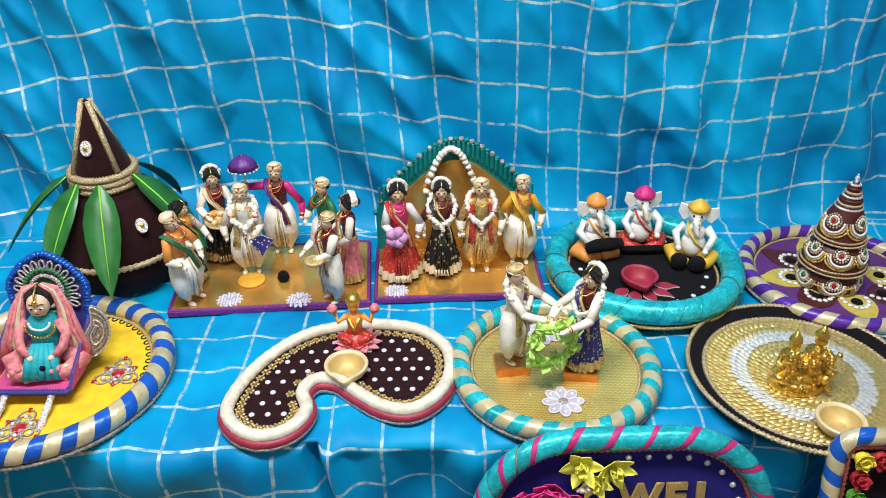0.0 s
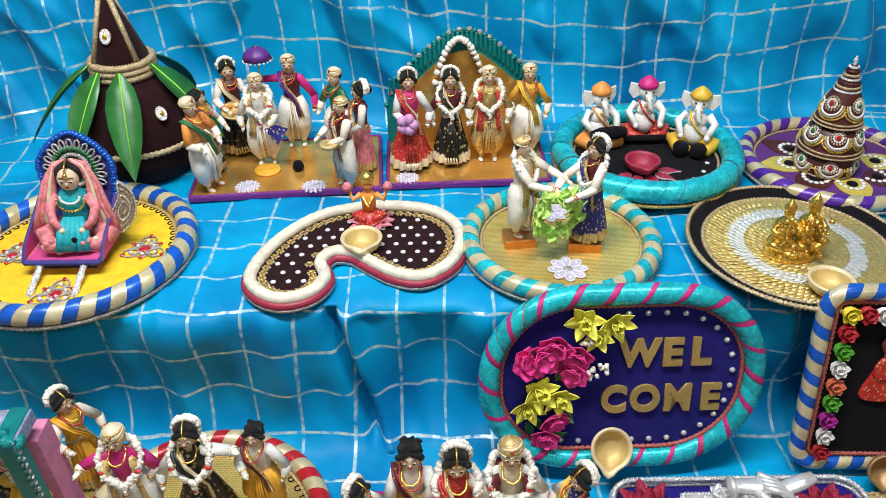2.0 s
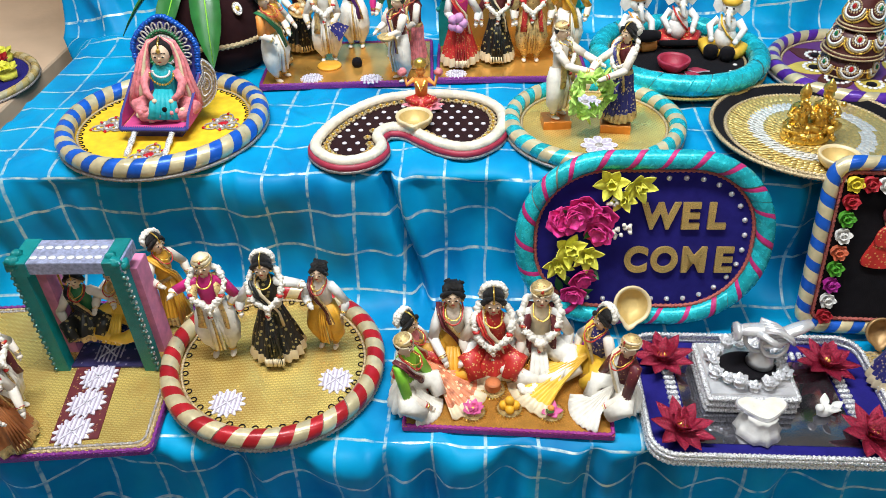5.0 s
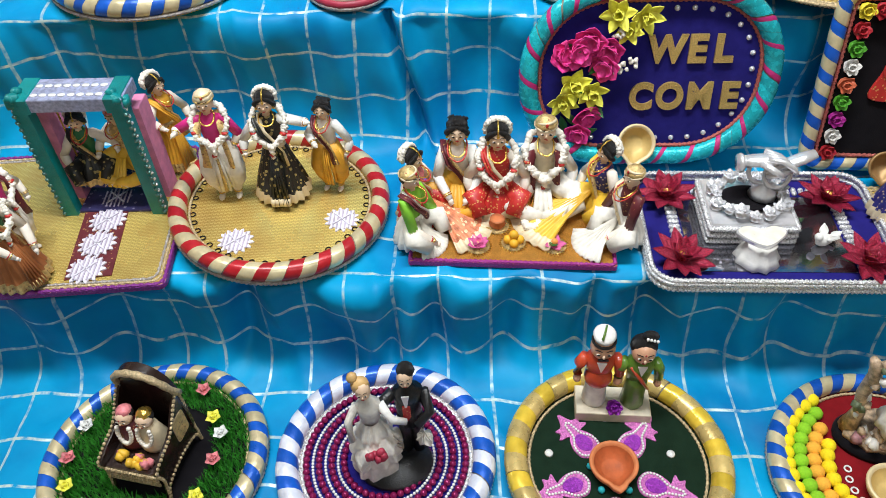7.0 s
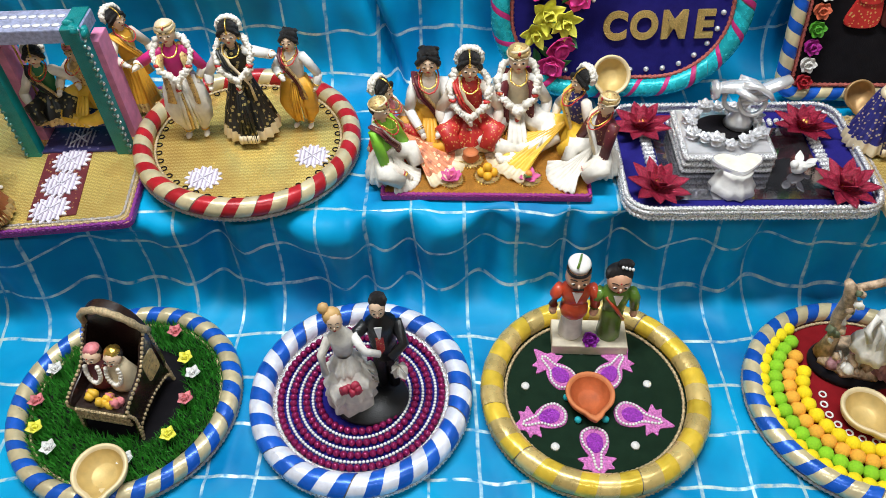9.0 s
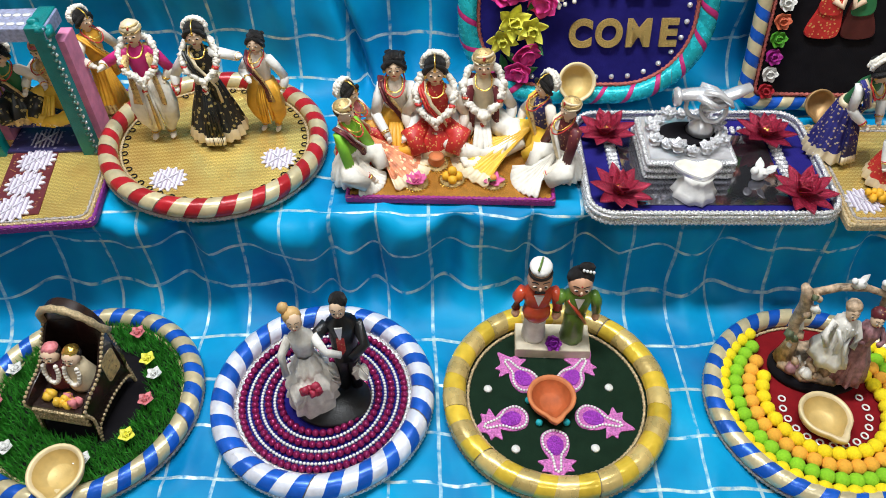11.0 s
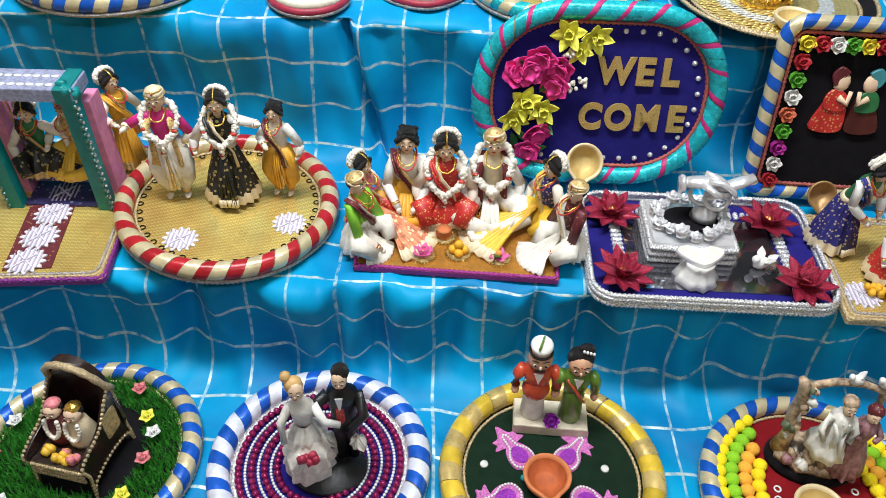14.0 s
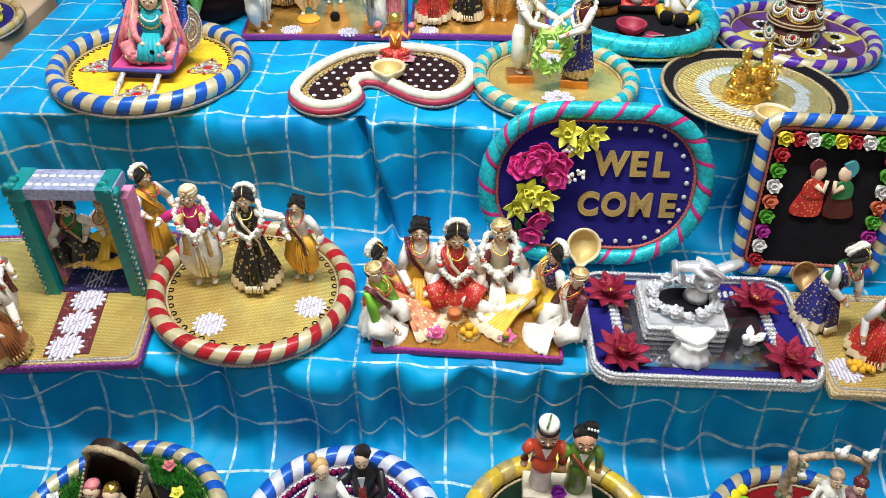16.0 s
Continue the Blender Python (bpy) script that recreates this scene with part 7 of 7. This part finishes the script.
for r in (0.1135, 0.1180, 0.1225):
    part("lace_band", Shape().tube([(r * math.cos(0.1 * math.pi * i / 3), r * math.sin(0.1 * math.pi * i / 3), 0.0115) for i in range(60)], 0.0024, SILVER_BEAD, 8, True), p_bead, "silver lace edging")


def dancing_pair():
    """A resin casting of two figures on one oval base; one plain mesh."""
    s = Shape()
    s.lathe([(0.047, 0), (0.050, 0.006), (0.048, 0.012), (0, 0.013)], JET, 40, pose(0.008, -0.010, 0) @ Matrix.Diagonal((1.2, 1.0, 1, 1)))
    S = pose(-0.020, -0.006, 0.010) @ Matrix.Diagonal((0.186, 0.186, 0.212, 1))
    for k, (r0, z0, r1, z1) in enumerate(((0.20, 0.0, 0.165, 0.20), (0.205, 0.15, 0.15, 0.32), (0.20, 0.28, 0.11, 0.43), (0.135, 0.40, 0.07, 0.54))):
        pleated(s, S, [(r0, z0, 0.09), (r0 * 0.98, z0 + 0.03, 0.08), ((r0 + r1) / 2, (z0 + z1) / 2, 0.06), (r1, z1, 0.03)], PARCH, 8 + k, 96, 1.0, k * 1.7)
    for i in range(12):
        petal(s, S @ pose(0.14 * math.cos(i * 2.1), 0.14 * math.sin(i * 2.1), 0.30 + 0.05 * math.sin(i * 1.3), 0, 40, i * 120), 0.16, 0.13, PARCH, -0.3, 0.008)
    s.lathe([(0.07, 0.52), (0.095, 0.66), (0.10, 0.72), (0.045, 0.77), (0.035, 0.82)], PARCH, 14, S, squash=0.8)
    s.ball((-0.02, -0.01, 0.88), (0.062, 0.065, 0.078), FACE_C, 12, S)
    face_marks(s, S, (-0.02, -0.01, 0.88), (0.062, 0.065, 0.078), False)
    s.ball((-0.035, 0.02, 0.905), (0.075, 0.07, 0.07), BLOND, 10, S)
    s.ball((-0.09, 0.04, 0.965), (0.045, 0.045, 0.045), BLOND, 8, S, 0.1)
    s.tube([(0.09, 0, 0.71), (0.17, -0.06, 0.58), (0.28, -0.04, 0.52)], [0.04, 0.034, 0.028], SKIN_W, 8, at=S)
    s.tube([(-0.09, 0, 0.71), (-0.17, -0.05, 0.58), (-0.16, -0.10, 0.42)], [0.04, 0.034, 0.028], PARCH, 8, at=S)
    for i in range(9):
        s.ball((0.02 + 0.06 * math.cos(i), -0.20 + 0.02 * math.sin(i), 0.34 + 0.025 * math.sin(2 * i)), 0.035, CLAY_RED, 6, S, 0.2)
    G = pose(0.038, 0.010, 0.010) @ Matrix.Diagonal((0.190, 0.190, 0.212, 1))
    for k in (-1, 1):
        s.tube([(k * 0.05, 0, 0.02), (k * 0.045, 0, 0.25), (k * 0.04, 0, 0.5)], [0.05, 0.055, 0.065], JET, 10, at=G)
    s.lathe([(0.095, 0.36), (0.10, 0.48), (0.115, 0.66), (0.12, 0.74), (0.05, 0.79), (0.04, 0.82)], JET, 14, G, squash=0.75)
    s.prism([(-0.032, 0.52), (0.0, 0.47), (0.032, 0.52), (0.03, 0.65), (-0.03, 0.65)], 0, 0.008, RED, None, 0.002, G @ pose(-0.02, -0.080, 0, 90, 0, 0))
    s.prism([(-0.008, 0.64), (0.008, 0.64), (0.03, 0.76), (-0.03, 0.76)], 0, 0.010, PEARL, None, 0.002, G @ pose(-0.02, -0.080, 0, 90, 0, 0))
    s.ball((-0.01, -0.01, 0.88), (0.062, 0.065, 0.082), FACE_C, 12, G)
    face_marks(s, G, (-0.01, -0.01, 0.88), (0.062, 0.065, 0.082), False)
    s.ball((0.0, 0.02, 0.925), (0.072, 0.07, 0.065), HAIR, 10, G)
    s.tube([(-0.11, 0, 0.72), (-0.22, -0.06, 0.66), (-0.30, -0.05, 0.60)], [0.05, 0.042, 0.034], JET, 8, at=G)
    s.tube([(0.11, 0, 0.72), (0.16, -0.08, 0.56), (0.05, -0.16, 0.50)], [0.05, 0.042, 0.034], JET, 8, at=G)
    for i in range(7):
        petal(s, G @ pose(0.10, -0.15, 0.40, 0, 50 + 12 * (i % 3), i * 52), 0.13, 0.10, PARCH, -0.2, 0.008)
    return tagged(s.make("resin_figurine", pose(-0.142, 0.258, ZL, 0, 0, 6) @ Matrix.Diagonal((0.84, 0.84, 0.88, 1))), "resin dancing bride and groom figurine on black base", "figurine")


JET = mat("black_resin", (0.008, 0.008, 0.009), 0.35)
BLOND = mat("blond_resin", (0.55, 0.34, 0.13), 0.5, var=0.2)
dancing_pair()

# green velvet plate
FISH = mat("pink_sequin_motif", (0.54, 0.14, 0.42), 0.4, 0.2, var=0.4, scale=400, bump=0.5, kind="cells")
VIOLET = mat("violet_sequin", (0.28, 0.02, 0.38), 0.35, 0.3, var=0.3, scale=400, bump=0.4, kind="cells")
for i in range(5):
    a = -90 + 72 * i
    m = pose(-0.008 + 0.060 * math.cos(radians(a)), -0.017 + 0.060 * math.sin(radians(a)), 0.010, 0, 0, a)
    body = part("bird_motif", Shape().prism(curve([(-0.028, 0), (-0.020, -0.016), (-0.004, -0.018), (0.009, -0.013), (0.014, -0.010), (0.017, -0.024), (0.024, -0.017), (0.031, -0.020), (0.033, -0.009), (0.050, 0.0), (0.033, 0.009), (0.031, 0.020), (0.024, 0.017), (0.017, 0.024), (0.014, 0.010), (0.009, 0.013), (-0.004, 0.018), (-0.020, 0.016)], 4), 0, 0.002, FISH, None, 0.0006, m), p_gold, "pink sequinned bird motif")
    part("motif_centre", Shape().prism(curve([(-0.018, 0), (-0.010, -0.010), (0.004, -0.008), (0.010, 0.0), (0.004, 0.008), (-0.010, 0.010)], 5), 0.002, 0.0034, VIOLET, None, 0.0006, m), body)
    at, ln = along(curve([(-0.025, 0), (-0.018, -0.014), (-0.003, -0.015), (0.010, -0.006), (0.030, -0.003), (0.030, 0.003), (0.010, 0.006), (-0.003, 0.015), (-0.018, 0.014)], 5))
    s = Shape()
    for q in range(34):
        x, y = at(q / 34)[:2]
        s.ball((x, y, 0.003), 0.0021, PEARL, 6, m)
    part("bead_outline", s, body)
    b = radians(a + 36)
    share("pearl", Shape().lathe([(0, 0), (0.0062, 0), (0.0052, 0.0025), (0, 0.0042)], PEARL, 12).mesh("pearl"), p_gold, pose(-0.008 + 0.085 * math.cos(b), -0.012 + 0.080 * math.sin(b), 0.010))
diya("orange terracotta oil lamp on the green plate", pose(0.151, 0.243, ZL, 0, 0, 4), 0.032, CLAY)
for i in range(5):
    a = -90 + 72 * i + 36
    share("blue_bead", Shape().ball((0, 0, 0.004), 0.005, TURQ, 8).mesh("blue_bead"), p_gold, pose(-0.008 + 0.030 * math.cos(radians(a)), -0.017 + 0.030 * math.sin(radians(a)), 0.010))


def wooden_pair():
    t = thing("wooden_doll_stand", "cream painted wooden block under two wooden dolls", "stand", pose(0.162, 0.340, ZL, 0, 0, -3))
    part("block", Shape().box((0, 0, 0.009), (0.102, 0.046, 0.018), WOOD_CREAM), t)
    s = Shape()
    rose(s, (0, 0, 0), 0.012, VIOLET)
    part("rosette", s, t, "purple painted rosette", pose(0.0, -0.012, 0.024, 60, 0, 0))
    GREENW = mat("green_lacquer", (0.10, 0.20, 0.02), 0.3, coat=0.4)
    REDW = mat("red_lacquer", (0.52, 0.06, 0.02), 0.3, coat=0.4)
    FACE = mat("peach_lacquer", (0.66, 0.36, 0.22), 0.35, coat=0.3)
    for k, coat, low, label in ((-1, REDW, SKIN_W, "painted wooden doll in red coat and white cap"), (1, GREENW, GREENW, "painted wooden doll in green sari")):
        s = Shape()
        h = 0.149 if k < 0 else 0.143
        S = Matrix.Diagonal((h * 0.86, h * 0.9, h, 1))
        s.lathe([(0.125, 0), (0.13, 0.03), (0.115, 0.18), (0.12, 0.34), (0.10, 0.44)], low, 24, S, 0 if k < 0 else 11, 0.04)
        if k < 0:
            s.ball((0, -0.03, 0.39), (0.15, 0.13, 0.13), coat, 14, S)
        else:
            s.tube([(-0.11, -0.07, 0.62), (0.02, -0.13, 0.48), (0.10, -0.10, 0.34)], [0.03, 0.035, 0.03], REDW, 6, at=S, flat=0.6)
        s.lathe([(0.12, 0.40), (0.14, 0.52), (0.155, 0.62), (0.10, 0.67), (0.06, 0.69)], coat, 18, S, squash=0.8)
        s.prism([(-0.05, 0.07), (0.0, -0.05), (0.05, 0.07)], 0, 0.02, PEARL, None, 0.004, S @ pose(0, -0.115, 0.60, 80, 0, 0))
        for w in (-1, 1):
            s.tube([(w * 0.15, 0, 0.64), (w * 0.205, -0.01, 0.54), (w * 0.215, -0.03, 0.42)], [0.06, 0.062, 0.05], coat, 8, at=S)
            s.ball((w * 0.215, -0.04, 0.36), (0.045, 0.05, 0.05), FACE, 8, S)
        s.ball((0, -0.01, 0.79), (0.13, 0.125, 0.125), FACE, 14, S)
        face_marks(s, S, (0, -0.01, 0.79), (0.13, 0.125, 0.125), k > 0)
        if k < 0:
            s.lathe([(0.088, 0.0), (0.104, 0.02), (0.116, 0.055), (0.096, 0.080), (0, 0.088)], SKIN_W, 20, S @ pose(0, 0.015, 0.880, 8, 0, 0))
            s.tube([(-0.03, -0.09, 0.965), (0.0, 0.0, 0.985), (0.02, 0.08, 0.970)], 0.012, GREENW, 6, at=S)
            s.tube([(0.112 * math.cos(q), 0.108 * math.sin(q) - 0.005, 0.875) for q in np.linspace(0, 6.283, 21)[:-1]], 0.014, HAIR, 6, True, S)
            s.tube([(-0.05, -0.13, 0.735), (0, -0.145, 0.745), (0.05, -0.13, 0.735)], 0.012, HAIR, 6, at=S)
        else:
            s.ball((0, 0.03, 0.83), (0.145, 0.12, 0.115), HAIR, 14, S)
            s.ball((0.05, 0.04, 0.95), (0.09, 0.06, 0.05), HAIR, 10, S)
            for i in range(4):
                s.ball((0.01 + 0.035 * i, -0.02, 0.965 - 0.008 * i), 0.018, PEARL, 6, S)
        tagged(s.make("wooden_doll", pose(0.162 + k * 0.026, 0.343 - k * 0.002, ZL + 0.018, 0, 0, -3)), label, "doll", "wooden dolls")


wooden_pair()

# pompom plate
POM = [mat("pompom_" + n, c, 0.9, var=0.1, scale=300, bump=0.15, bscale=1600, rand=0.06) for n, c in (("yellow", (0.90, 0.70, 0.006)), ("green", (0.26, 0.58, 0.015)), ("orange", (0.88, 0.42, 0.04)))]
for r, m, a0, a1 in ((0.128, 0, 122, 418), (0.1115, 1, 128, 412), (0.0945, 2, 138, 402), (0.0775, 0, 150, 390)):
    me = Shape().ball((0, 0, 0), (0.0099, 0.0099, 0.0092), POM[m], 12, None, 0.03).mesh("pompom")
    n = int(radians(a1 - a0) * r / 0.0168)
    for i in range(n + 1):
        a = radians(a0 + (a1 - a0) * i / n)
        share("pompom", me, p_pom, pose(r * math.cos(a), r * math.sin(a), 0.0175 + random.uniform(-.001, .001), 0, 0, random.uniform(0, 360)))
ringlet = Shape().tube([(0.0042 * math.cos(q), 0.0042 * math.sin(q), 0.001) for q in np.linspace(0, 6.283, 13)[:-1]], 0.0013, PEARL, 6, True).mesh("mirror_ring")
for i in range(14):
    a = radians(160 + 220 * i / 13)
    share("mirror_ring", ringlet, p_pom, pose(0.054 * math.cos(a), -0.010 + 0.052 * math.sin(a), 0.0102))
diya("gold painted clay oil lamp on red velvet plate", pose(0.494, 0.212, ZL, 0, 0, 14), 0.033, BRASS)


def garden_couple():
    """A resin casting of two figures by a tree stump arch, on one base; one plain mesh."""
    s = Shape()
    s.lathe([(0.068, 0), (0.070, 0.008), (0.064, 0.016), (0, 0.017)], VELVET_BK, 32, Matrix.Diagonal((1.1, 0.62, 1, 1)))
    s.lathe([(0.060, 0.016), (0.062, 0.024), (0.050, 0.030), (0, 0.031)], BARK, 24, Matrix.Diagonal((1.1, 0.6, 1, 1)), 9, 0.08)
    s.tube([(-0.056, 0.004, 0.02), (-0.054, 0.004, 0.06), (-0.064, 0.006, 0.10), (-0.060, 0.006, 0.135), (-0.068, 0.006, 0.162), (-0.076, 0.006, 0.172)], [0.016, 0.010, 0.009, 0.011, 0.009, 0.006], BARK, 10)
    s.tube([(-0.064, 0.012, 0.150), (-0.02, 0.014, 0.166), (0.020, 0.014, 0.168), (0.052, 0.012, 0.160), (0.062, 0.010, 0.10), (0.060, 0.008, 0.03)], [0.006, 0.0055, 0.005, 0.0055, 0.006, 0.010], BARK, 8)
    for i in range(22):
        s.ball((random.uniform(-.062, .062), -0.02 + random.uniform(-.012, .012), random.uniform(.026, .046)), random.uniform(.005, .010), (BARK, PARCH, ROSE_R)[i % 3], 7, None, 0.25)
    for i in range(10):
        s.ball((-0.060 + random.uniform(-.014, .012), random.uniform(-.01, .004), random.uniform(.05, .170)), random.uniform(.004, .008), (LEAF_R, BARK, PARCH)[i % 3], 6, None, 0.35)
    for x in (0.004, 0.048):
        s.ball((x, 0.012, 0.176), (0.012, 0.007, 0.008), SKIN_W, 8)
        s.ball((x - 0.010, 0.010, 0.183), 0.005, SKIN_W, 6)
        petal(s, pose(x, 0.012, 0.178, 0, -50, 10), 0.018, 0.010, SKIN_W, 0.2)
    A = pose(-0.008, -0.020, 0.028) @ Matrix.Diagonal((0.135, 0.135, 0.150, 1))
    for k in (-1, 1):
        s.tube([(k * 0.06, 0, 0.02), (k * 0.055, 0, 0.2), (k * 0.05, 0, 0.42)], [0.05, 0.055, 0.06], PARCH, 8, at=A)
        s.tube([(k * 0.11, 0, 0.72), (k * 0.19, -0.04, 0.58), (k * 0.14, -0.1, 0.48)], [0.05, 0.045, 0.035], PARCH, 8, at=A)
    s.lathe([(0.22, 0.26), (0.20, 0.34), (0.10, 0.50), (0.12, 0.68), (0.11, 0.74), (0.05, 0.79)], PARCH, 30, A, 8, 0.09)
    s.ball((0, -0.01, 0.87), (0.070, 0.072, 0.088), FACE_C, 12, A)
    face_marks(s, A, (0, -0.01, 0.87), (0.070, 0.072, 0.088), False)
    s.prism([(-0.04, 0.06), (0.0, -0.10), (0.04, 0.06)], 0, 0.02, SKIN_W, None, 0.004, A @ pose(0, -0.10, 0.68, 80, 0, 0))
    s.tube([(-0.10, -0.08, 0.70), (-0.02, -0.12, 0.56), (-0.05, -0.13, 0.30)], [0.03, 0.035, 0.045], SKIN_W, 7, at=A, flat=0.6)
    s.tube([(0.10, -0.08, 0.70), (0.03, -0.12, 0.56), (0.09, -0.15, 0.30)], [0.03, 0.035, 0.045], SKIN_W, 7, at=A, flat=0.6)
    s.ball((0, 0.02, 0.92), (0.09, 0.085, 0.07), BARK, 10, A)
    Bm = pose(0.036, -0.016, 0.028) @ Matrix.Diagonal([0.132] * 3 + [1])
    s.lathe([(0.22, 0.0), (0.215, 0.1), (0.17, 0.3), (0.08, 0.5), (0.11, 0.68), (0.10, 0.74), (0.045, 0.79)], ROSE_R, 36, Bm, 10, 0.08)
    s.ball((0, -0.01, 0.87), (0.072, 0.074, 0.088), FACE_C, 12, Bm)
    face_marks(s, Bm, (0, -0.01, 0.87), (0.072, 0.074, 0.088), False)
    pleated(s, Bm, [(0.225, 0.0, 0.12), (0.20, 0.14, 0.10), (0.15, 0.32, 0.07)], ROSE_R, 11, 66)
    s.ball((0.01, 0.02, 0.92), (0.095, 0.085, 0.08), MAROON, 10, Bm)
    for k in (-1, 1):
        s.tube([(k * 0.10, 0, 0.72), (k * 0.18, -0.05, 0.60), (k * 0.08, -0.13, 0.62)], [0.045, 0.04, 0.03], ROSE_R, 8, at=Bm)
    return tagged(s.make("resin_figurine", pose(0.512, 0.292, ZL, 0, 0, -6) @ Matrix.Diagonal((0.80, 0.94, 0.94, 1))), "resin garden couple figurine under a branch arch", "figurine")


BARK = mat("resin_bark", (0.44, 0.31, 0.20), 0.45, var=0.65, scale=110, bump=0.4)
ROSE_R = mat("resin_dusky_rose", (0.30, 0.14, 0.15), 0.45, var=0.5, scale=120, bump=0.3)
LEAF_R = mat("resin_moss", (0.10, 0.12, 0.06), 0.6, var=0.4, scale=120)
garden_couple()

# ---- side table beyond the left end of the steps ----
tb = thing("side_table", "low side table covered with pale peach cloth", "table", pose(-1.34, 1.35, 0))
PEACH = mat("peach_tablecloth", (0.62, 0.44, 0.30), 0.7, var=0.15, scale=5, bump=0.2, bscale=60)
part("tabletop", Shape().prism(rounded(0.78, 1.20, 0.03), 0.70, 0.735, PEACH, PEACH, 0.004), tb)
for k in (-1, 1):
    for j in (-1, 1):
        part("leg", Shape().box((k * 0.34, j * 0.54, 0.35), (0.05, 0.05, 0.70), STEP_WOOD), tb)
p_side = plate("round black plate with bright ribbon roses and gold rim", pose(-1.085, 1.225, 0.735), 0.150, VELVET_NV, (CREAM, YELLOW_RB2), 22, 0.008)
for x, y, m, r in ((0.055, 0.055, RED_RB, 0.026), (0.095, 0.010, YEL_FL, 0.026), (0.045, 0.095, YEL_FL, 0.024), (0.050, -0.095, YEL_FL, 0.026), (-0.02, 0.10, YEL_FL, 0.026), (-0.09, 0.05, RED_RB, 0.026), (-0.08, -0.05, YEL_FL, 0.026)):
    s = Shape()
    rose(s, (0, 0, 0.010), r, m)
    part("ribbon_rose", s, p_side, "", pose(x, y, 0.010))
diya("dark red clay oil lamp on side plate", pose(-1.025, 1.175, 0.745, 0, 0, 60), 0.034, CLAY_RED)
